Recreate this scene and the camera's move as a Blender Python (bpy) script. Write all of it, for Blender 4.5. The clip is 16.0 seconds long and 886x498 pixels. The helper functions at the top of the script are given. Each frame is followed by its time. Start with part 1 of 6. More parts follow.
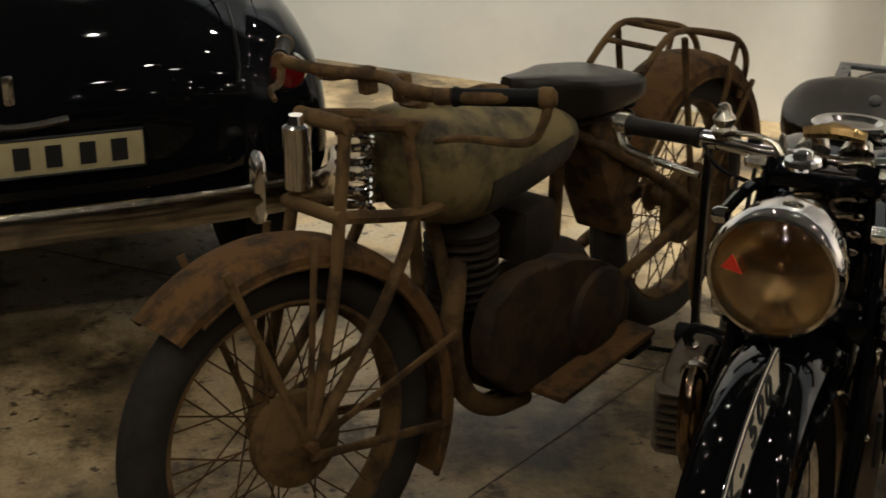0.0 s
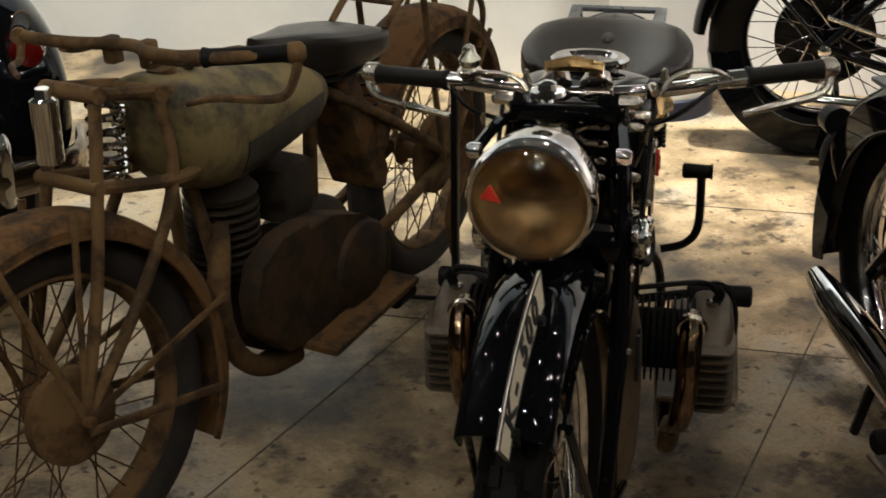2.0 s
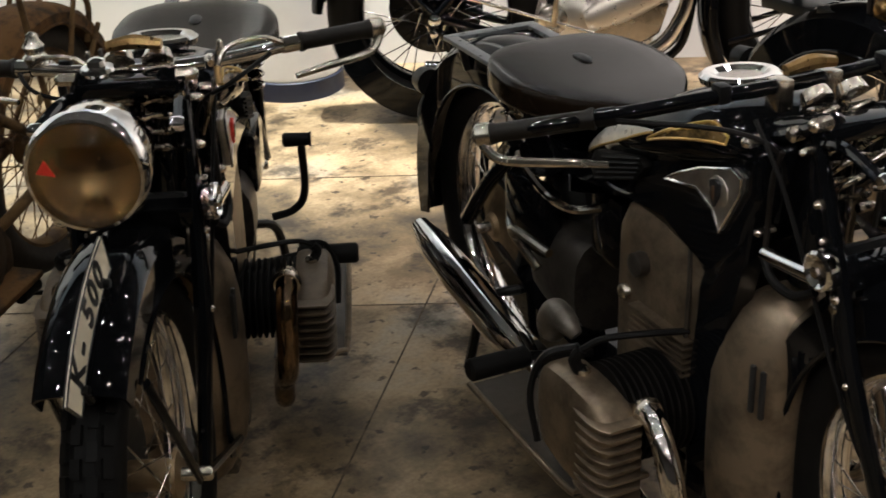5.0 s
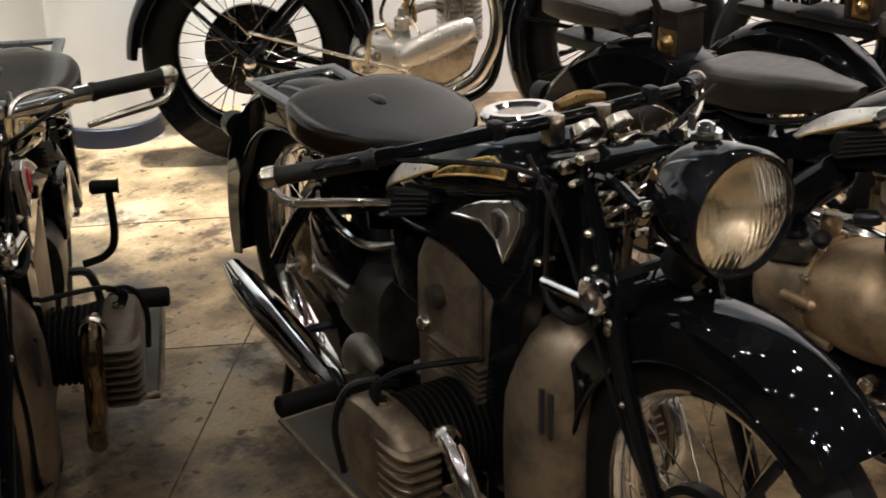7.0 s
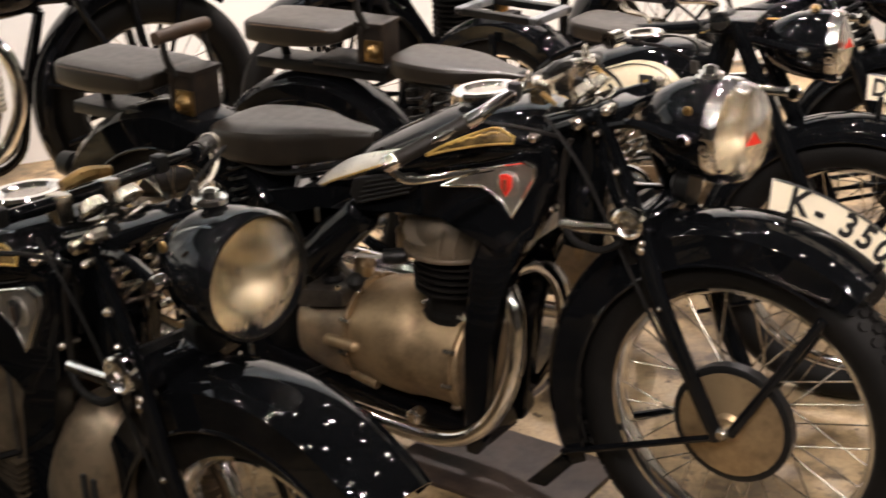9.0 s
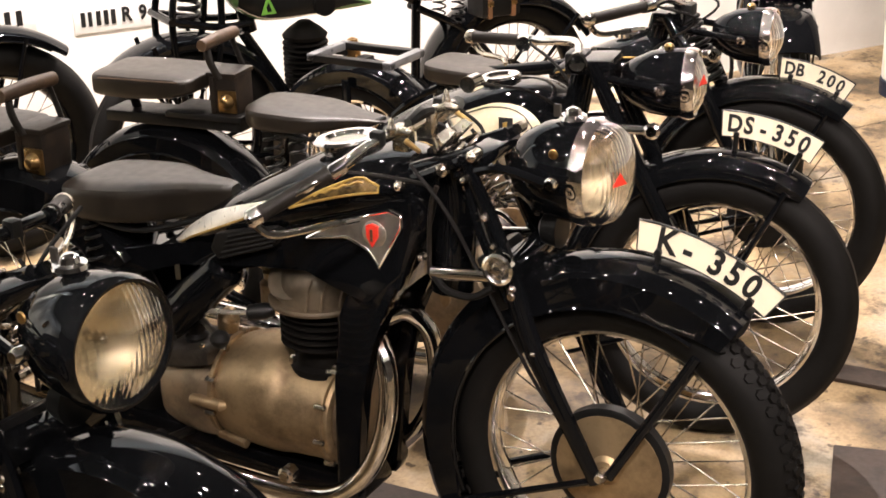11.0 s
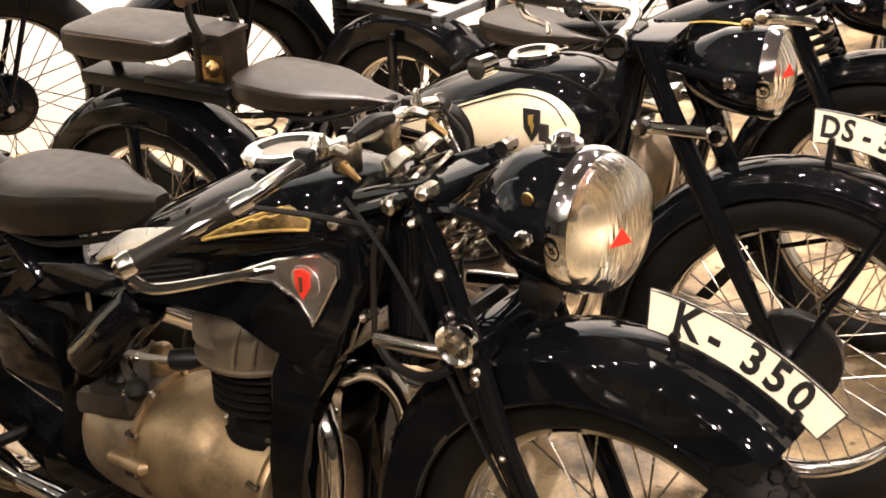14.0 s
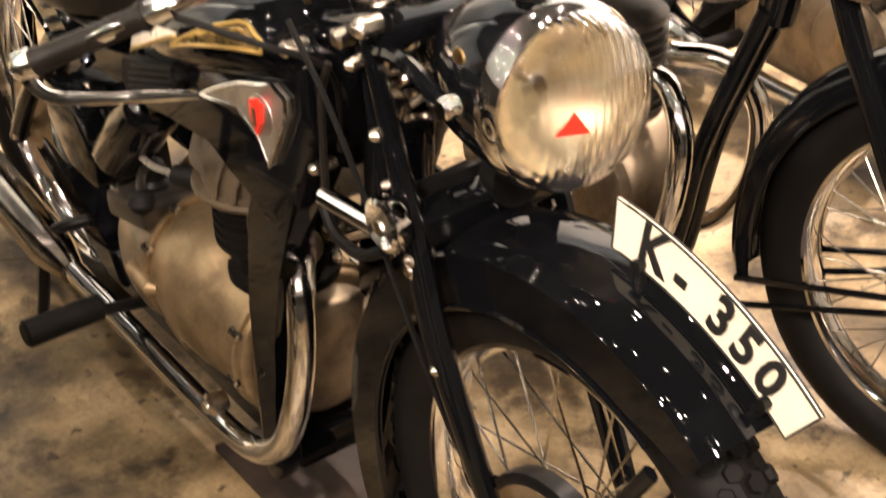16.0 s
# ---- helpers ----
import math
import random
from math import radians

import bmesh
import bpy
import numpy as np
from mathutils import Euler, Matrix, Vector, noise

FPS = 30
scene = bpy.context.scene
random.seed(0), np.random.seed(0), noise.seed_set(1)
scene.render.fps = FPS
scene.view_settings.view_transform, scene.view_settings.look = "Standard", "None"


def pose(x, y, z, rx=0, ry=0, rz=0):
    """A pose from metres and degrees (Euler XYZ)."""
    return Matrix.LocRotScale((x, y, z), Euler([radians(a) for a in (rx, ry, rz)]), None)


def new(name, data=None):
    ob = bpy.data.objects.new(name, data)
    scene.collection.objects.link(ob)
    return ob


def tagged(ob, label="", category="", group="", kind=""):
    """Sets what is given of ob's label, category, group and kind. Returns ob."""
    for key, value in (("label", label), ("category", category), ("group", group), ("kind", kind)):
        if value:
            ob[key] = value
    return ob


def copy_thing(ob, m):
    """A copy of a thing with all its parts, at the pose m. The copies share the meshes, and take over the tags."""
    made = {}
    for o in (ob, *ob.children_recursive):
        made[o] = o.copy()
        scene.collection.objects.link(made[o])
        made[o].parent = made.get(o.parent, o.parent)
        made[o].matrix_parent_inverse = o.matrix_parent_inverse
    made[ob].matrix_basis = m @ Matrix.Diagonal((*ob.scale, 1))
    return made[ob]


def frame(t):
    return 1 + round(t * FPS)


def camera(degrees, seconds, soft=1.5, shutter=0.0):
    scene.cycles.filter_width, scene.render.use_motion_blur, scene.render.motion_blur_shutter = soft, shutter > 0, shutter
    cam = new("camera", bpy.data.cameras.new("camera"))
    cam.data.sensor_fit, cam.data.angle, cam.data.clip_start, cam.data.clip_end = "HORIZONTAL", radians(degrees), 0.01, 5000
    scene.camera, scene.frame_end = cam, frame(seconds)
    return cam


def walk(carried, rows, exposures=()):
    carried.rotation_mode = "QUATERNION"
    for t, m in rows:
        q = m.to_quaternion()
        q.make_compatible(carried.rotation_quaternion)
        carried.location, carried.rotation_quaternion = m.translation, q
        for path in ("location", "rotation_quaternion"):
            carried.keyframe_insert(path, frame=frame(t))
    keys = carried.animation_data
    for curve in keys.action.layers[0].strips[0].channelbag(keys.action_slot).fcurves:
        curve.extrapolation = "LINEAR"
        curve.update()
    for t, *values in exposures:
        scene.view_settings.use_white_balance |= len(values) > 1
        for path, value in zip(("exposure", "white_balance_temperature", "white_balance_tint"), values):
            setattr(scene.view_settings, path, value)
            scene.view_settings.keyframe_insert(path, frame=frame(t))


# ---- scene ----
PATH = [
    (0, (-2.561, -0.495, 1.685, 66.09, -9.52, 0.28)),
    (0.5, (-2.597, -0.480, 1.676, 65.85, -12.74, -0.06)),
    (1, (-2.614, -0.473, 1.665, 65.45, -16.67, -0.87)),
    (1.5, (-2.603, -0.495, 1.661, 65.17, -18.59, -0.56)),
    (2, (-2.592, -0.543, 1.665, 65.14, -19.88, -0.53)),
    (2.5, (-2.585, -0.593, 1.665, 64.87, -20.88, -0.92)),
    (3, (-2.561, -0.641, 1.669, 64.94, -23.00, -1.20)),
    (3.5, (-2.530, -0.689, 1.670, 64.63, -25.38, -1.24)),
    (4, (-2.495, -0.734, 1.672, 64.23, -27.82, -0.96)),
    (4.5, (-2.477, -0.771, 1.674, 64.31, -30.36, -0.38)),
    (4.7, (-2.471, -0.772, 1.662, 64.68, -30.90, -0.97)),
    (6.8, (-2.415, -0.887, 1.695, 65.90, -37.19, -1.80)),
    (7, (-2.419, -0.892, 1.696, 66.06, -37.92, -1.46)),
    (7.5, (-2.413, -0.908, 1.699, 66.66, -39.88, -0.99)),
    (8, (-2.394, -0.924, 1.703, 66.88, -44.87, -1.13)),
    (8.5, (-2.374, -0.937, 1.714, 67.20, -49.97, -1.71)),
    (9, (-2.343, -0.950, 1.725, 67.29, -55.25, -1.51)),
    (9.5, (-2.313, -0.957, 1.725, 67.60, -57.78, -1.84)),
    (10, (-2.317, -0.944, 1.725, 67.59, -59.29, -1.66)),
    (10.2, (-2.319, -0.937, 1.724, 67.78, -59.89, -1.48)),
    (12.3, (-2.222, -0.809, 1.729, 69.40, -62.13, -2.22)),
    (12.5, (-2.142, -0.800, 1.714, 68.91, -61.61, -2.07)),
    (13, (-1.921, -0.816, 1.701, 67.52, -59.26, -0.92)),
    (13.5, (-1.762, -0.830, 1.677, 66.73, -57.21, -1.11)),
    (14, (-1.514, -0.804, 1.656, 65.26, -54.11, -2.11)),
    (14.5, (-1.350, -0.782, 1.645, 64.24, -51.75, -3.53)),
    (15, (-1.140, -0.818, 1.615, 63.22, -45.73, -4.24)),
    (15.5, (-0.972, -0.894, 1.586, 60.90, -38.84, -2.22)),
    (16, (-0.850, -0.926, 1.530, 57.96, -35.66, -1.64)),
]

def view(x, y, z, tilt, turn, roll):
    return pose(x, y, z, tilt, 0, turn) @ pose(0, 0, 0, 0, 0, roll)


cam = camera(33.0, 16.0, soft=1.6, shutter=0.5)
walk(cam, [(t, view(*v)) for t, v in PATH],
     [(0, -0.80, 6600, 9), (1.5, -0.53, 6220, 9), (3, -0.34, 6050, 10), (4.5, -0.36, 5950, 10), (7, -0.16, 6000, 11), (8.5, -0.02, 6250, 13), (10, 0.22, 6450, 14), (12.5, 0.54, 6450, 14), (14, 0.55, 6750, 14), (15, 0.72, 6900, 14), (16, 0.74, 7100, 15)])

# ---- light: warm ceiling spots over the aisle and along the back wall ----
world = bpy.data.worlds.new("world")
world.use_nodes = True
world.node_tree.nodes["Background"].inputs[0].default_value = (0.9, 0.85, 0.75, 1)
world.node_tree.nodes["Background"].inputs[1].default_value = 0.008
scene.world = world

U = Vector((0.833, -0.553, 0))      # along the back wall
N = Vector((0.553, 0.833, 0))       # into the back wall
WALL = Vector((-0.62, 4.14, 0))     # a point at its foot
ROOM_H = 3.3


def room(u, n, z=0.0):
    """A place from metres along the wall, metres out from the wall, height."""
    return WALL + U * u - N * n + Vector((0, 0, z))


def lamp(u, n, watts, z=3.18, radius=0.045, tint=(1.0, 0.90, 0.76), cone=150):
    """A recessed ceiling spot that shines straight down."""
    data = bpy.data.lights.new("ceiling_spot_bulb", "SPOT")
    data.energy, data.shadow_soft_size, data.color = watts, radius, tint
    data.spot_size, data.spot_blend = radians(cone), 1.0
    ob = new("ceiling_spot_bulb", data)
    ob.location = room(u, n, z)
    return ob


WARM, PALE = (1.0, 0.97, 0.86), (1.0, 0.87, 0.79)
LAMPS = [(-3.6, 0.65, 520, 86, WARM), (-2.2, 0.65, 520, 86, WARM), (-0.8, 0.6, 560, 66, WARM), (0.6, 0.6, 1400, 42, WARM),
         (2.0, 0.62, 640, 66, PALE), (3.4, 0.7, 560, 96, PALE), (4.8, 0.8, 640, 115, PALE),
         (-2.4, 2.8, 10, 100, WARM), (0.6, 2.8, 10, 100, WARM), (2.9, 2.5, 50, 105, PALE), (4.8, 2.6, 130, 120, PALE),
         (-3.2, 7.2, 14, 130, WARM), (0.2, 7.6, 20, 130, WARM), (3.2, 7.4, 150, 120, PALE)]
for u, n, w, cone, tint in LAMPS:
    lamp(u, n, w, cone=cone, tint=tint)


def track_spot(u, n, watts, target, cone, tint):
    """A ceiling spot turned towards one machine."""
    ob = lamp(u, n, watts, cone=cone, tint=tint, radius=0.035)
    ob.rotation_euler = (room(*target) - ob.location).to_track_quat("-Z", "Y").to_euler()


# unseen cool strip, added to brighten the upper back wall mirrored in the enamel
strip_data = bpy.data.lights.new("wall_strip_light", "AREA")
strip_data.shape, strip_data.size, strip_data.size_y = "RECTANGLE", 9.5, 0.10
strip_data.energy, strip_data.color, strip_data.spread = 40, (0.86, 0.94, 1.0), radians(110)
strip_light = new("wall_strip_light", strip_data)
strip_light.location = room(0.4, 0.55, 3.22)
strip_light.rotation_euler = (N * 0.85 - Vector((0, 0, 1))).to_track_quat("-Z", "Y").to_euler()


track_spot(0.9, 5.3, 330, (3.0, 3.1, 0.6), 52, PALE)
track_spot(2.1, 5.5, 330, (3.7, 2.5, 0.6), 44, PALE)
track_spot(-0.3, 5.4, 110, (1.9, 3.1, 0.5), 36, WARM)
track_spot(0.5, 5.6, 130, (-0.5, 2.6, 0.5), 40, WARM)
track_spot(4.3, 6.2, 260, (3.2, 3.2, 0.7), 38, PALE)
track_spot(2.5, 6.5, 130, (2.0, 3.6, 0.75), 26, PALE)
track_spot(0.7, 6.6, 60, (0.65, 3.3, 0.85), 16, WARM)
# a run of small low-watt spots over the aisle, the points of light on the enamel
for u, n in ((-1.9, 4.9), (0.9, 4.9), (3.7, 4.8)):
    lamp(u, n, 5, radius=0.028)


# ---- materials ----
def material(name, base, rough=0.5, metal=0.0, vary=0.15, scale=8.0, bump=0.0, bump_scale=60.0, coat=0.0, second=None, mix=(0.45, 0.6), rough_vary=0.1, spec=0.5):
    m = bpy.data.materials.new(name)
    m.use_nodes = True
    nt = m.node_tree
    b = nt.nodes["Principled BSDF"]
    co = nt.nodes.new("ShaderNodeTexCoord")
    n1 = nt.nodes.new("ShaderNodeTexNoise")
    n1.inputs["Scale"].default_value, n1.inputs["Detail"].default_value, n1.inputs["Roughness"].default_value = scale, 6, 0.65
    nt.links.new(co.outputs["Object"], n1.inputs["Vector"])
    ramp = nt.nodes.new("ShaderNodeValToRGB")
    other = second or tuple(c * (1 - vary) for c in base)
    ramp.color_ramp.elements[0].color, ramp.color_ramp.elements[0].position = (*base, 1), mix[0]
    ramp.color_ramp.elements[1].color, ramp.color_ramp.elements[1].position = (*other, 1), mix[1]
    nt.links.new(n1.outputs["Fac"], ramp.inputs["Fac"])
    nt.links.new(ramp.outputs["Color"], b.inputs["Base Color"])
    n2 = nt.nodes.new("ShaderNodeTexNoise")
    n2.inputs["Scale"].default_value, n2.inputs["Detail"].default_value = bump_scale, 5
    nt.links.new(co.outputs["Object"], n2.inputs["Vector"])
    rr = nt.nodes.new("ShaderNodeMapRange")
    rr.inputs["To Min"].default_value, rr.inputs["To Max"].default_value = max(0.02, rough - rough_vary), min(1, rough + rough_vary)
    nt.links.new(n2.outputs["Fac"], rr.inputs["Value"])
    nt.links.new(rr.outputs["Result"], b.inputs["Roughness"])
    b.inputs["Metallic"].default_value = metal
    b.inputs["Specular IOR Level"].default_value = spec
    if coat:
        b.inputs["Coat Weight"].default_value, b.inputs["Coat Roughness"].default_value = coat, 0.04
    if bump:
        bp = nt.nodes.new("ShaderNodeBump")
        bp.inputs["Strength"].default_value, bp.inputs["Distance"].default_value = bump, 0.004
        nt.links.new(n2.outputs["Fac"], bp.inputs["Height"])
        nt.links.new(bp.outputs["Normal"], b.inputs["Normal"])
    return m


BLACK = material("black_enamel", (0.0035, 0.0038, 0.0045), 0.030, vary=0.3, rough_vary=0.012, spec=0.26)
SATIN = material("black_satin_paint", (0.007, 0.007, 0.007), 0.34, spec=0.22, vary=0.4, bump=0.05)
CHROME = material("chrome", (0.82, 0.80, 0.77), 0.08, 1.0, vary=0.12, scale=20, rough_vary=0.05)
NICKEL = material("worn_nickel", (0.62, 0.56, 0.47), 0.24, 1.0, vary=0.4, scale=30, rough_vary=0.1)
ALU = material("cast_aluminium", (0.37, 0.27, 0.155), 0.44, 0.8, vary=0.5, scale=7, second=(0.15, 0.105, 0.06), mix=(0.46, 0.66), bump=0.2, bump_scale=110)
# oily castings, base also lowered for the dim light on the twin engines
TWINALU = material("oily_dull_aluminium", (0.26, 0.20, 0.135), 0.42, 0.75, vary=0.5, scale=8, bump=0.15, bump_scale=110)
BARREL = material("black_heat_paint", (0.006, 0.0052, 0.0045), 0.7, vary=0.5, scale=16, spec=0.10, bump=0.15)
HEADALU = material("grey_brown_cast_head", (0.090, 0.066, 0.041), 0.50, 0.25, vary=0.4, scale=12, bump=0.2, bump_scale=100)
BLACKLEATHER = material("black_leather", (0.011, 0.007, 0.004), 0.20, spec=0.16, vary=0.2, scale=6, bump=0.05, bump_scale=40, rough_vary=0.1)
POLISH = material("polished_aluminium", (0.70, 0.66, 0.58), 0.30, 0.8, vary=0.06, scale=14)
GREYCAST = material("grey_cast_metal", (0.20, 0.18, 0.15), 0.40, 0.7, vary=0.5, scale=12, bump=0.15)
DARKALU = material("oily_cast_iron", (0.055, 0.048, 0.040), 0.42, 0.6, vary=0.5, scale=14, bump=0.15)
RUBBER = material("black_rubber", (0.005, 0.0046, 0.0042), 0.60, spec=0.14, vary=0.35, bump=0.1)
GRIP = material("brown_black_rubber", (0.010, 0.0078, 0.006), 0.5, spec=0.22, vary=0.3, bump=0.2, bump_scale=90)
LEATHER = material("worn_dark_leather", (0.017, 0.013, 0.009), 0.36, spec=0.42, vary=0.55, scale=7, bump=0.10, bump_scale=45, rough_vary=0.10)
RUST = material("rusty_iron", (0.115, 0.056, 0.017), 0.85, 0.0, scale=16, second=(0.034, 0.020, 0.010), spec=0.25, bump=0.5, bump_scale=110)
# two darker rusts, for the unrestored machine's engine and its chain case
DARKRUST = material("sooty_rusted_iron", (0.026, 0.018, 0.011), 0.75, 0.0, scale=14, second=(0.055, 0.030, 0.014), mix=(0.52, 0.7), spec=0.3, bump=0.4, bump_scale=100)
OLDCASE = material("dark_oily_rust", (0.055, 0.030, 0.013), 0.78, 0.0, scale=13, second=(0.022, 0.014, 0.008), spec=0.25, bump=0.4, bump_scale=100)
RUSTLIGHT = material("tan_rust", (0.135, 0.078, 0.030), 0.85, 0.0, scale=12, spec=0.25, second=(0.05, 0.028, 0.013), bump=0.4, bump_scale=90)
OLIVE = material("worn_olive_enamel", (0.20, 0.150, 0.060), 0.62, spec=0.3, scale=9, second=(0.040, 0.032, 0.018), mix=(0.42, 0.62), bump=0.3, bump_scale=70)
OLDBLACK = material("faded_tank_panel", (0.030, 0.027, 0.020), 0.6, spec=0.3, scale=9, second=(0.060, 0.050, 0.032), bump=0.15)
CREAM = material("cream_enamel", (0.78, 0.68, 0.48), 0.25, vary=0.08, coat=0.4)
IVORY = material("ivory_enamel_plate", (0.84, 0.76, 0.58), 0.35, vary=0.06)
AGEDPLATE = material("yellowed_plate_enamel", (0.50, 0.42, 0.23), 0.45, vary=0.12)
PAPER = material("white_card", (0.86, 0.85, 0.82), 0.7, vary=0.04)
LETTER = material("black_lettering", (0.012, 0.012, 0.012), 0.45)
TANKFIELD = material("worn_tank_field", (0.030, 0.021, 0.010), 0.24, spec=0.5, scale=30, second=(0.16, 0.105, 0.040), mix=(0.40, 0.56))
GOLD = material("gold_lining", (0.55, 0.36, 0.10), 0.35, 0.5, vary=0.3, scale=40)
BRASS = material("tarnished_brass", (0.45, 0.29, 0.12), 0.3, 1.0, vary=0.4, scale=25)
RED = material("red_enamel", (0.62, 0.035, 0.02), 0.3, vary=0.2)
REDGLASS = material("dark_red_lens", (0.12, 0.004, 0.004), 0.1, vary=0.2, coat=1.0)
GREEN = material("green_enamel", (0.13, 0.24, 0.085), 0.25, vary=0.3, coat=0.4)
LEAF = material("bright_green_badge", (0.16, 0.42, 0.06), 0.3, vary=0.2)
GREYMETAL = material("grey_painted_steel", (0.20, 0.21, 0.22), 0.3, 0.3, vary=0.3)
WHITEWALL = material("white_wall_plaster", (0.83, 0.82, 0.78), 0.85, vary=0.05, scale=2.5, bump=0.06, bump_scale=35)
COLWHITE = material("white_column_paint", (0.84, 0.83, 0.80), 0.55, vary=0.05, scale=3, bump=0.04, bump_scale=30)
NAVY = material("navy_paint", (0.009, 0.015, 0.040), 0.5, vary=0.3)
PAN = material("oily_brown_sheet", (0.065, 0.052, 0.038), 0.5, 0.2, vary=0.5, scale=6, bump=0.1)
TIMBER = material("dark_plank", (0.035, 0.022, 0.015), 0.6, vary=0.5, scale=10, bump=0.2)
RUBBLE = material("dust_grey_tyre", (0.018, 0.0125, 0.0075), 0.85, vary=0.4, scale=9, bump=0.3, bump_scale=60)
OLDBOX = material("worn_brown_black_sheet", (0.012, 0.009, 0.007), 0.40, spec=0.3, scale=14, second=(0.036, 0.023, 0.013), mix=(0.5, 0.72), bump=0.15)
TAN = material("tan_leather_strap", (0.22, 0.105, 0.045), 0.5, vary=0.3)
STRAP = material("brown_leather_strap", (0.070, 0.040, 0.021), 0.46, vary=0.45, scale=14, bump=0.15, bump_scale=70)


def glow(name, tint, strength):
    m = bpy.data.materials.new(name)
    m.use_nodes = True
    b = m.node_tree.nodes["Principled BSDF"]
    b.inputs["Emission Color"].default_value = (*tint, 1)
    b.inputs["Emission Strength"].default_value = strength
    return m


BULB = glow("lit_spot_bulb", (1.0, 0.92, 0.80), 800.0)


def glass(name, tint, rough=0.06, ior=1.45, coat=0.0):
    m = bpy.data.materials.new(name)
    m.use_nodes = True
    b = m.node_tree.nodes["Principled BSDF"]
    b.inputs["Base Color"].default_value = (*tint, 1)
    b.inputs["Roughness"].default_value = rough
    b.inputs["Transmission Weight"].default_value = 1.0
    b.inputs["IOR"].default_value = ior
    b.inputs["Coat Weight"].default_value = coat
    b.inputs["Coat Roughness"].default_value = 0.05
    return m


LENS = glass("ribbed_lens_glass", (1.0, 0.96, 0.86), 0.05, 1.22, 0.8)
ribs = LENS.node_tree.nodes.new("ShaderNodeTexWave")
ribs.bands_direction, ribs.inputs["Scale"].default_value, ribs.inputs["Distortion"].default_value = "Y", 34.0, 0.4
coords = LENS.node_tree.nodes.new("ShaderNodeTexCoord")
ribs_bump = LENS.node_tree.nodes.new("ShaderNodeBump")
ribs_bump.inputs["Strength"].default_value, ribs_bump.inputs["Distance"].default_value = 0.25, 0.003
LENS.node_tree.links.new(coords.outputs["Object"], ribs.inputs["Vector"])
LENS.node_tree.links.new(ribs.outputs["Fac"], ribs_bump.inputs["Height"])
LENS.node_tree.links.new(ribs_bump.outputs["Normal"], LENS.node_tree.nodes["Principled BSDF"].inputs["Normal"])
# chrome with a lowered base; on the bumper it stands for the dark floor mirrored
DARKCHROME = material("dull_dark_chrome", (0.34, 0.30, 0.25), 0.16, 1.0, vary=0.3, scale=12)
# brown base stands for the dark coppery reflections in an exhaust pipe
BROWNCHROME = material("heat_browned_chrome", (0.27, 0.185, 0.11), 0.12, 1.0, vary=0.5, scale=14)
BADGE = material("worn_chromed_badge", (0.88, 0.85, 0.80), 0.34, 1.0, vary=0.2, scale=26, rough_vary=0.08, bump=0.5, bump_scale=38)
STRIPE = material("polished_tank_strip", (0.92, 0.89, 0.82), 0.30, 0.5, vary=0.15, scale=15)
REFLECTOR = material("old_silvered_reflector", (0.74, 0.64, 0.47), 0.22, 0.85, vary=0.4, scale=18, bump=0.25, bump_scale=45)
AMBER = glass("amber_brown_lens", (0.46, 0.32, 0.18), 0.05, 1.15, 1.0)
PANE = glass("car_window_glass", (0.35, 0.38, 0.38), 0.02)


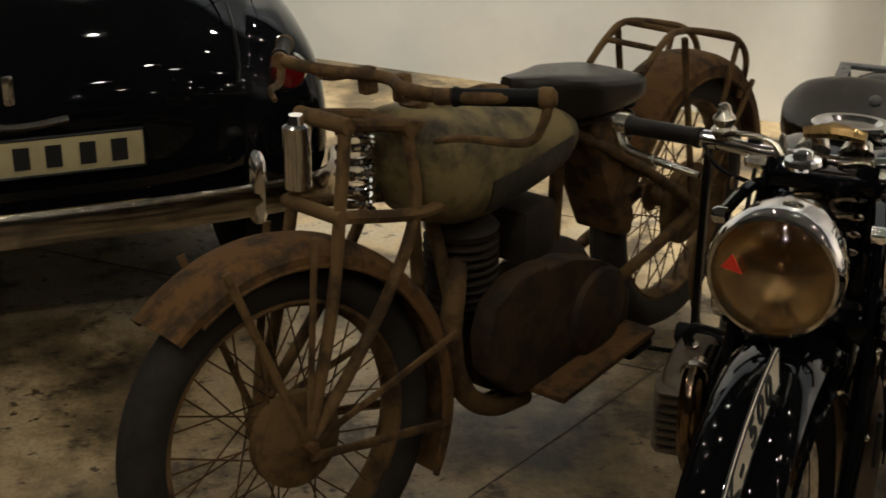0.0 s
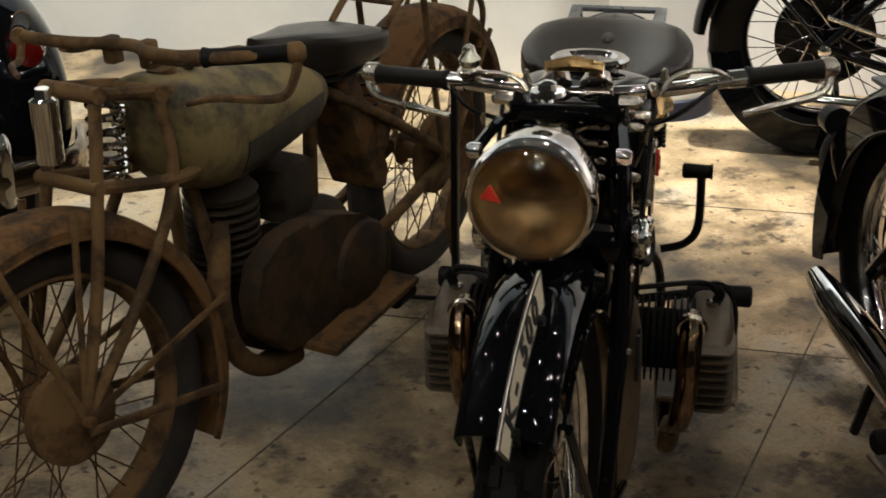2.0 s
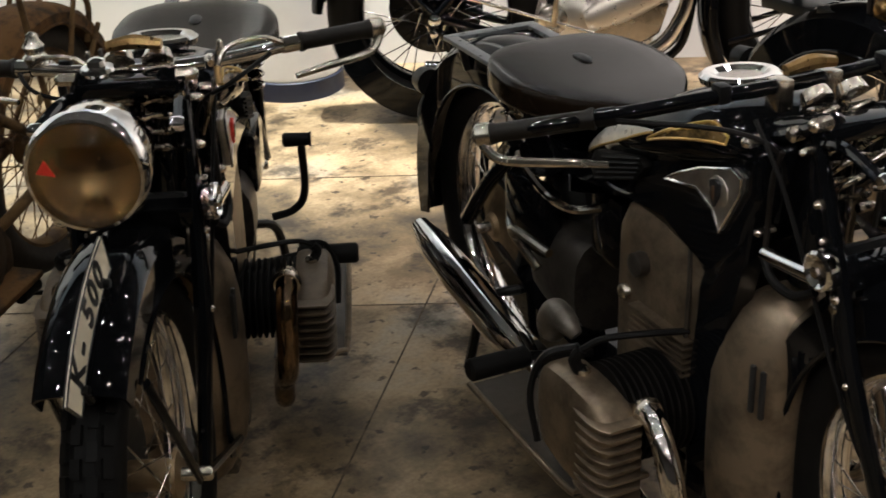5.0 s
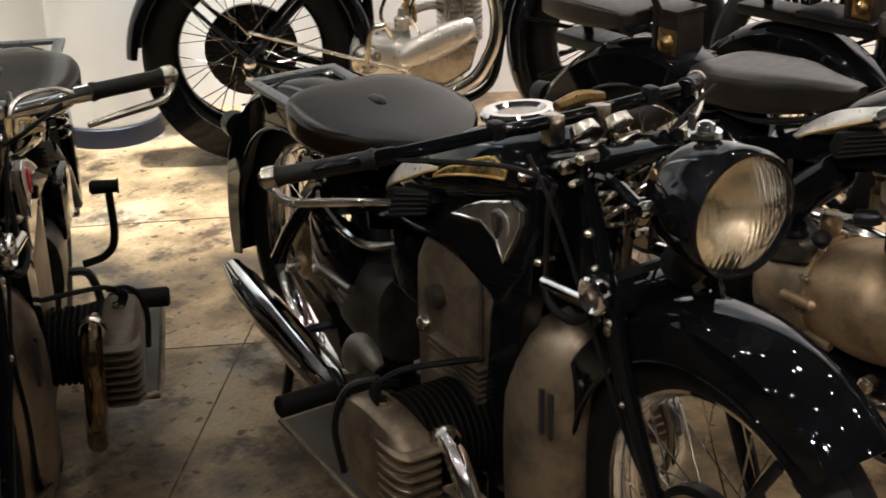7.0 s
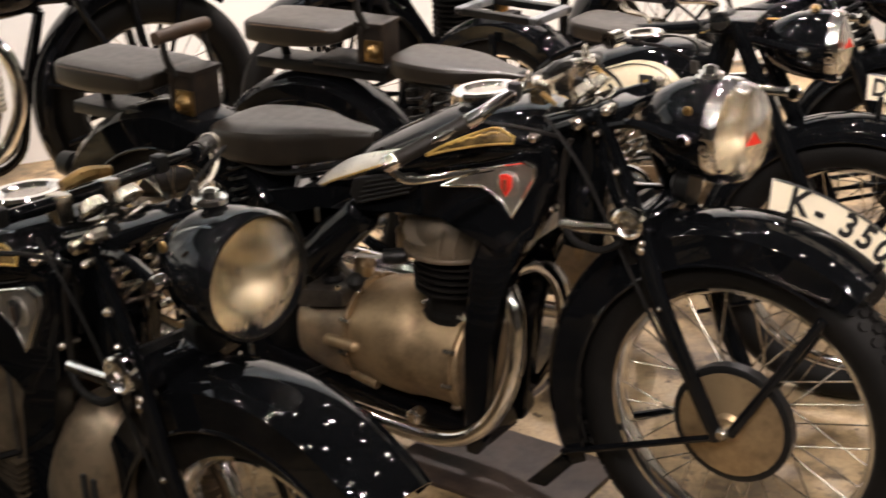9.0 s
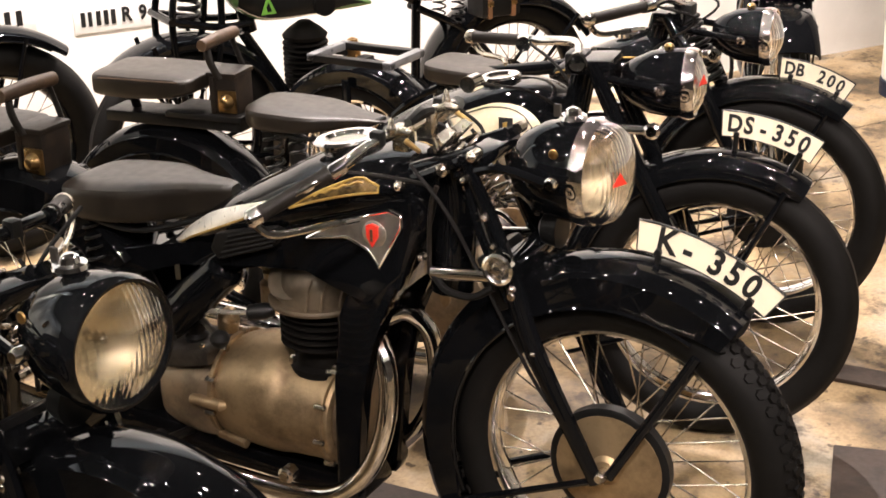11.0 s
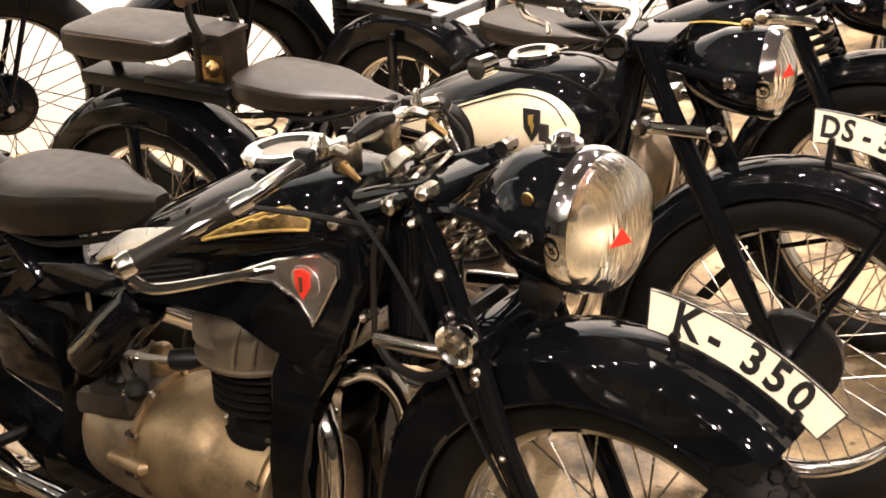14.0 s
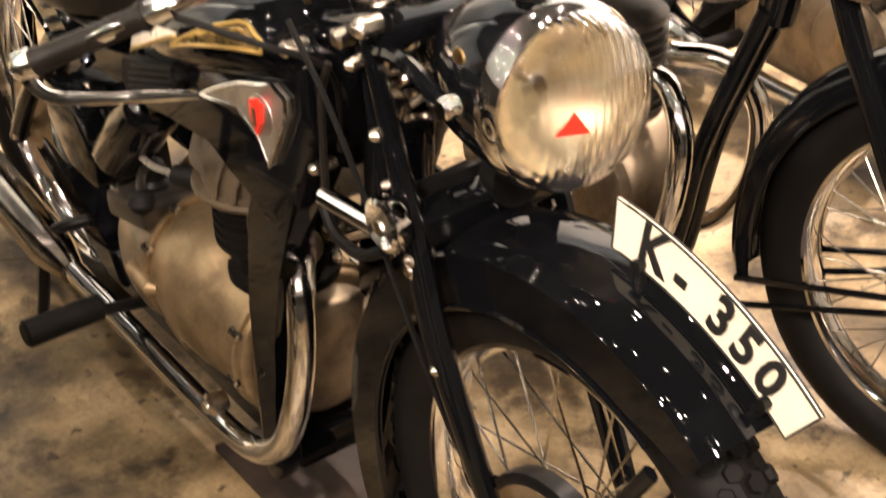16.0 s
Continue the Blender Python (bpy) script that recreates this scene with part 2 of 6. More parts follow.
def concrete():
    """Stained, polished old floor: warm grey-tan with dark blotches, pits and oil spots."""
    m = bpy.data.materials.new("stained_concrete_floor")
    m.use_nodes = True
    nt = m.node_tree
    b = nt.nodes["Principled BSDF"]
    co = nt.nodes.new("ShaderNodeTexCoord")

    def noise_at(scale, detail=6, rough=0.6):
        n = nt.nodes.new("ShaderNodeTexNoise")
        n.inputs["Scale"].default_value, n.inputs["Detail"].default_value, n.inputs["Roughness"].default_value = scale, detail, rough
        nt.links.new(co.outputs["Object"], n.inputs["Vector"])
        return n

    def ramp(source, stops):
        r = nt.nodes.new("ShaderNodeValToRGB")
        e = r.color_ramp.elements
        while len(e) < len(stops):
            e.new(0.5)
        for k, (p, c) in enumerate(stops):
            e[k].position, e[k].color = p, (*c, 1)
        nt.links.new(source, r.inputs["Fac"])
        return r

    def blend(a, c, how="MULTIPLY", fac=1.0):
        x = nt.nodes.new("ShaderNodeMix")
        x.data_type, x.blend_type = "RGBA", how
        x.inputs["Factor"].default_value = fac
        nt.links.new(a, x.inputs["A"])
        nt.links.new(c, x.inputs["B"])
        return x.outputs["Result"]

    large = ramp(noise_at(1.9, 7, 0.62).outputs["Fac"], [(0.37, (0.050, 0.038, 0.023)), (0.46, (0.19, 0.136, 0.070)), (0.55, (0.43, 0.325, 0.190)), (0.66, (0.36, 0.325, 0.260))])
    mid = ramp(noise_at(5.5, 8, 0.7).outputs["Fac"], [(0.38, (0.20, 0.175, 0.15)), (0.48, (0.88, 0.86, 0.83)), (0.66, (1.0, 0.97, 0.92))])
    spots = ramp(noise_at(26, 3, 0.5).outputs["Fac"], [(0.31, (0.22, 0.19, 0.16)), (0.375, (1, 1, 1))])
    fine = ramp(noise_at(90, 4, 0.6).outputs["Fac"], [(0.3, (0.72, 0.70, 0.68)), (0.6, (1, 1, 1))])
    col = blend(blend(blend(large.outputs["Color"], mid.outputs["Color"]), spots.outputs["Color"]), fine.outputs["Color"])
    nt.links.new(col, b.inputs["Base Color"])
    rr = nt.nodes.new("ShaderNodeMapRange")
    rr.inputs["To Min"].default_value, rr.inputs["To Max"].default_value = 0.30, 0.62
    nt.links.new(noise_at(4, 6).outputs["Fac"], rr.inputs["Value"])
    nt.links.new(rr.outputs["Result"], b.inputs["Roughness"])
    bp = nt.nodes.new("ShaderNodeBump")
    bp.inputs["Strength"].default_value, bp.inputs["Distance"].default_value = 0.25, 0.003
    nt.links.new(noise_at(60, 6).outputs["Fac"], bp.inputs["Height"])
    nt.links.new(bp.outputs["Normal"], b.inputs["Normal"])
    return m


FLOOR = concrete()


# ---- mesh helpers ----
def part(name, bm, mat, parent=None, label="", m=None):
    """Links a bmesh as one mesh object, under a thing or a part if given."""
    if m is not None:
        bm.transform(m)
    bmesh.ops.recalc_face_normals(bm, faces=bm.faces)
    me = bpy.data.meshes.new(name)
    bm.to_mesh(me)
    bm.free()
    me.materials.append(mat)
    me.shade_smooth()
    me.set_sharp_from_angle(angle=radians(38))
    ob = new(name, me)
    ob.parent = parent
    if any(len(p.vertices) > 4 and p.area > 0.004 for p in me.polygons):
        ob.modifiers.new("flat_faces", "WEIGHTED_NORMAL").keep_sharp = True
    if label:
        ob["label"] = label
    return ob


def again(ob, m, parent=None):
    """Another object on the same mesh."""
    o = new(ob.name.split(".")[0], ob.data)
    o.parent = parent or ob.parent
    o.matrix_basis = m
    return o


def thing(name, label, category, m, group=""):
    ob = new(name)
    ob.matrix_basis = m
    ob.empty_display_size = 0.1
    return tagged(ob, label, category, group)


def smooth_path(points, n=6):
    """A rounded run through points (Catmull-Rom)."""
    p = [Vector(q) for q in points]
    if len(p) < 3:
        return p
    p = [2 * p[0] - p[1]] + p + [2 * p[-1] - p[-2]]
    out = []
    for i in range(1, len(p) - 2):
        for k in range(n):
            t = k / n
            a, b, c, d = p[i - 1:i + 3]
            out.append(0.5 * (2 * b + (c - a) * t + (2 * a - 5 * b + 4 * c - d) * t * t + (3 * b - a - 3 * c + d) * t ** 3))
    return out + [p[-2]]


def rings(bm, loops, close=True, cap=True):
    """Skins a run of vertex loops."""
    made = [[bm.verts.new(v) for v in loop] for loop in loops]
    for a, b in zip(made, made[1:]):
        k = len(a)
        for i in range(k if close else k - 1):
            bm.faces.new((a[i], a[(i + 1) % k], b[(i + 1) % k], b[i]))
    if cap and close:
        bm.faces.new(made[0])
        bm.faces.new(made[-1][::-1])
    return made


def tube(points, r, seg=10, bm=None, run=True, n=6, flat=1.0):
    """A round (or flattened) bar along points; r may be a number or one a point."""
    bm = bm or bmesh.new()
    src = [Vector(q) for q in points]
    path = smooth_path(src, n) if run else src
    rs = [r] * len(path) if not hasattr(r, "__len__") else [float(v) for v in np.interp(np.linspace(0, 1, len(path)), np.linspace(0, 1, len(r)), r)]
    loops, side = [], None
    for i, p in enumerate(path):
        d = (path[min(i + 1, len(path) - 1)] - path[max(i - 1, 0)]).normalized()
        if side is None:
            side = d.cross(Vector((0, 0, 1)))
            if side.length < 0.1:
                side = d.cross(Vector((0, 1, 0)))
        side = (side - d * side.dot(d)).normalized()
        up = side.cross(d)
        loops.append([p + rs[i] * (math.cos(a) * side * flat + math.sin(a) * up) for a in (2 * math.pi * k / seg for k in range(seg))])
    rings(bm, loops)
    return bm


def lathe(profile, seg=24, axis="x", at=(0, 0, 0), bm=None, cap=True):
    """Turns (distance along, radius) pairs about an axis through at."""
    bm = bm or bmesh.new()
    loops = []
    for h, r in profile:
        loop = []
        for k in range(seg):
            a = 2 * math.pi * k / seg
            c, s = max(r, 1e-4) * math.cos(a), max(r, 1e-4) * math.sin(a)
            v = {"x": (h, c, s), "y": (c, h, s), "z": (c, s, h)}[axis]
            loop.append(Vector(v) + Vector(at))
        loops.append(loop)
    rings(bm, loops, cap=cap)
    return bm


def block(size, at=(0, 0, 0), bevel=0.004, bm=None, m=None, seg=2):
    bm2 = bmesh.new()
    bmesh.ops.create_cube(bm2, size=1)
    bmesh.ops.scale(bm2, vec=size, verts=bm2.verts)
    if bevel:
        bmesh.ops.bevel(bm2, geom=bm2.edges, offset=bevel, segments=seg, affect="EDGES", profile=0.6)
    bm2.transform(Matrix.Translation(at) @ (m or Matrix()))
    if bm is None:
        return bm2
    me = bpy.data.meshes.new("tmp")
    bm2.to_mesh(me)
    bm2.free()
    bm.from_mesh(me)
    bpy.data.meshes.remove(me)
    return bm


def plate(outline, width, at_y=0.0, bevel=0.006, axis="y"):
    """A side outline of (x, z) pairs with a thickness across y."""
    bm = bmesh.new()
    a = [bm.verts.new((x, at_y - width / 2, z)) for x, z in outline]
    b = [bm.verts.new((x, at_y + width / 2, z)) for x, z in outline]
    bm.faces.new(a)
    bm.faces.new(b[::-1])
    for i in range(len(a)):
        j = (i + 1) % len(a)
        bm.faces.new((a[j], a[i], b[i], b[j]))
    if bevel:
        bmesh.ops.bevel(bm, geom=bm.edges, offset=bevel, segments=2, affect="EDGES", profile=0.6)
    return bm


def loft(sections, seg=20, power=2.4):
    """Sections along x: (x, half width, bottom, top); rounded like a cushion or tank."""
    bm = bmesh.new()
    loops = []
    for x, hw, zb, zt in sections:
        loop = []
        for k in range(seg):
            a = 2 * math.pi * k / seg
            c, s = math.cos(a), math.sin(a)
            q = (abs(c) ** power + abs(s) ** power) ** (-1 / power)
            loop.append((x, hw * c * q, (zb + zt) / 2 + (zt - zb) / 2 * s * q))
        loops.append(loop)
    rings(bm, loops)
    return bm


def dense(sections, n=4):
    """The same sections, smoothed with more of them."""
    arr = np.array(sections, float)
    s = np.linspace(0, len(arr) - 1, (len(arr) - 1) * n + 1)
    out = []
    for v in s:
        i = min(int(v), len(arr) - 2)
        t = v - i
        a, b, c, d = arr[max(i - 1, 0)], arr[i], arr[i + 1], arr[min(i + 2, len(arr) - 1)]
        out.append(tuple(0.5 * (2 * b + (c - a) * t + (2 * a - 5 * b + 4 * c - d) * t * t + (3 * b - a - 3 * c + d) * t ** 3)))
    return out


def coil(a, b, r, wire, turns, seg=6):
    """A spring from a to b."""
    a, b = Vector(a), Vector(b)
    d = (b - a).normalized()
    s = d.cross(Vector((0, 1, 0))).normalized()
    t = d.cross(s)
    n = int(turns * 14)
    return tube([a + (b - a) * (k / n) + r * (math.cos(2 * math.pi * turns * k / n) * s + math.sin(2 * math.pi * turns * k / n) * t) for k in range(n + 1)], wire, seg, run=False)


def letters(text, size, mat, parent, m, name="lettering", depth=0.001, wide=0.84):
    """Raised lettering from the built-in font, centred, reading along x and standing in y."""
    cu = bpy.data.curves.new(name, "FONT")
    cu.body, cu.size, cu.align_x, cu.align_y, cu.extrude = text, size, "CENTER", "CENTER", depth
    cu.resolution_u, cu.offset = 3, size * 0.030
    tmp = new("tmp", cu)
    me = bpy.data.meshes.new_from_object(tmp.evaluated_get(bpy.context.evaluated_depsgraph_get()))
    bpy.data.objects.remove(tmp)
    bpy.data.curves.remove(cu)
    me.materials.clear()
    me.materials.append(mat)
    ob = new(name, me)
    ob.parent, ob.matrix_basis = parent, m @ Matrix.Diagonal((wide, 1, 1, 1))
    return ob


# ---- parts of motorcycles; in a bike's own frame x is ahead of the front axle, y to its left, z up ----
def ring_loft(profile, seg, x, z):
    """A closed cross-section of (y, radius) pairs turned about a wheel's axle."""
    bm = bmesh.new()
    loops = []
    for k in range(seg):
        a = 2 * math.pi * k / seg
        loops.append([(x + r * math.cos(a), y, z + r * math.sin(a)) for y, r in profile])
    rings(bm, loops + [loops[0]], cap=False)
    bmesh.ops.remove_doubles(bm, verts=bm.verts, dist=1e-6)
    return bm


def wheel(parent, x, R=0.335, tr=0.046, rim=None, tyre=None, steer=None, drum=0.0, drum_side=-1, drum_mat=None, spokes=36, tread="", spoke_mat=None, name="wheel", z=None, rimw=0.028):
    z = R if z is None else z
    rim, tyre, drum_mat, spoke_mat = rim or CHROME, tyre or RUBBER, drum_mat or ALU, spoke_mat or NICKEL
    rr = R - 2 * tr + 0.014
    w = part(name, ring_loft([(-rimw, rr), (-rimw, rr - 0.010), (-rimw * 0.6, rr - 0.018), (0, rr - 0.022), (rimw * 0.6, rr - 0.018), (rimw, rr - 0.010), (rimw, rr), (0, rr - 0.008)], 72, x, z), rim, parent, m=steer)
    prof = []
    for k in range(20):
        a = 2 * math.pi * k / 20
        y, r = tr * math.cos(a), R - tr + tr * math.sin(a)
        if math.sin(a) > 0.6:
            r -= 0.003 if k % 2 else 0.0
        prof.append((y, r))
    t = part("tyre", ring_loft(prof, 72, x, z), tyre, w, m=steer)
    if tread:
        bm = bmesh.new()
        n = 60 if tread == "honey" else 46
        for row, y in enumerate((-0.030, -0.015, 0.0, 0.015, 0.030) if tread == "honey" else (-0.030, -0.011, 0.011, 0.030)):
            for k in range(n):
                a = 2 * math.pi * (k + 0.5 * (row % 2)) / n
                rad = R - tr + math.sqrt(max(tr * tr - y * y, 0)) + 0.001
                tilt = math.degrees(math.asin(max(-0.9, min(0.9, y / tr))))
                m = Matrix.Translation((x, 0, z)) @ Matrix.Rotation(-a, 4, "Y") @ Matrix.Translation((rad, y, 0)) @ Matrix.Rotation(radians(tilt), 4, "Z") @ Matrix.Rotation(radians(90), 4, "Y")
                if tread == "honey":
                    bmesh.ops.create_cone(bm, segments=6, radius1=0.0105, radius2=0.0095, depth=0.006, cap_ends=True, matrix=m @ Matrix.Rotation(radians(30), 4, "Z"))
                else:
                    bmesh.ops.create_cube(bm, size=1, matrix=m @ Matrix.Diagonal((0.028, 0.015, 0.007, 1)))
        tagged(part("tread", bm, tyre, t, m=steer), kind="stuff")
    hub = [(-0.055, 0.020), (-0.052, 0.042), (-0.044, 0.044), (-0.038, 0.026), (0.038, 0.026), (0.044, 0.044), (0.052, 0.042), (0.055, 0.020)]
    part("hub", lathe(hub, 20, "y", (x, 0, z)), ALU if rim is CHROME else rim, w, m=steer)
    part("axle", lathe([(-0.105, 0.008), (-0.10, 0.012), (0.10, 0.012), (0.105, 0.008)], 10, "y", (x, 0, z)), spoke_mat, w, m=steer)
    if drum:
        s = drum_side
        part("brake_drum", lathe([(s * 0.030, drum), (s * 0.052, drum), (s * 0.055, drum - 0.005), (s * 0.055, drum - 0.012)], 32, "y", (x, 0, z)), SATIN if drum_mat is ALU else drum_mat, w, m=steer)
        part("brake_plate", lathe([(s * 0.050, drum - 0.012), (s * 0.056, drum - 0.014), (s * 0.062, drum * 0.5), (s * 0.066, 0.03), (s * 0.075, 0.022)], 32, "y", (x, 0, z)), drum_mat, w, m=steer)
    hr, first = 0.043, {}
    for k in range(spokes):
        side = 1 if k % 2 else -1
        lead = 1 if (k // 2) % 2 else -1
        a = 2 * math.pi * k / spokes
        c = Vector((x, 0, z))
        rot = Matrix.Translation(c) @ Matrix.Rotation(-a, 4, "Y") @ Matrix.Translation(-c)
        if (side, lead) not in first:
            h = lead * radians(64)
            p0 = c + Vector((hr * math.cos(h), side * 0.046, hr * math.sin(h)))
            p1 = c + Vector((rr - 0.016, side * 0.004, 0))
            ob = part("spoke", tube([p0, p1], 0.0018, 5, run=False), spoke_mat, w)
            first[(side, lead)] = ob
            ob.matrix_basis = (steer or Matrix()) @ rot
        else:
            again(first[(side, lead)], (steer or Matrix()) @ rot, w)
    return w


def fender(parent, cx, cz, r, a0, a1, hw=0.065, skirt=0.045, mat=None, steer=None, crown=0.022, name="mudguard", label="", n=40):
    """A curved guard over a wheel from angle a0 to a1 (degrees, 0 ahead, 90 up)."""
    outer = [(-hw, -skirt), (-hw * 1.0, -0.004), (-hw * 0.8, crown * 0.55), (-hw * 0.4, crown * 0.92), (0, crown), (hw * 0.4, crown * 0.92), (hw * 0.8, crown * 0.55), (hw, -0.004), (hw, -skirt)]
    inner = [(y * (1 - 0.004 / hw), h - 0.004) for y, h in outer][::-1]
    bm = bmesh.new()
    loops = []
    for k in range(n + 1):
        a = radians(a0 + (a1 - a0) * k / n)
        edge = min(k, n - k) / n
        tuck = 0.6 + 0.4 * min(1, edge * 8)
        loops.append([(cx + (r + h * (tuck if h < 0 else 1)) * math.cos(a), y, cz + (r + h * (tuck if h < 0 else 1)) * math.sin(a)) for y, h in outer + inner])
    rings(bm, loops)
    ob = part(name, bm, mat or BLACK, parent, label, m=steer)
    for s in (-1, 1):
        part("bead", tube([(cx + (r - skirt) * math.cos(radians(a0 + (a1 - a0) * k / n)), s * hw, cz + (r - skirt) * math.sin(radians(a0 + (a1 - a0) * k / n))) for k in range(2, n - 1)], 0.004, 6, run=False), mat or BLACK, ob, m=steer)
    return ob


def steering(degrees, head=(-0.33, 0.82), foot=(0.06, 0.0)):
    p = Vector((foot[0], 0, foot[1]))
    axis = (Vector((head[0], 0, head[1])) - p).normalized()
    return Matrix.Translation(p) @ Matrix.Rotation(radians(degrees), 4, axis) @ Matrix.Translation(-p)


def headlight(parent, x=-0.045, z=0.89, r=0.094, deep=0.155, mat=None, rim=None, steer=None, sticker=True, tip=0.0, rim_w=1.02, bezel=False, lens=None):
    m = (steer or Matrix()) @ Matrix.Translation((x, 0, z)) @ Matrix.Rotation(radians(tip), 4, "Y")
    shell = part("headlight", lathe([(-deep, 0.012), (-deep + 0.006, 0.035), (-deep * 0.82, r * 0.66), (-deep * 0.55, r * 0.90), (-deep * 0.25, r * 0.985), (0, r)], 36, cap=False), mat or BLACK, parent, m=m, label="")
    part("rim", lathe([(-0.012, r * 0.985), (-0.010, r * rim_w), (0.006, r * (rim_w + 0.006)), (0.014 + (rim_w - 1) * 0.12, r * 0.975), (0.012 + (rim_w - 1) * 0.2, r * 0.955 * (2 - rim_w)), (0.0, r * 0.93 * (2 - rim_w))], 40, cap=False), rim or CHROME, shell, m=m)
    part("reflector", lathe([(-deep * 0.40, 0.004), (-deep * 0.38, r * 0.30), (-deep * 0.28, r * 0.60), (-deep * 0.14, r * 0.82), (0, r * 0.93)], 36, cap=False), REFLECTOR, shell, m=m)
    part("bulb", lathe([(-deep * 0.42, 0.005), (-deep * 0.30, 0.006), (-deep * 0.22, 0.008), (-deep * 0.14, 0.006), (-deep * 0.12, 0.002)], 12), NICKEL, shell, m=m)
    dome = [(0.009 + 0.030 * (1 - (k / 8) ** 2), r * 0.965 * (2 - rim_w) * k / 8) for k in range(8, -1, -1)]
    if bezel:
        dome = [(0.004, r * 0.97), (0.020, r * 0.965), (0.034, r * 0.935), (0.045, r * 0.87), (0.052, r * 0.79), (0.059, r * 0.62), (0.064, r * 0.44), (0.067, r * 0.22), (0.068, 0.001)]
    back = [(h - 0.004, q) for h, q in dome[::-1]]
    glass_part = part("lens", lathe(dome + back, 40, cap=False), lens or LENS, shell, "ribbed glass lens", m=m)
    glass_part.visible_shadow = False
    if sticker:
        bm = plate([(-0.016, -0.008), (0.018, -0.008), (0.002, 0.015)], 0.0012, bevel=0)
        part("pennant_sticker", bm, RED, shell, "small red triangular sticker", m=m @ Matrix.Translation((0.0655 if bezel else 0.0340, -0.040 if bezel else -0.050, 0.004 if bezel else 0.018)) @ Matrix.Rotation(radians(90 - 24), 4, "Z"))
    return shell


def grips_and_bar(parent, mid, bend, inner, outer, steer=None, bar_r=0.0115, mat=None, levers=True, grip=None, left_grip=None, left=1.0, right=None, lever_drop=0.03, lever_mat=None):
    """A handlebar with two grips and inverted levers; places are for the left side and are mirrored."""
    run = [(outer[0], -outer[1], outer[2]), (inner[0], -inner[1], inner[2]), (bend[0], -bend[1], bend[2]), mid, (bend[0], bend[1] * left, bend[2]), (inner[0], inner[1] * left, inner[2]), (outer[0], outer[1] * left, outer[2])]
    if right:
        run[:3] = right
    bar = part("handlebar", tube(run, bar_r, 12), mat or CHROME, parent, m=steer)
    for s in (-1, 1):
        wide = s * (left if s > 0 else 1.0)
        if right and s < 0:
            p, q = Vector(right[0]), Vector(right[1])
            d = (p - q).normalized()
            part("bar_cup", tube([p - d * 0.02, p - d * 0.014, p + d * 0.012, p + d * 0.014, p + d * 0.004], [0.013, 0.019, 0.022, 0.017, 0.012], 18, run=False), mat or CHROME, bar, "bright cupped bar end", m=steer)
            continue
        a, b = Vector((inner[0], wide * inner[1], inner[2])), Vector((outer[0], wide * outer[1], outer[2]))
        d = (b - a).normalized()
        g = part("grip", tube([a, a + d * 0.004, a + d * 0.012, b - d * 0.012, b], [0.0165, 0.0172, 0.0145, 0.0145, 0.017], 14, run=False), (left_grip if s > 0 else None) or grip or GRIP, bar, m=steer)
        part("collar", tube([a - d * 0.03, a - d * 0.004], 0.0145, 12, run=False), mat or CHROME, g, m=steer)
        part("bar_end", tube([b - d * 0.003, b + d * 0.004, b + d * 0.020, b + d * 0.027], [0.016, 0.0185, 0.0175, 0.010], 14, run=False), lever_mat or mat or CHROME, bar, m=steer)
        if levers:
            e = b + d * 0.012
            part("lever", tube([b - d * 0.004, e, e + Vector((0.012, 0, -lever_drop * 0.7)), e + Vector((0.035, -s * 0.02, -lever_drop * 1.25)), e + Vector((0.10, -s * 0.09, -lever_drop * 1.05)), e + Vector((0.125, -s * 0.14, -lever_drop * 1.2))], [0.013, 0.011, 0.008, 0.0075, 0.0065, 0.005], 8, flat=1.0), lever_mat or mat or CHROME, bar, m=steer)
    return bar


def saddle(parent, rear, nose, hw, top, mat=None, thick=0.095, drop=0.02, springs=True, broad=False):
    L = nose - rear
    sec = [(0.0, 0.45, 0.30, 0.86), (0.025, 0.74, 0.16, 0.94), (0.12, 0.96, 0.04, 0.99), (0.32, 1.0, 0.0, 1.0), (0.5, 0.92, 0.06, 1.0), (0.65, 0.66, 0.16, 0.97), (0.8, 0.40, 0.34, 0.92), (0.93, 0.27, 0.46, 0.87), (1.0, 0.14, 0.54, 0.82)]
    if broad:
        sec = [(0.0, 0.36, 0.40, 0.86), (0.03, 0.62, 0.20, 0.95), (0.14, 0.88, 0.05, 1.0), (0.30, 0.99, 0.0, 0.99), (0.45, 1.0, 0.02, 0.96), (0.60, 0.92, 0.08, 0.94), (0.75, 0.72, 0.18, 0.93), (0.88, 0.46, 0.34, 0.91), (0.97, 0.25, 0.48, 0.88), (1.0, 0.12, 0.56, 0.84)]
    s = part("saddle", loft(dense([(rear + L * t, hw * w, top - thick + thick * b, top - thick + thick * h - drop * t) for t, w, b, h in sec], 3), 36, 6.0), mat or LEATHER, parent, "worn dark leather sprung saddle")
    part("saddle_frame", tube([(rear + 0.06, -hw * 0.7, top - thick), (rear + 0.2, -hw * 0.55, top - thick - 0.015), (nose - 0.02, 0, top - thick + 0.035), (rear + 0.2, hw * 0.55, top - thick - 0.015), (rear + 0.06, hw * 0.7, top - thick)], 0.007, 8), SATIN, s)
    if springs:
        for y in (-hw * 0.6, hw * 0.6):
            part("spring", coil((rear + 0.07, y, top - thick + 0.01), (rear + 0.08, y, top - thick - 0.11), 0.022, 0.0035, 5), SATIN if springs != "chrome" else CHROME, s)
    return s


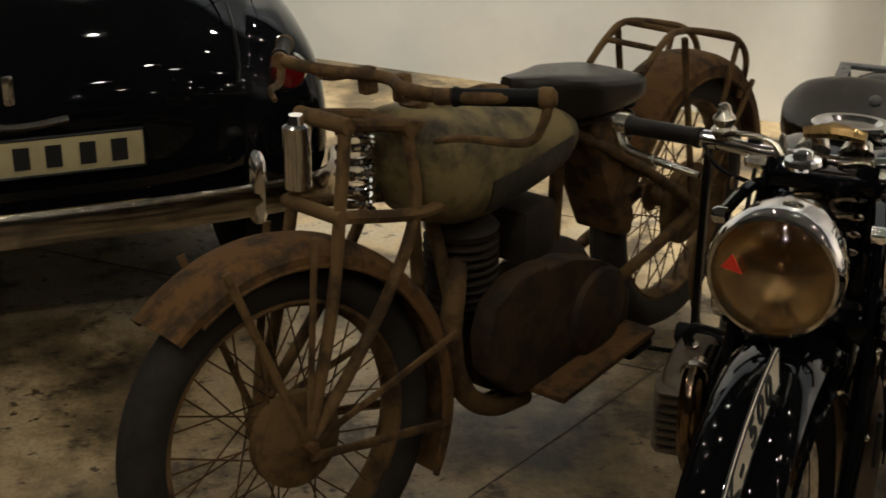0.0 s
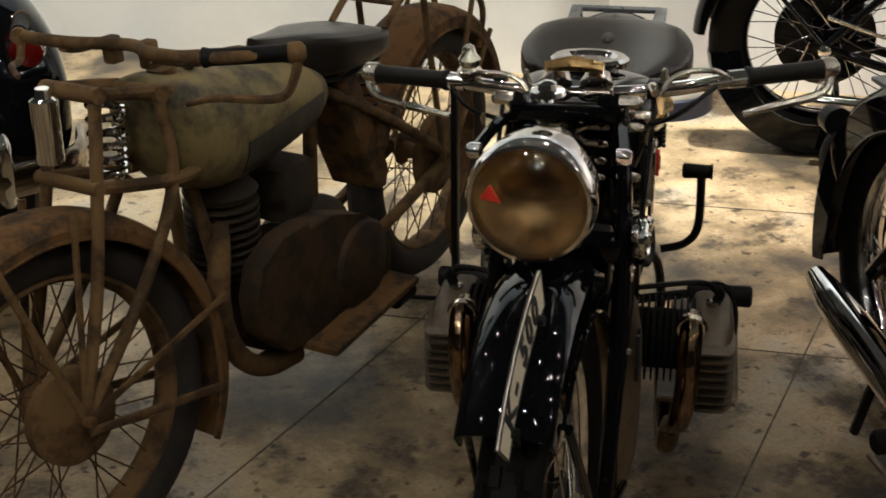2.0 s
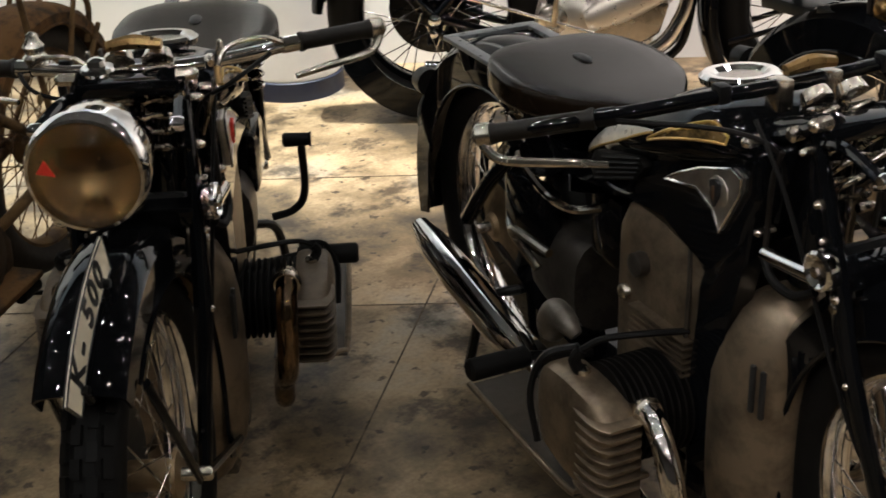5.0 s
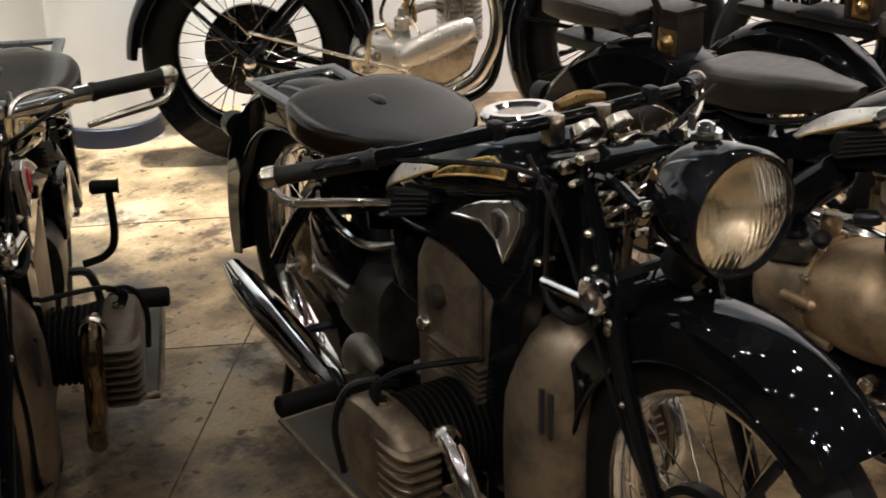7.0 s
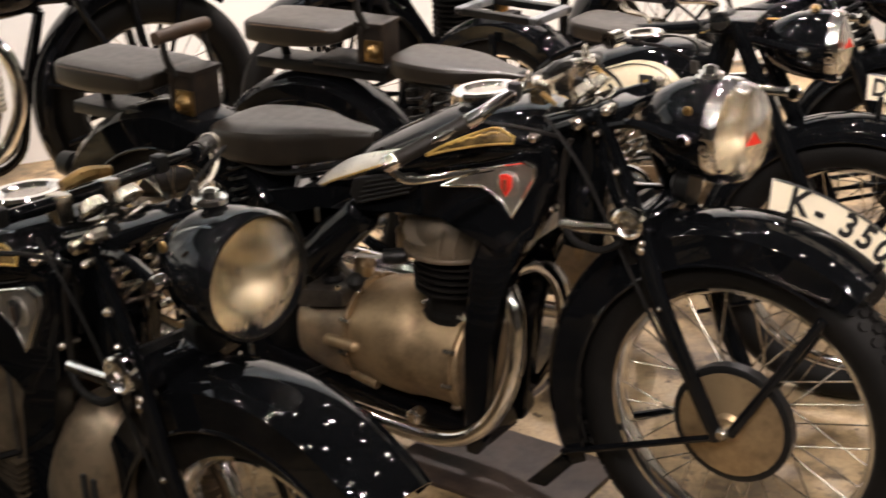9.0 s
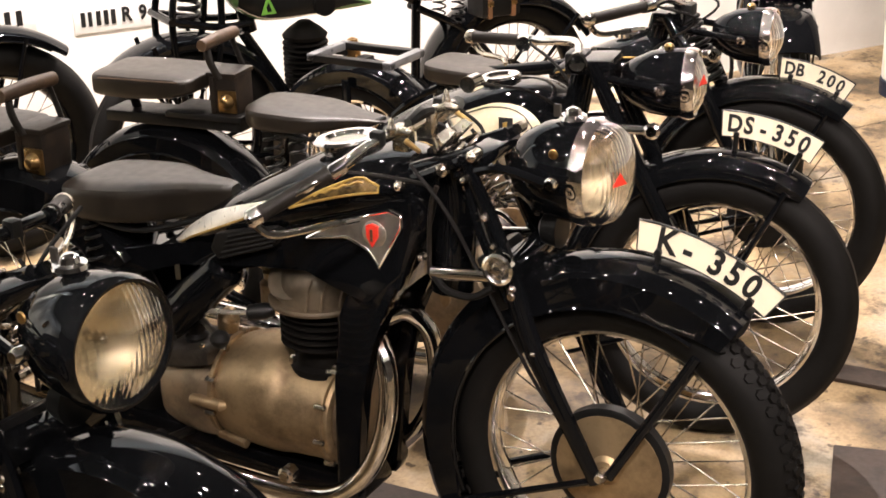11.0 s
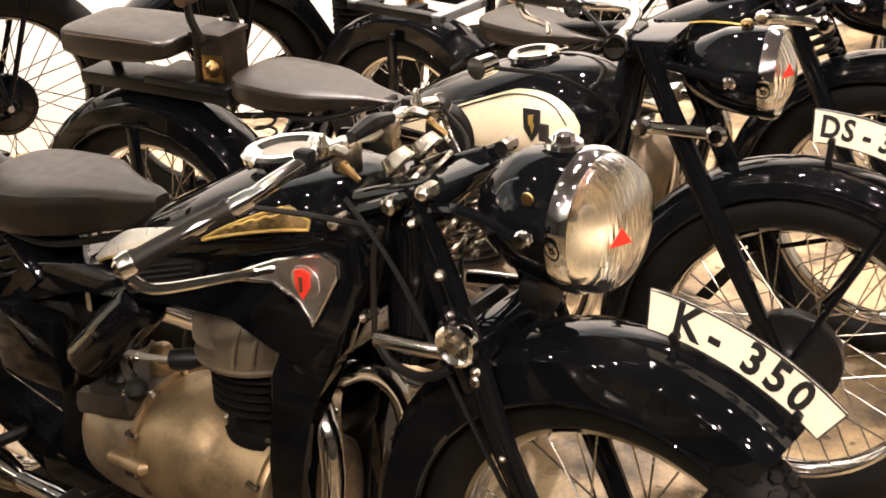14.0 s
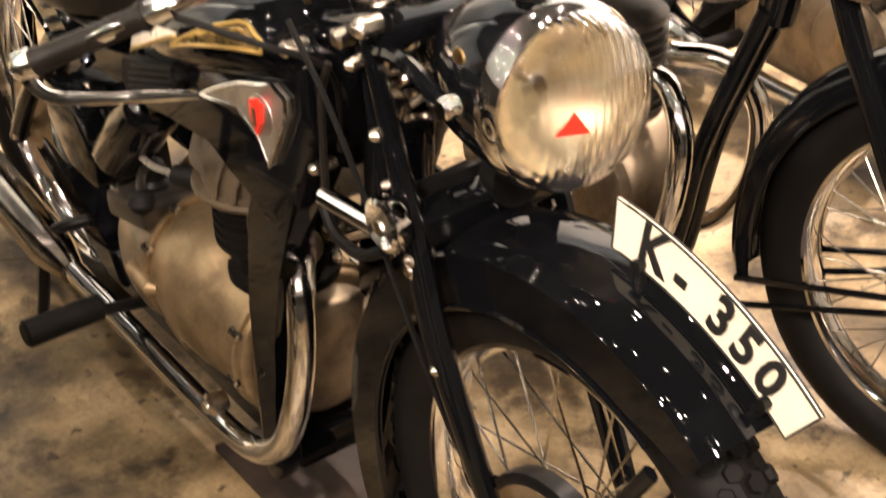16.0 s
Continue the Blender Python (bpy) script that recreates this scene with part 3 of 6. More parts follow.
def curved_plate(parent, text, r0, r1, a0, a1, cz=0.335, steer=None, size=0.04, cx=0.0, both=(-1, 1)):
    """The model sign that stands along the top of a front mudguard, lettered on both faces."""
    n = 18
    pts = [(cx + r1 * math.cos(radians(a0 + (a1 - a0) * k / n)), cz + r1 * math.sin(radians(a0 + (a1 - a0) * k / n))) for k in range(n + 1)]
    pts += [(cx + r0 * math.cos(radians(a1 + (a0 - a1) * k / n)), cz + r0 * math.sin(radians(a1 + (a0 - a1) * k / n))) for k in range(n + 1)]
    sign = part("sign_plate", plate(pts, 0.004, bevel=0.0012), IVORY, parent, "curved ivory enamel sign with black model lettering", m=steer)
    rm = (r0 + r1) / 2
    rim_pts = [Vector((x, 0, z)) for x, z in pts]
    for side in both:
        part("border", tube([p + Vector((0, side * 0.0022, 0)) for p in rim_pts] + [rim_pts[0] + Vector((0, side * 0.0022, 0))], 0.0014, 5, run=False), LETTER, sign, m=steer)
        stops = (0.20, 0.35, 0.55, 0.68, 0.81) if len(text) == 5 else (0.13, 0.27, 0.42, 0.57, 0.71, 0.85)
        for ch, f in zip(text, stops):
            if ch == " ":
                continue
            hi, lo = max(a0, a1), min(a0, a1)
            a = radians(hi - (hi - lo) * f) if side < 0 else radians(lo + (hi - lo) * f)
            base = Matrix.Translation((cx + rm * math.cos(a), side * 0.0026, cz + rm * math.sin(a)))
            turn = Matrix.Rotation(math.pi / 2 - a, 4, "Y") @ (Matrix.Rotation(radians(90), 4, "X") if side < 0 else Matrix.Rotation(radians(180), 4, "Z") @ Matrix.Rotation(radians(90), 4, "X"))
            ob = letters(ch, size, LETTER, sign, (steer or Matrix()) @ base @ turn)
    for k in (0.16, 0.86):
        a = radians(max(a0, a1) - abs(a1 - a0) * k)
        part("bolt", lathe([(-0.012, 0.003), (-0.011, 0.007), (0.011, 0.007), (0.012, 0.003)], 10, "y", (cx + (r0 + 0.006) * math.cos(a), 0, cz + (r0 + 0.006) * math.sin(a))), SATIN, sign, m=steer)
        part("bracket", tube([(cx + (r0 - 0.035) * math.cos(a), 0, cz + (r0 - 0.035) * math.sin(a)), (cx + (r0 + 0.012) * math.cos(a), 0, cz + (r0 + 0.012) * math.sin(a))], 0.0065, 8, run=False), SATIN, sign, m=steer)
    return sign


def finned(parent, name, mat, at, r, h, fins, axis="z", fin_r=1.25, label=""):
    """A finned barrel from at along an axis."""
    prof = [(0, r * 0.9)]
    for k in range(fins):
        z = h * (k + 0.15) / fins
        prof += [(z, r), (z + 0.001, r * fin_r), (z + h / fins * 0.36, r * fin_r), (z + h / fins * 0.38, r)]
    prof.append((h, r * 0.9))
    return part(name, lathe(prof, 28, axis, at), mat, parent, label)


def fuel_tank(parent, sections, mat, label="", cap_at=None, cap_r=0.055, seg=28, power=2.5):
    t = part("fuel_tank", loft(dense(sections, 4), seg, power), mat, parent, label)
    if cap_at:
        x, z = cap_at
        tip = Matrix.Translation((x, 0, z)) @ Matrix.Rotation(radians(-6), 4, "Y")
        part("filler_cap", lathe([(-0.03, cap_r * 0.75), (-0.008, cap_r * 0.8), (-0.004, cap_r * 1.05), (0.006, cap_r * 1.08), (0.011, cap_r * 0.98), (0.011, cap_r * 0.76), (0.004, cap_r * 0.64), (0.003, 0.002)], 32, "z"), CHROME, t, "polished chrome filler cap", m=tip)
        part("cap_centre", lathe([(0.0035, cap_r * 0.60), (0.0060, cap_r * 0.57), (0.0066, 0.002)], 28, "z"), DARKCHROME, t, "dull dark cap centre", m=tip)
    return t


def on_side(sections, x, up, side=-1, power=2.5, out=0.002):
    """A place and heading on the skin of a lofted tank: x along, up 0 to 1 of its height."""
    arr = np.array(dense(sections, 6))
    hw, zb, zt = (float(np.interp(x, arr[:, 0], arr[:, k])) for k in (1, 2, 3))
    s = (up - 0.5) * 2
    c = (1 - min(abs(s), 0.999) ** power) ** (1 / power)
    return Vector((x, side * (hw * c + out), zb + (zt - zb) * up))


def skin_patch(sections, outline, side=-1, out=0.003, thick=0.002, power=2.5, n=14):
    """A thin panel that lies on a tank's flank; outline(u) gives the lower and upper height share at x share u."""
    bm = bmesh.new()
    x0, x1, f = outline
    loops = []
    for k in range(n + 1):
        x = x0 + (x1 - x0) * k / n
        lo, hi = f(k / n)
        row = [on_side(sections, x, lo + (hi - lo) * j / 8, side, power, out) for j in range(9)]
        loops.append(row + [p - Vector((0, side * thick, 0)) for p in row[::-1]])
    rings(bm, loops)
    return bm


def pillion(parent, x=-1.55, z=0.66, mat=None):
    """A passenger's pad on a sprung box with a strapped grab roller, over the rear mudguard."""
    p = part("pillion_frame", block((0.40, 0.10, 0.030), (x + 0.07, 0, z - 0.004), 0.006), SATIN, parent)
    part("frame_rail", block((0.22, 0.13, 0.016), (x + 0.17, 0, z + 0.018), 0.004), SATIN, p)
    pad = part("pillion_pad", loft(dense([(x - 0.135, 0.06, z + 0.072, z + 0.108), (x - 0.128, 0.094, z + 0.060, z + 0.120), (x - 0.04, 0.106, z + 0.056, z + 0.124), (x + 0.07, 0.106, z + 0.062, z + 0.124), (x + 0.150, 0.100, z + 0.080, z + 0.121), (x + 0.162, 0.06, z + 0.09, z + 0.114)], 3), 36, 6.0), mat or LEATHER, parent, "worn leather pillion pad")
    part("pad_seam", tube([(x - 0.10, -0.1075, z + 0.112), (x + 0.0, -0.1085, z + 0.114), (x + 0.13, -0.1045, z + 0.114)], 0.0022, 5), STRAP, pad)
    box = part("spring_box", block((0.078, 0.092, 0.120), (x + 0.220, 0, z + 0.068), 0.012), OLDBOX, p, "worn brown-black spring box")
    part("box_lid", block((0.084, 0.098, 0.012), (x + 0.220, 0, z + 0.126), 0.004), OLDBOX, box)
    for sy in (-1, 1):
        part("box_rib", block((0.012, 0.006, 0.11), (x + 0.196, sy * 0.0475, z + 0.066), 0.002), OLDBOX, box)
    part("knob_plate", block((0.052, 0.006, 0.058), (x + 0.236, -0.0490, z + 0.060), 0.004), BRASS, box, "tarnished square brass plate")
    part("box_knob", lathe([(-0.072, 0.004), (-0.070, 0.011), (-0.064, 0.015), (-0.056, 0.019), (-0.050, 0.021)], 18, "y", (x + 0.236, 0, z + 0.060)), BRASS, box)
    for sy in (-1, 1):
        part("strap", tube([(x + 0.225, sy * 0.062, z + 0.12), (x + 0.205, sy * 0.066, z + 0.165), (x + 0.195, sy * 0.060, z + 0.205)], 0.010, 8, flat=0.4), GRIP, p, "dark leather strap")
    part("grab_handle", tube([(x + 0.195, -0.080, z + 0.207), (x + 0.195, -0.076, z + 0.207), (x + 0.195, 0, z + 0.209), (x + 0.195, 0.076, z + 0.207), (x + 0.195, 0.080, z + 0.207)], [0.012, 0.0155, 0.0165, 0.0155, 0.012], 14), STRAP if mat is None else mat, p, "brown leather-wrapped grab roller")
    part("pad_bracket", tube([(x - 0.08, 0, z + 0.06), (x - 0.06, 0, z)], 0.012, 8, run=False), SATIN, p)
    return p


K_TANK = [(-1.010, 0.008, 0.603, 0.616), (-0.96, 0.040, 0.612, 0.654), (-0.91, 0.062, 0.630, 0.692), (-0.82, 0.096, 0.655, 0.752), (-0.72, 0.120, 0.685, 0.808), (-0.62, 0.136, 0.722, 0.858), (-0.53, 0.136, 0.752, 0.880), (-0.45, 0.122, 0.775, 0.884), (-0.385, 0.092, 0.79, 0.868), (-0.355, 0.05, 0.81, 0.85)]


def pressed_bike(name, label, at, heading, steer_deg=0.0, engine="single", sign="", sign_size=0.064, second=None, light=None, bars=None, tread="honey", rear="pillion", rest=(-0.955, 0.235), left_grip=None, front_sticker=True, bar_mat=None, badge_red=True, plate_sides=(-1, 1), sign_arc=(52.4, 86.6), silencer_mat=None, rim_mat=None, one_silencer=False):
    """A black machine with a pressed-steel frame, girder fork and deep mudguards."""
    x, y = at
    b = thing(name, label, "motorcycle", pose(x, y, 0, 0, 0, heading), "parked motorcycles")
    S = steering(steer_deg)
    R = 0.343
    wheel(b, 0.0, R, steer=S, drum=0.118, tread=tread, name="front_wheel")
    rx = -1.38 if engine == "single" else -1.315
    wheel(b, rx, R, drum=0.11, name="rear_wheel")
    fender(b, 0.0, R, 0.380, 54 if engine == "single" else 49, 209, 0.066, 0.062, steer=S, name="front_mudguard")
    part("mudguard_flap", plate([(-0.365, 0.165), (-0.335, 0.15), (-0.40, 0.075), (-0.45, 0.072)], 0.10, bevel=0.006), BLACK, b, m=S)
    fender(b, rx, R, 0.380, 38, 196, 0.075, 0.075, name="rear_mudguard")
    # fork blades and stays
    for s in (-1, 1):
        part("fork_blade", tube([(-0.268, s * 0.082, 0.905), (-0.212, s * 0.092, 0.80), (-0.172, s * 0.095, 0.69), (-0.130, s * 0.095, 0.57), (-0.01, s * 0.088, 0.325)], [0.013, 0.017, 0.021, 0.022, 0.016], 10, flat=0.7), BLACK, b, m=S)
        part("mudguard_stay", tube([(0.012, s * 0.086, 0.34), (0.165, s * 0.072, 0.605)], 0.0095, 8, run=False, flat=0.6), BLACK, b, m=S)
        part("mudguard_stay", tube([(0.0, s * 0.088, 0.335), (-0.345, s * 0.075, 0.19)], 0.0075, 8, run=False), BLACK, b, m=S)
        part("lamp_bracket", tube([(-0.29, s * 0.075, 0.875), (-0.2, s * 0.09, 0.905), (-0.095, s * 0.108, 0.895)], 0.009, 8), BLACK, b, m=S)
        part("lamp_bolt", lathe([(s * 0.098, 0.012), (s * 0.112, 0.0125), (s * 0.118, 0.009)], 12, "y", (-0.093, 0, 0.897)), CHROME, b, m=S)
        d = part("steering_damper", tube([(-0.325, s * 0.112, 0.697), (-0.205, s * 0.116, 0.712)], 0.0125, 12, run=False), CHROME, b, m=S)
        part("damper_ring", lathe([(s * 0.108, 0.014), (s * 0.110, 0.028), (s * 0.120, 0.032), (s * 0.130, 0.030), (s * 0.133, 0.025), (s * 0.128, 0.019), (s * 0.118, 0.014)], 28, "y", (-0.186, 0, 0.732)), CHROME, d, m=S)
        part("damper_bolt", lathe([(s * 0.112, 0.013), (s * 0.128, 0.012), (s * 0.136, 0.009), (s * 0.138, 0.003)], 6, "y", (-0.186, 0, 0.732)), NICKEL, d, m=S)
        part("damper_hose", tube([(-0.32, s * 0.118, 0.695), (-0.29, s * 0.124, 0.672), (-0.24, s * 0.124, 0.668), (-0.20, s * 0.118, 0.690)], 0.007, 8), RUBBER, d, m=S)
        part("fork_bolt", lathe([(s * 0.10, 0.009), (s * 0.108, 0.010), (s * 0.112, 0.006)], 10, "y", (-0.17, 0, 0.675)), NICKEL, d, m=S)
        part("fork_link", tube([(-0.395, s * 0.062, 0.850), (-0.32, s * 0.070, 0.885), (-0.245, s * 0.075, 0.925)], 0.011, 8), BLACK, b, m=S)
        part("link_bolt", lathe([(s * 0.072, 0.012), (s * 0.090, 0.012), (s * 0.094, 0.007)], 10, "y", (-0.315, 0, 0.885)), NICKEL, b, m=S)
        part("head_rod", tube([(-0.318, s * 0.10, 0.86), (-0.331, s * 0.104, 0.813), (-0.337, s * 0.104, 0.69)], 0.0045, 8), GRIP, b, m=S)
        part("fork_spring", coil((-0.335, s * 0.032, 0.925), (-0.235, s * 0.032, 0.80), 0.023, 0.0045, 6, 8), NICKEL, b, m=S)
        part("fork_brace", tube([(-0.268, s * 0.08, 0.90), (-0.245, s * 0.088, 0.80), (-0.18, s * 0.094, 0.66)], 0.010, 8), BLACK, b, m=S)
    for s in (-1, 1):
        for x, z, r in ((-0.395, 0.850, 0.010), (-0.245, 0.925, 0.011), (-0.262, 0.880, 0.007), (-0.222, 0.815, 0.008), (-0.168, 0.690, 0.009), (-0.128, 0.570, 0.007), (-0.205, 0.765, 0.006), (-0.352, 0.720, 0.008)):
            part("fork_nut", lathe([(s * 0.080, r), (s * 0.1065, r), (s * 0.112, r * 0.75), (s * 0.115, r * 0.3)], 8, "y", (x, 0, z)), NICKEL, b, m=S)
        part("upper_link", tube([(-0.40, s * 0.045, 0.862), (-0.395, s * 0.045, 0.863), (-0.255, s * 0.060, 0.918), (-0.250, s * 0.060, 0.920)], [0.010, 0.0155, 0.0155, 0.010], 14, run=False), BLACK, b, m=S)
        part("spring_cap", tube([(-0.345, s * 0.032, 0.935), (-0.333, s * 0.032, 0.922)], [0.020, 0.026], 14, run=False), NICKEL, b, m=S)
        part("brake_cable", tube([(-0.36, s * 0.12, 0.90), (-0.29, s * 0.118, 0.82), (-0.235, s * 0.112, 0.72), (-0.12, s * 0.10, 0.50), (-0.03, s * 0.09, 0.40)], 0.0038, 6), RUBBER, b, m=S)
    part("fork_crown", block((0.05, 0.17, 0.026), (-0.262, 0, 0.905), 0.008), BLACK, b, m=S)
    part("fork_bridge", block((0.05, 0.19, 0.035), (-0.185, 0, 0.715), 0.008), BLACK, b, m=S)
    # black block added to darken the gap between the blades, not a fork part
    part("fork_shield", block((0.03, 0.14, 0.11), (-0.225, 0, 0.675), 0.01, m=Matrix.Rotation(radians(-24), 4, "Y")), SATIN, b, m=S)
    part("steering_head", tube([(-0.345, 0, 0.90), (-0.335, 0, 0.80), (-0.345, 0, 0.62)], 0.042, 14), BLACK, b)
    part("horn", lathe([(-0.03, 0.012), (-0.02, 0.03), (0.0, 0.034), (0.012, 0.036), (0.014, 0.02)], 20, "x", (-0.13, 0.0, 0.775)), SATIN, b, m=S)
    hl = headlight(b, steer=S, bezel=engine == "single", sticker=front_sticker, rim=rim_mat, **(light or dict(x=-0.060)))
    part("switch_knob", lathe([(0.0, 0.022), (0.006, 0.026), (0.012, 0.024), (0.014, 0.015), (0.022, 0.013), (0.026, 0.006)], 16, "z", (-0.098, 0, 0.978)), CHROME, hl, m=S)
    part("ignition_key", block((0.014, 0.005, 0.024), (-0.128, 0.0, 0.995), 0.002), DARKALU, hl, m=S)
    part("tell_tale", lathe([(-0.092, 0.009), (-0.0945, 0.008), (-0.096, 0.004)], 12, "y", (-0.095, 0, 0.945)), BRASS, hl, m=S)
    k = dict(mid=(-0.415, 0, 0.935), bend=(-0.425, 0.12, 0.937), inner=(-0.456, 0.236, 0.906), outer=(-0.537, 0.337, 0.853), lever_drop=0.026)
    k.update(bars or {})
    turn = k.pop("turn", 0)
    SB = S @ Matrix.Translation((-0.33, 0.03 if turn else 0.0, 0)) @ Matrix.Rotation(radians(turn), 4, "Z") @ Matrix.Translation((0.33, 0, 0))
    bar = grips_and_bar(b, steer=SB, mat=bar_mat, left_grip=left_grip, **k)
    for s in (-1, 1):
        part("bar_clamp", block((0.035, 0.03, 0.05), (k["mid"][0], s * 0.045, k["mid"][2] - 0.012), 0.006), NICKEL, bar, m=S)
        part("control_cable", tube([(k["inner"][0] + 0.02, s * (k["inner"][1] - 0.02), k["inner"][2]), (k["inner"][0] + 0.10, s * 0.16, k["inner"][2] - 0.02), (-0.33, s * 0.09, 0.84), (-0.37, s * 0.06, 0.72)], 0.004, 6), RUBBER, bar, m=S)
        part("mirror_clamp", block((0.026, 0.022, 0.03), (k["bend"][0], s * k["bend"][1], k["bend"][2] + 0.004), 0.006), SATIN, bar, m=S)
    for s in (-1, 1) if bar_mat is None else ():
        cx, cz = k["bend"][0], k["bend"][2]
        perch = part("lever_perch", tube([(cx + 0.012, s * 0.085, cz + 0.004), (cx + 0.030, s * 0.087, cz + 0.012), (cx + 0.052, s * 0.090, cz + 0.010)], [0.007, 0.009, 0.006], 10), NICKEL, bar, m=SB)
        part("control_knob", lathe([(0.0, 0.006), (0.008, 0.009), (0.014, 0.008), (0.020, 0.005), (0.026, 0.005), (0.030, 0.002)], 12, "z", (cx + 0.02, s * 0.105, cz + 0.010)), NICKEL, perch, m=SB)
        part("cable_nipple", tube([(cx + 0.045, s * 0.098, cz), (cx + 0.075, s * 0.100, cz - 0.018)], [0.006, 0.004], 8, run=False), BRASS, perch, m=SB)
    if engine == "twin" and sign:
        a = Vector(k["inner"])
        part("throttle_knob", lathe([(0.0, 0.016), (0.012, 0.020), (0.018, 0.014), (0.030, 0.018), (0.038, 0.012), (0.05, 0.009), (0.054, 0.003)], 16, "z", (a.x + 0.01, -a.y + 0.035, a.z + 0.008)), NICKEL, bar, m=SB)
        for s in (-1, 1):
            part("cable_loop", tube([(a.x + 0.01, s * (a.y - 0.02), a.z), (a.x + 0.05, s * (a.y - 0.06), a.z + 0.028), (a.x + 0.07, s * (a.y - 0.12), a.z + 0.018), (a.x + 0.09, s * 0.08, a.z - 0.06), (-0.30, s * 0.06, 0.80)], 0.0045, 8), NICKEL, bar, m=SB)
    part("damper_wing", tube([(k["mid"][0] + 0.01, -0.045, 0.952), (k["mid"][0] + 0.01, 0, 0.958), (k["mid"][0] + 0.01, 0.045, 0.952)], [0.009, 0.013, 0.009], 8), BRASS if engine == "twin" else SATIN, bar, m=S)
    # frame: spine, head, downtube, cradle, rear
    part("frame_spine", plate([(-1.33, 0.50), (-1.25, 0.575), (-1.0, 0.625), (-0.62, 0.715), (-0.40, 0.775), (-0.37, 0.885), (-0.325, 0.885), (-0.355, 0.74), (-0.42, 0.62), (-0.485, 0.585), (-0.53, 0.645), (-0.60, 0.668), (-0.70, 0.668), (-0.98, 0.58), (-1.2, 0.49)], 0.125, bevel=0.012), BLACK, b)
    down = [(-0.36, 0.76), (-0.40, 0.645), (-0.475, 0.52), (-0.505, 0.40), (-0.515, 0.165), (-0.53, 0.135), (-0.560, 0.135), (-0.566, 0.17), (-0.556, 0.42), (-0.545, 0.56), (-0.50, 0.66)]
    if engine == "twin":
        down = [(-0.36, 0.76), (-0.385, 0.645), (-0.42, 0.52), (-0.445, 0.40), (-0.455, 0.165), (-0.47, 0.135), (-0.51, 0.135), (-0.52, 0.17), (-0.512, 0.42), (-0.505, 0.56), (-0.47, 0.66)]
    for s in (-1, 1):
        part("frame_downtube", plate(down, 0.036, s * 0.087, bevel=0.011), BLACK, b)
    part("frame_bridge", block((0.035, 0.13, 0.05), (down[4][0] - 0.035, 0, 0.16), 0.01), BLACK, b)
    part("frame_shoulder", plate([(-0.93, 0.595), (-0.76, 0.690), (-0.60, 0.765), (-0.42, 0.835), (-0.355, 0.845), (-0.345, 0.77), (-0.395, 0.68), (-0.445, 0.60), (-0.485, 0.585), (-0.535, 0.65), (-0.60, 0.675), (-0.72, 0.665), (-0.93, 0.583)], 0.222, bevel=0.022), BLACK, b)
    part("frame_cradle", plate([(-0.53, 0.135), (-1.15, 0.155), (-1.38, 0.30), (-1.42, 0.335), (-1.38, 0.375), (-1.12, 0.215), (-0.55, 0.185)], 0.13, bevel=0.01), BLACK, b)
    for s in (-1, 1):
        part("rear_stay", tube([(-1.20, s * 0.07, 0.55), (-1.30, s * 0.085, 0.45), (-1.39, s * 0.09, 0.335)], 0.017, 10), BLACK, b)
        part("side_box", block((0.17, 0.05, 0.14), (-1.10, s * 0.085, 0.46), 0.02), BLACK, b)
    tank = fuel_tank(b, K_TANK, BLACK, "black teardrop fuel tank with gold-lined panel", (-0.563, 0.885), 0.062)
    for s in (-1, 1):
        # bright teardrop stripe, gold-lined panel and knee rubber
        part("tank_stripe", skin_patch(K_TANK, (-1.000, -0.60, lambda u: (0.44 + 0.14 * u, 0.56 + (0.32 * min(1, u * 5) - 0.45 * max(0, u - 0.35)))), s, 0.0028, n=24), STRIPE, tank, "bright chromed teardrop strip")
        part("stripe_lining", tube([on_side(K_TANK, -1.000 + 0.400 * j / 14, 0.42 + 0.14 * j / 14, s, out=0.003) for j in range(15)], 0.0024, 5, run=False), GOLD, tank)
        lo, hi = (lambda u: 0.46 + 0.10 * u), (lambda u: 0.50 + 0.32 * min(1, u * 1.25) - 0.12 * max(0, u - 0.8) * 5)
        part("tank_panel", skin_patch(K_TANK, (-0.610, -0.43, lambda u: (lo(u), hi(u))), s, 0.0035), TANKFIELD, tank, "dark panel with worn gold lining")
        edge = [(-0.610 + 0.180 * j / 12, lo(j / 12) + 0.012) for j in range(13)]
        edge += [(x, u) for x, u in [(-0.610 + 0.180 * j / 12, hi(j / 12) - 0.012) for j in range(12, -1, -1)]]
        part("panel_lining", tube([on_side(K_TANK, x, u, s, out=0.0045) for x, u in edge + edge[:1]], 0.0026, 5, run=False), GOLD, tank, "worn gold lining")
        part("script_bar", tube([on_side(K_TANK, -0.555 + 0.012 * j, 0.585 + 0.018 * j + 0.025 * (j % 2), s, out=0.0045) for j in range(9)], 0.0026, 5, run=False), GOLD, tank)
        rows = plate([(-0.795, 0.648), (-0.66, 0.700), (-0.635, 0.728), (-0.655, 0.742), (-0.80, 0.705), (-0.815, 0.672)], 0.022, s * 0.118, 0.008)
        knee = part("knee_rubber", rows, RUBBER, b)
        for j in range(5):
            z = 0.668 + j * 0.012
            part("rib", tube([(-0.79 + j * 0.006, s * 0.130, z - 0.012), (-0.66 + j * 0.004, s * 0.130, z + 0.034 - j * 0.002)], 0.003, 5, run=False), RUBBER, knee)
        rim_line = [(-0.590, 0.726), (-0.545, 0.752), (-0.49, 0.779), (-0.41, 0.805), (-0.385, 0.797), (-0.385, 0.775), (-0.408, 0.735), (-0.434, 0.691), (-0.455, 0.722), (-0.50, 0.742)]
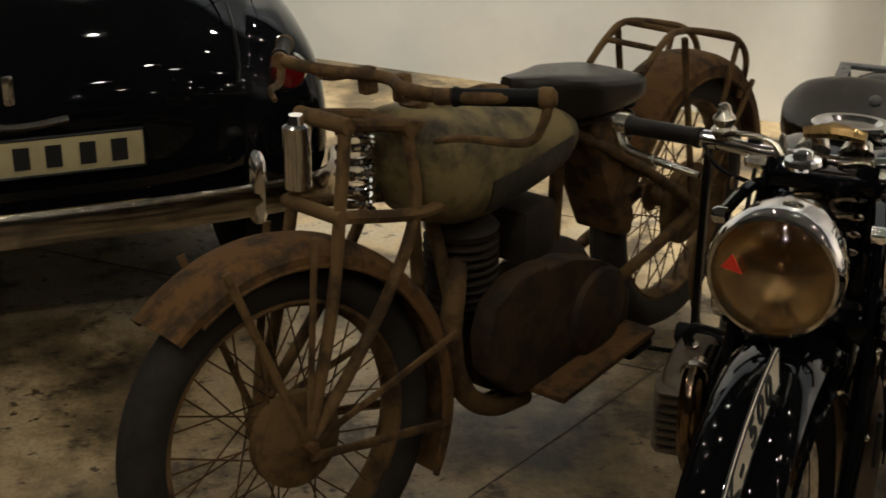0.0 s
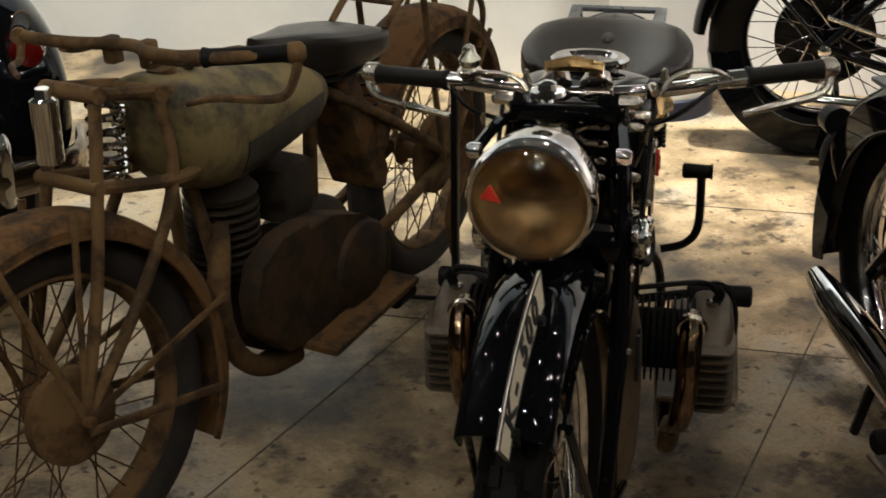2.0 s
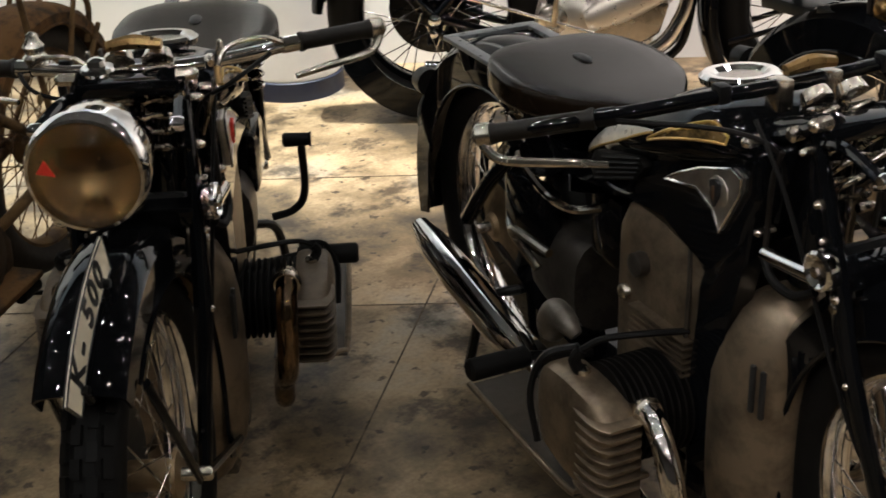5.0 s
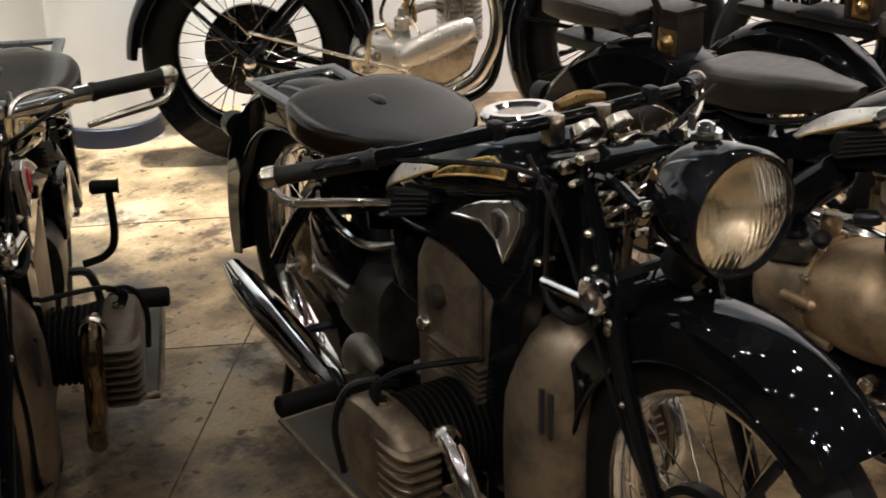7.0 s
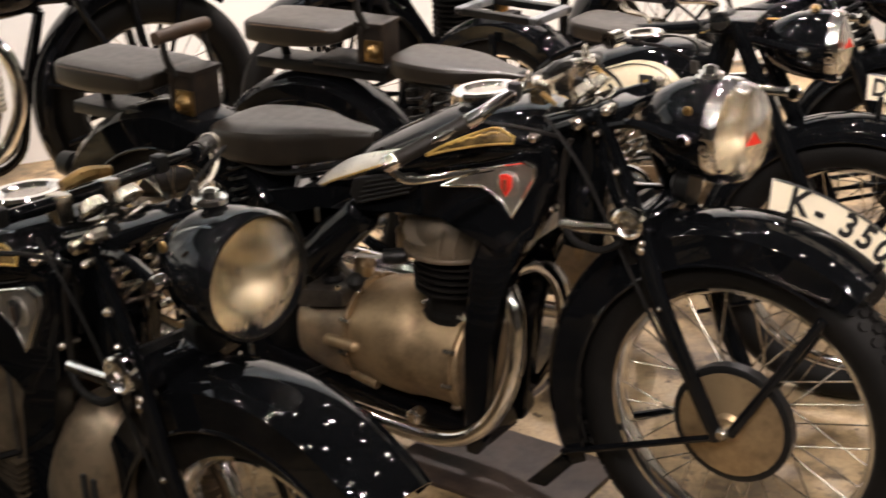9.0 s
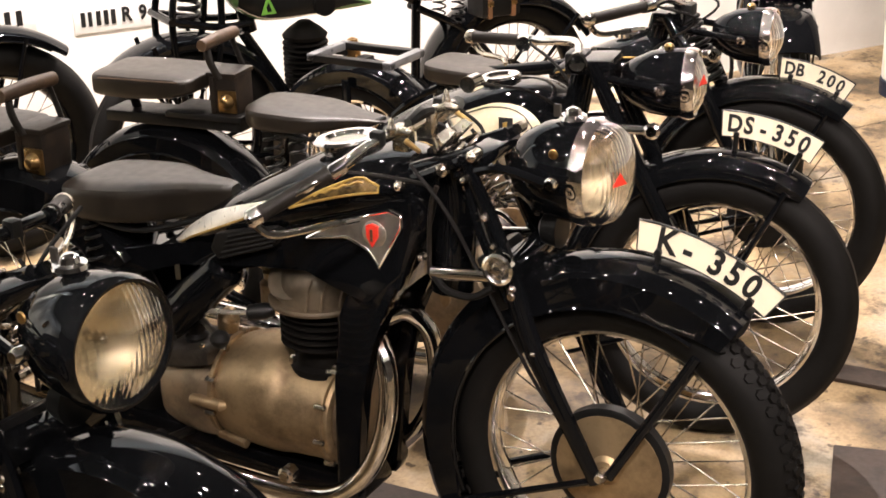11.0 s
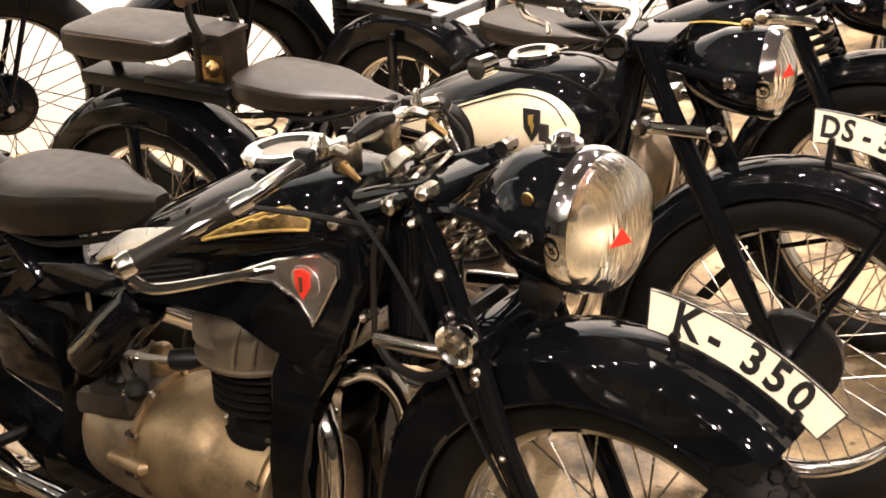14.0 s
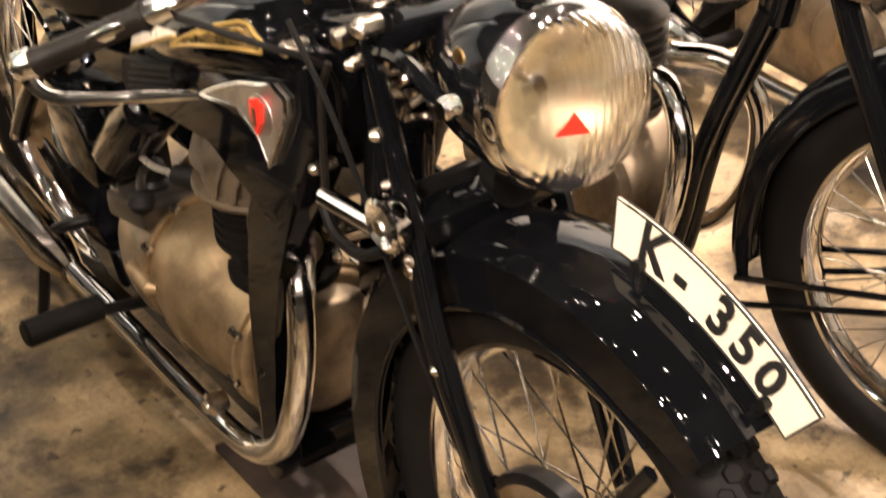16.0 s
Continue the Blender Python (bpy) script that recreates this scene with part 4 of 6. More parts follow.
        shield = part("frame_badge", plate(rim_line, 0.010, s * 0.1145, 0.0035), BADGE, b, "chromed triangular badge plate")
        part("badge_rim", tube([(x, s * 0.1195, z) for x, z in rim_line + rim_line[:1]], 0.0028, 6, run=False), CHROME, shield)
        part("badge_boss", lathe([(s * 0.116, 0.026), (s * 0.1205, 0.025), (s * 0.1225, 0.020), (s * 0.1235, 0.004)], 24, "y", (-0.441, 0, 0.757)), BADGE, shield)
        part("badge_shield", plate([(-0.455, 0.774), (-0.442, 0.779), (-0.429, 0.775), (-0.430, 0.752), (-0.442, 0.731), (-0.454, 0.751)], 0.006, s * 0.1255, 0.002), RED if badge_red else LETTER, shield)
        part("shield_device", plate([(-0.4445, 0.768), (-0.4395, 0.768), (-0.4395, 0.745), (-0.4445, 0.745)], 0.002, s * 0.1293, 0.0), STRAP, shield)
    # exhausts on both sides
    for s in (-1, 1):
        o = 0.105
        if engine == "single":
            path = [(-0.53, s * 0.03, 0.505), (-0.485, s * 0.06, 0.520), (-0.450, s * 0.085, 0.480), (-0.440, s * 0.097, 0.40), (-0.458, s * o, 0.305), (-0.51, s * o, 0.215), (-0.60, s * o, 0.158), (-0.76, s * o, 0.148), (-1.10, s * (o + 0.01), 0.175), (-1.22, s * (o + 0.015), 0.185)]
        else:
            path = [(-0.51, s * 0.205, 0.355), (-0.470, s * 0.212, 0.372), (-0.425, s * 0.218, 0.352), (-0.385, s * 0.22, 0.29), (-0.385, s * 0.21, 0.215), (-0.44, s * 0.20, 0.15), (-0.60, s * 0.165, 0.13), (-0.90, s * 0.15, 0.165), (-1.05, s * 0.148, 0.195)]
            if sign:
                path[:6] = [(-0.47, s * 0.200, 0.455), (-0.420, s * 0.199, 0.458), (-0.390, s * 0.198, 0.41), (-0.393, s * 0.195, 0.34), (-0.43, s * 0.188, 0.275), (-0.50, s * 0.175, 0.22)]
        pipe = part("exhaust_pipe", tube(path, 0.0190 if engine == "single" else 0.0205, 16), CHROME if engine == "single" or not sign else BROWNCHROME, b)
        if engine == "single":
            part("pipe_nut", tube([(-0.545, s * 0.028, 0.504), (-0.515, s * 0.038, 0.507)], 0.027, 16, run=False), NICKEL, pipe, "ribbed pipe nut")
        e = Vector(path[-1])
        k = 1.0 if engine == "single" else 0.78
        fx, fz = rest
        fy = 0.285 if engine == "single" else 0.32
        part("footrest", tube([(fx, s * (fy - 0.13), fz), (fx, s * (fy - 0.125), fz), (fx, s * (fy - 0.005), fz), (fx, s * fy, fz)], [0.014, 0.021, 0.0225, 0.017], 14, run=False), RUBBER, b)
        part("footrest_bar", tube([(fx, s * 0.05, fz - 0.03), (fx, s * 0.20, fz)], 0.010, 8, run=False), SATIN, b)
        if s > 0 and one_silencer:
            continue
        part("silencer", tube([e + Vector((0.06, 0, -0.008)), e, e + Vector((-0.06, 0, 0.006)), e + Vector((-0.35 * k, 0, 0.045)), e + Vector((-0.50 * k, 0, 0.066)), e + Vector((-0.60 * k, 0, 0.085))], [0.022, 0.036, 0.041, 0.041, 0.036, 0.022], 16), silencer_mat or CHROME, pipe)
    if engine == "single":
        part("crankcase", loft(dense([(-0.870, 0.085, 0.235, 0.395), (-0.855, 0.112, 0.212, 0.420), (-0.79, 0.126, 0.200, 0.440), (-0.72, 0.130, 0.197, 0.442), (-0.68, 0.124, 0.202, 0.425), (-0.61, 0.120, 0.205, 0.418), (-0.575, 0.118, 0.208, 0.414), (-0.572, 0.09, 0.23, 0.39)], 4), 40, 2.15), ALU, b, "smooth cast aluminium crankcase, oil-stained")
        part("crank_nose", loft(dense([(-0.575, 0.102, 0.220, 0.400), (-0.55, 0.100, 0.222, 0.398), (-0.525, 0.094, 0.228, 0.392), (-0.515, 0.06, 0.26, 0.36)], 3), 32, 2.1), TWINALU, b, "dull cast nose cover")
        for x0, hw, zb, zt in ((-0.858, 0.116, 0.208, 0.424), (-0.590, 0.121, 0.204, 0.419)):
            part("case_flange", loft([(x0 - 0.007, hw, zb, zt), (x0 - 0.005, hw + 0.005, zb - 0.005, zt + 0.005), (x0 + 0.005, hw + 0.005, zb - 0.005, zt + 0.005), (x0 + 0.007, hw, zb, zt)], 40, 2.15), ALU, b)
            for k in range(10):
                a = radians(36 * k + 10)
                part("case_bolt", lathe([(x0 - 0.013, 0.003), (x0 - 0.011, 0.007), (x0 + 0.011, 0.007), (x0 + 0.013, 0.003)], 6, "x", (0, (hw + 0.004) * math.cos(a), (zb + zt) / 2 + (hw - 0.002) * math.sin(a))), NICKEL, b)
        for s in (-1, 1):
            part("case_boss", tube([(-0.905, s * 0.113, 0.318), (-0.900, s * 0.118, 0.318), (-0.822, s * 0.126, 0.322), (-0.817, s * 0.12, 0.322)], [0.008, 0.0125, 0.0125, 0.008], 12, run=False), ALU, b)
            part("case_boss", tube([(-0.86, s * 0.085, 0.232), (-0.79, s * 0.092, 0.226)], 0.011, 10, run=False), ALU, b)
            part("drain_plug", lathe([(s * 0.10, 0.016), (s * 0.125, 0.018), (s * 0.13, 0.011), (s * 0.135, 0.010)], 14, "y", (-0.675, 0, 0.195)), NICKEL, b)
        gb = part("gearbox", loft(dense([(-1.02, 0.06, 0.24, 0.35), (-1.005, 0.092, 0.218, 0.378), (-0.93, 0.112, 0.206, 0.395), (-0.87, 0.114, 0.206, 0.400), (-0.862, 0.10, 0.22, 0.39)], 3), 32, 2.8), TWINALU, b, "grimy cast gearbox")
        lid = part("gearbox_lid", plate([(-0.990, 0.385), (-0.985, 0.410), (-0.872, 0.432), (-0.862, 0.425), (-0.862, 0.395), (-0.985, 0.368)], 0.135, -0.04, 0.006), DARKALU, gb)
        for dx, dy in ((-0.970, -0.098), (-0.970, 0.018), (-0.880, -0.098), (-0.880, 0.018)):
            part("lid_screw", lathe([(0.0, 0.006), (0.006, 0.006), (0.008, 0.003)], 8, "z", (dx, dy, 0.413 + 0.2 * (dx + 0.97))), NICKEL, lid)
        part("lid_cap", lathe([(0.0, 0.024), (0.012, 0.026), (0.020, 0.019), (0.028, 0.021), (0.044, 0.017), (0.050, 0.008)], 18, "z", (-0.930, -0.05, 0.418)), SATIN, gb)
        part("shift_knob", lathe([(-0.02, 0.006), (-0.012, 0.016), (0, 0.021), (0.012, 0.016), (0.018, 0.006)], 14, "z", (-0.812, -0.125, 0.475)), RUBBER, gb)
        part("shift_rod", tube([(-0.93, -0.05, 0.455), (-0.905, -0.065, 0.478), (-0.86, -0.10, 0.486), (-0.812, -0.125, 0.476)], 0.007, 8), DARKALU, gb)
        part("breather", tube([(-0.885, 0.0, 0.425), (-0.88, 0.0, 0.460), (-0.865, 0.0, 0.468)], [0.022, 0.024, 0.014], 14), ALU, gb)
        part("cylinder_base", lathe([(0.395, 0.074), (0.402, 0.080), (0.415, 0.080), (0.420, 0.066), (0.475, 0.066)], 28, "z", (-0.638, 0, 0)), BARREL, b)
        for k in range(4):
            a = radians(45 + 90 * k)
            part("barrel_nut", lathe([(0.414, 0.009), (0.428, 0.009), (0.432, 0.005)], 6, "z", (-0.638 + 0.072 * math.cos(a), 0.072 * math.sin(a), 0)), NICKEL, b)
        finned(b, "cylinder", BARREL, (-0.638, 0, 0.462), 0.066, 0.092, 6, "z", 1.40, "black finned cylinder barrel")
        plan = [(0.548, 0.088, 0.098), (0.550, 0.106, 0.114), (0.556, 0.108, 0.116), (0.561, 0.106, 0.114), (0.564, 0.092, 0.102), (0.598, 0.089, 0.098), (0.625, 0.080, 0.087), (0.642, 0.062, 0.066), (0.648, 0.030, 0.032), (0.649, 0.004, 0.004)]
        bm = bmesh.new()
        rings(bm, [[(-0.640 + ax * math.cos(q), ay * math.sin(q), z) for q in (2 * math.pi * k / 36 for k in range(36))] for z, ax, ay in plan])
        head = part("cylinder_head", bm, HEADALU, b, "smooth domed aluminium cylinder head")
        for j in range(3):
            x = -0.612 + 0.026 * j
            k = math.sqrt(max(0.05, 1 - ((x + 0.640) / 0.098) ** 2))
            part("head_rib", tube([(x, 0.113 * k * math.cos(q), 0.563 + 0.088 * k * math.sin(q)) for q in (math.pi * i / 14 for i in range(15))], 0.0042, 6, run=False), HEADALU, head)
        part("head_facet", loft(dense([(-0.690, 0.012, 0.0, 0.004), (-0.675, 0.038, 0.0, 0.006), (-0.645, 0.046, 0.0, 0.006), (-0.615, 0.040, 0.0, 0.006), (-0.602, 0.012, 0.0, 0.004)], 3), 24, 2.6), HEADALU, head, m=Matrix.Translation((-0.026, -0.070, 0.612)) @ Matrix.Rotation(radians(52), 4, "X"))
        part("spark_plug", tube([(-0.715, -0.070, 0.535), (-0.730, -0.078, 0.532), (-0.760, -0.090, 0.528), (-0.765, -0.092, 0.528)], [0.014, 0.018, 0.016, 0.008], 12, run=False), SATIN, head)
        part("plug_lead", tube([(-0.760, -0.090, 0.528), (-0.81, -0.100, 0.524), (-0.86, -0.095, 0.515), (-0.905, -0.075, 0.480), (-0.925, -0.055, 0.465)], 0.0050, 8), POLISH, head)
        part("intake_bellows", tube([(-0.975, -0.085, 0.462), (-0.96, -0.085, 0.478), (-0.88, -0.088, 0.552), (-0.815, -0.085, 0.612), (-0.80, -0.085, 0.626)], [0.024, 0.042, 0.044, 0.042, 0.025], 20), BLACK, b)
        part("carburettor", lathe([(-0.03, 0.02), (-0.02, 0.028), (0.03, 0.028), (0.04, 0.018), (0.055, 0.02), (0.06, 0.01)], 16, "z", (-0.775, 0.02, 0.520)), ALU, b)
        part("fuel_line", tube([(-0.775, 0.02, 0.575), (-0.77, -0.03, 0.61), (-0.755, -0.05, 0.655)], 0.005, 6), NICKEL, b)
    else:
        part("crankcase", loft(dense([(-0.785, 0.06, 0.25, 0.50), (-0.772, 0.085, 0.22, 0.585), (-0.74, 0.098, 0.20, 0.625), (-0.64, 0.100, 0.20, 0.622), (-0.55, 0.099, 0.20, 0.600), (-0.492, 0.097, 0.205, 0.580), (-0.486, 0.088, 0.215, 0.568)], 4), 36, 7.0), TWINALU, b, "smooth upright engine casing in dull aluminium")
        part("cover_knob", lathe([(-0.125, 0.012), (-0.120, 0.022), (-0.105, 0.023), (-0.09, 0.018)], 16, "y", (-0.672, 0, 0.533)), DARKALU, b)
        part("case_cap", lathe([(-0.114, 0.006), (-0.112, 0.013), (-0.108, 0.016), (-0.09, 0.017)], 18, "y", (-0.725, 0, 0.455)), NICKEL, b)
        part("case_joint", tube([(-0.535, -0.099, 0.24), (-0.533, -0.103, 0.42), (-0.535, -0.099, 0.58), (-0.56, -0.085, 0.622)], 0.004, 6), DARKALU, b)
        for j in range(6):
            part("case_fin", block((0.170, 0.030, 0.005), (-0.600, -0.106, 0.452 - j * 0.0125), 0.0015), TWINALU, b)
        part("magneto_box", block((0.11, 0.17, 0.14), (-0.83, 0, 0.53), 0.02), BLACK, b)
        cowl = part("front_cover", loft(dense([(-0.485, 0.055, 0.10, 0.44), (-0.475, 0.095, 0.085, 0.53), (-0.42, 0.118, 0.085, 0.585), (-0.36, 0.112, 0.09, 0.600), (-0.315, 0.085, 0.10, 0.57), (-0.30, 0.045, 0.14, 0.52)], 4), 28, 3.2), TWINALU, b, "dull aluminium front engine cover with louvres")
        for s in (-1, 1):
            for j in range(2):
                part("louvre", block((0.010, 0.008, 0.085), (-0.335 + j * 0.026, s * 0.112, 0.46), 0.003), LETTER, cowl)
            cyl = finned(b, "cylinder", BARREL, (-0.575, 0.09 if s > 0 else -0.235, 0.318), 0.066, 0.145, 11, "y", 1.40, "black finned cylinder barrel")
            hd = part("cylinder_head", loft(dense([(-0.690, 0.030, 0.270, 0.360), (-0.675, 0.042, 0.225, 0.385), (-0.600, 0.047, 0.205, 0.396), (-0.515, 0.044, 0.205, 0.388), (-0.480, 0.034, 0.225, 0.365), (-0.472, 0.022, 0.26, 0.33)], 3), 28, 4.4), TWINALU, b, "finned aluminium cylinder head", m=Matrix.Translation((0.0, s * 0.262, 0)))
            for j in range(8):
                part("head_fin", loft(dense([(-0.555, 0.042, 0.0, 0.007), (-0.525, 0.0475, 0.0, 0.007), (-0.478, 0.044, 0.0, 0.007), (-0.456, 0.030, 0.001, 0.006)], 3), 20, 4.0), TWINALU, hd, m=Matrix.Translation((0, s * 0.264, 0.215 + j * 0.0205)))
            part("spark_plug", tube([(-0.60, s * 0.262, 0.390), (-0.605, s * 0.275, 0.420), (-0.60, s * 0.265, 0.440)], 0.011, 8), RUBBER, hd)
            part("plug_nut", lathe([(0.425, 0.014), (0.436, 0.014), (0.44, 0.008)], 6, "z", (-0.60, s * 0.262, -0.032)), NICKEL, hd)
            part("plug_lead", tube([(-0.60, s * 0.265, 0.440), (-0.58, s * 0.235, 0.462), (-0.55, s * 0.17, 0.470), (-0.53, s * 0.09, 0.465)], 0.006, 6), RUBBER, hd)
            part("oil_line", tube([(-0.66, s * 0.235, 0.41), (-0.69, s * 0.285, 0.39), (-0.695, s * 0.312, 0.32), (-0.67, s * 0.310, 0.235)], 0.007, 6), SATIN, hd)
            if s < 0:
                part("intake_bell", tube([(-0.842, s * 0.185, 0.335), (-0.840, s * 0.186, 0.342), (-0.836, s * 0.19, 0.368), (-0.808, s * 0.195, 0.398), (-0.765, s * 0.195, 0.392), (-0.745, s * 0.19, 0.378)], [0.018, 0.026, 0.028, 0.026, 0.021, 0.012], 18), GREYCAST, b, "grey cast intake elbow")
            fb = part("foot_board", plate([(-0.98, 0.178), (-0.60, 0.164), (-0.565, 0.170), (-0.565, 0.176), (-0.60, 0.171), (-0.98, 0.185)], 0.150, s * 0.218, 0.002), PAN, b, "oily sheet-metal foot board")
            part("board_rim", tube([(-0.98, s * 0.292, 0.185), (-0.62, s * 0.293, 0.174), (-0.575, s * 0.280, 0.176), (-0.563, s * 0.24, 0.178), (-0.563, s * 0.15, 0.178)], 0.0065, 8), TWINALU, fb)
            part("header_nut", lathe([(0.0, 0.024), (0.012, 0.028), (0.022, 0.024)], 14, "x", (-0.445, s * 0.199, 0.458) if sign else (-0.488, s * 0.210, 0.368)), NICKEL, hd)
        part("kick_starter", tube([(-1.03, 0.13, 0.33), (-1.035, 0.18, 0.345), (-1.03, 0.205, 0.39), (-1.02, 0.205, 0.505)], 0.009, 8), SATIN, b)
        part("kick_rubber", tube([(-1.02, 0.165, 0.515), (-1.02, 0.17, 0.515), (-1.02, 0.222, 0.515), (-1.02, 0.227, 0.515)], [0.011, 0.016, 0.014, 0.018], 12, run=False), RUBBER, b)
        part("kick_lever", tube([(-0.98, -0.14, 0.40), (-1.05, -0.16, 0.46), (-0.90, -0.16, 0.47)], 0.009, 8), NICKEL, b)
        part("gearbox", loft(dense([(-1.12, 0.06, 0.30, 0.42), (-1.10, 0.09, 0.27, 0.45), (-1.0, 0.10, 0.26, 0.47), (-0.91, 0.10, 0.27, 0.47)], 3), 24, 3.0), DARKALU, b)
        part("gear_gate", tube([(-0.70, -0.165, 0.64), (-0.80, -0.17, 0.60), (-0.90, -0.17, 0.595), (-1.0, -0.165, 0.62), (-1.02, -0.16, 0.63)], 0.008, 8), CHROME, b)
    # saddle and rear
    if engine == "single":
        saddle(b, -1.235, -0.835, 0.112, 0.740, thick=0.072, drop=-0.034)
    else:
        st = saddle(b, -1.225, -0.775, 0.172, 0.780, mat=BLACKLEATHER, thick=0.075, drop=0.0, springs="chrome", broad=True)
        part("saddle_slot", loft(dense([(-1.088, 0.004, 0.774, 0.780), (-1.075, 0.012, 0.772, 0.784), (-1.045, 0.012, 0.772, 0.784), (-1.030, 0.004, 0.774, 0.780)], 3), 12), LETTER, st)
    if rear == "pillion":
        pillion(b, -1.56, 0.70)
    else:
        rk = part("luggage_rack", block((0.25, 0.026, 0.010), (-1.33, -0.095, 0.730), 0.003), GREYMETAL, b, "grey steel luggage rack")
        part("rack_side", block((0.25, 0.026, 0.010), (-1.33, 0.095, 0.730), 0.003), GREYMETAL, rk)
        for x in (-1.442, -1.218):
            part("rack_end", block((0.026, 0.190, 0.010), (x, 0, 0.7305), 0.003), GREYMETAL, rk)
        for y in (-0.09, 0.09):
            part("rack_leg", tube([(-1.41, y, 0.730), (-1.40, y * 0.85, 0.67)], 0.009, 8, run=False), SATIN, rk)
            part("rack_leg", tube([(-1.26, y, 0.730), (-1.26, y * 0.85, 0.69)], 0.009, 8, run=False), SATIN, rk)
    if engine == "twin":
        part("rear_pad", loft(dense([(-0.045, 0.02, 0.385, 0.475), (-0.04, 0.032, 0.365, 0.495), (-0.01, 0.036, 0.36, 0.50), (0.0, 0.034, 0.362, 0.498)], 3), 22, 2.2), RUBBER, b, "black rubber pad on the mudguard tail", m=Matrix.Translation((-1.735, 0, 0)))
    part("tail_lamp", lathe([(-0.045, 0.012), (-0.04, 0.030), (-0.012, 0.033), (0, 0.033)], 18, "x", (-1.765, 0, 0.52)), SATIN, b)
    part("stand", tube([(-1.30, -0.14, 0.02), (-1.25, -0.12, 0.20), (-1.2, -0.06, 0.24), (-1.2, 0.06, 0.24), (-1.25, 0.12, 0.20), (-1.30, 0.14, 0.02)], 0.011, 8, n=4), SATIN, b)
    if sign:
        curved_plate(b, sign, 0.425, 0.482, *(sign_arc), 0.335, S if engine == "single" else steering(steer_deg - 3.0) @ Matrix.Translation((0, 0.043, 0)), sign_size, both=plate_sides)
    return b


def road_bike(name, label, at, heading, spec):
    """A lighter black roadster: tube frame, rounded saddle tank, sprung saddle and narrow guards."""
    g = dict(R=0.33, rear_x=-1.40, rear_R=0.31, steer=0, fend=0.362, rear_fend=0.335, hl=(-0.075, 0.84), hl_r=0.078, hl_deep=0.185, spring=False)
    g.update(spec)
    b = thing(name, label, "motorcycle", pose(*at, 0, 0, 0, heading), "parked motorcycles")
    S, R, rx, rR = steering(g["steer"]), g["R"], g["rear_x"], g["rear_R"]
    wheel(b, 0.0, R, steer=S, drum=0.095, drum_mat=SATIN, name="front_wheel")
    wheel(b, rx, rR, drum=0.085, drum_mat=SATIN, name="rear_wheel")
    fender(b, 0.0, R, g["fend"], 56, g.get("fend_end", 205), 0.062, 0.028, steer=S, name="front_mudguard")
    if "fend_end" not in g:
        part("mudguard_flap", plate([(-0.325, 0.17), (-0.30, 0.155), (-0.37, 0.06), (-0.405, 0.065)], 0.09, bevel=0.004), RUBBER, b, m=S)
    fender(b, rx, rR, g["rear_fend"], 20, 185, 0.068, 0.045, name="rear_mudguard")
    hx, hz_ = g["hl"]
    top = hz_ + 0.02
    for s in (-1, 1):
        part("fork_blade", tube([(-0.285, s * 0.075, top + 0.03), (-0.20, s * 0.088, 0.72), (-0.10, s * 0.09, 0.52), (-0.005, s * 0.085, R)], [0.016, 0.021, 0.020, 0.013], 10, flat=0.75), BLACK, b, m=S)
        part("mudguard_stay", tube([(0.0, s * 0.086, R), (0.15, s * 0.066, R + 0.29)], 0.007, 8, run=False), BLACK, b, m=S)
        part("mudguard_stay", tube([(0.0, s * 0.086, R + 0.01), (-0.33, s * 0.066, 0.24)], 0.006, 8, run=False), BLACK, b, m=S)
        part("mudguard_stay", tube([(0.0, s * 0.086, R - 0.01), (-0.335, s * 0.066, 0.19)], 0.006, 8, run=False), BLACK, b, m=S)
        d = part("steering_damper", tube([(-0.27, s * 0.105, 0.755), (-0.14, s * 0.11, 0.757)], 0.0115, 12, run=False), CHROME, b, m=S)
        part("damper_end", lathe([(s * 0.09, 0.014), (s * 0.118, 0.019), (s * 0.124, 0.012)], 14, "y", (-0.14, 0, 0.757)), CHROME, d, m=S)
        part("damper_end", lathe([(s * 0.09, 0.014), (s * 0.118, 0.019), (s * 0.124, 0.012)], 14, "y", (-0.27, 0, 0.755)), CHROME, d, m=S)
        part("lamp_bracket", tube([(-0.27, s * 0.07, top), (hx - 0.05, s * (g["hl_r"] + 0.008), hz_)], 0.009, 8, run=False), BLACK, b, m=S)
        part("lamp_bolt", lathe([(s * (g["hl_r"] - 0.004), 0.011), (s * (g["hl_r"] + 0.014), 0.012), (s * (g["hl_r"] + 0.018), 0.008)], 12, "y", (hx - 0.055, 0, hz_)), CHROME, b, m=S)
        part("frame_tube", tube([(-0.36, s * 0.02, 0.66), (-0.46, s * 0.05 * g.get("down_gap", 1.0), 0.40), (-0.52, s * 0.07 * g.get("down_gap", 1.0), 0.15), (-0.62, s * 0.075, 0.12), (-1.05, s * 0.075, 0.14), (rx, s * 0.08, rR)], 0.016, 10), BLACK, b)
        part("seat_stay", tube([(-0.92, s * 0.04, 0.60), (-1.10, s * 0.075, 0.50), (rx, s * 0.085, rR)], 0.012, 8), BLACK, b)
        part("rear_strut", block((0.028, 0.010, 0.26), (rx, s * 0.085, rR + 0.15), 0.003), BLACK, b)
        part("footrest", tube([(-0.90, s * 0.12, 0.22), (-0.90, s * 0.28, 0.22)], 0.019, 12, run=False), RUBBER, b)
        pipe = part("exhaust_pipe", tube([(-0.58, s * 0.04, 0.50), (-0.49, s * 0.07, 0.50), (-0.44, s * 0.10, 0.42), (-0.46, s * 0.115, 0.27), (-0.55, s * 0.115, 0.16), (-0.72, s * 0.115, 0.135), (-1.1, s * 0.12, 0.16)], 0.020, 12), CHROME, b)
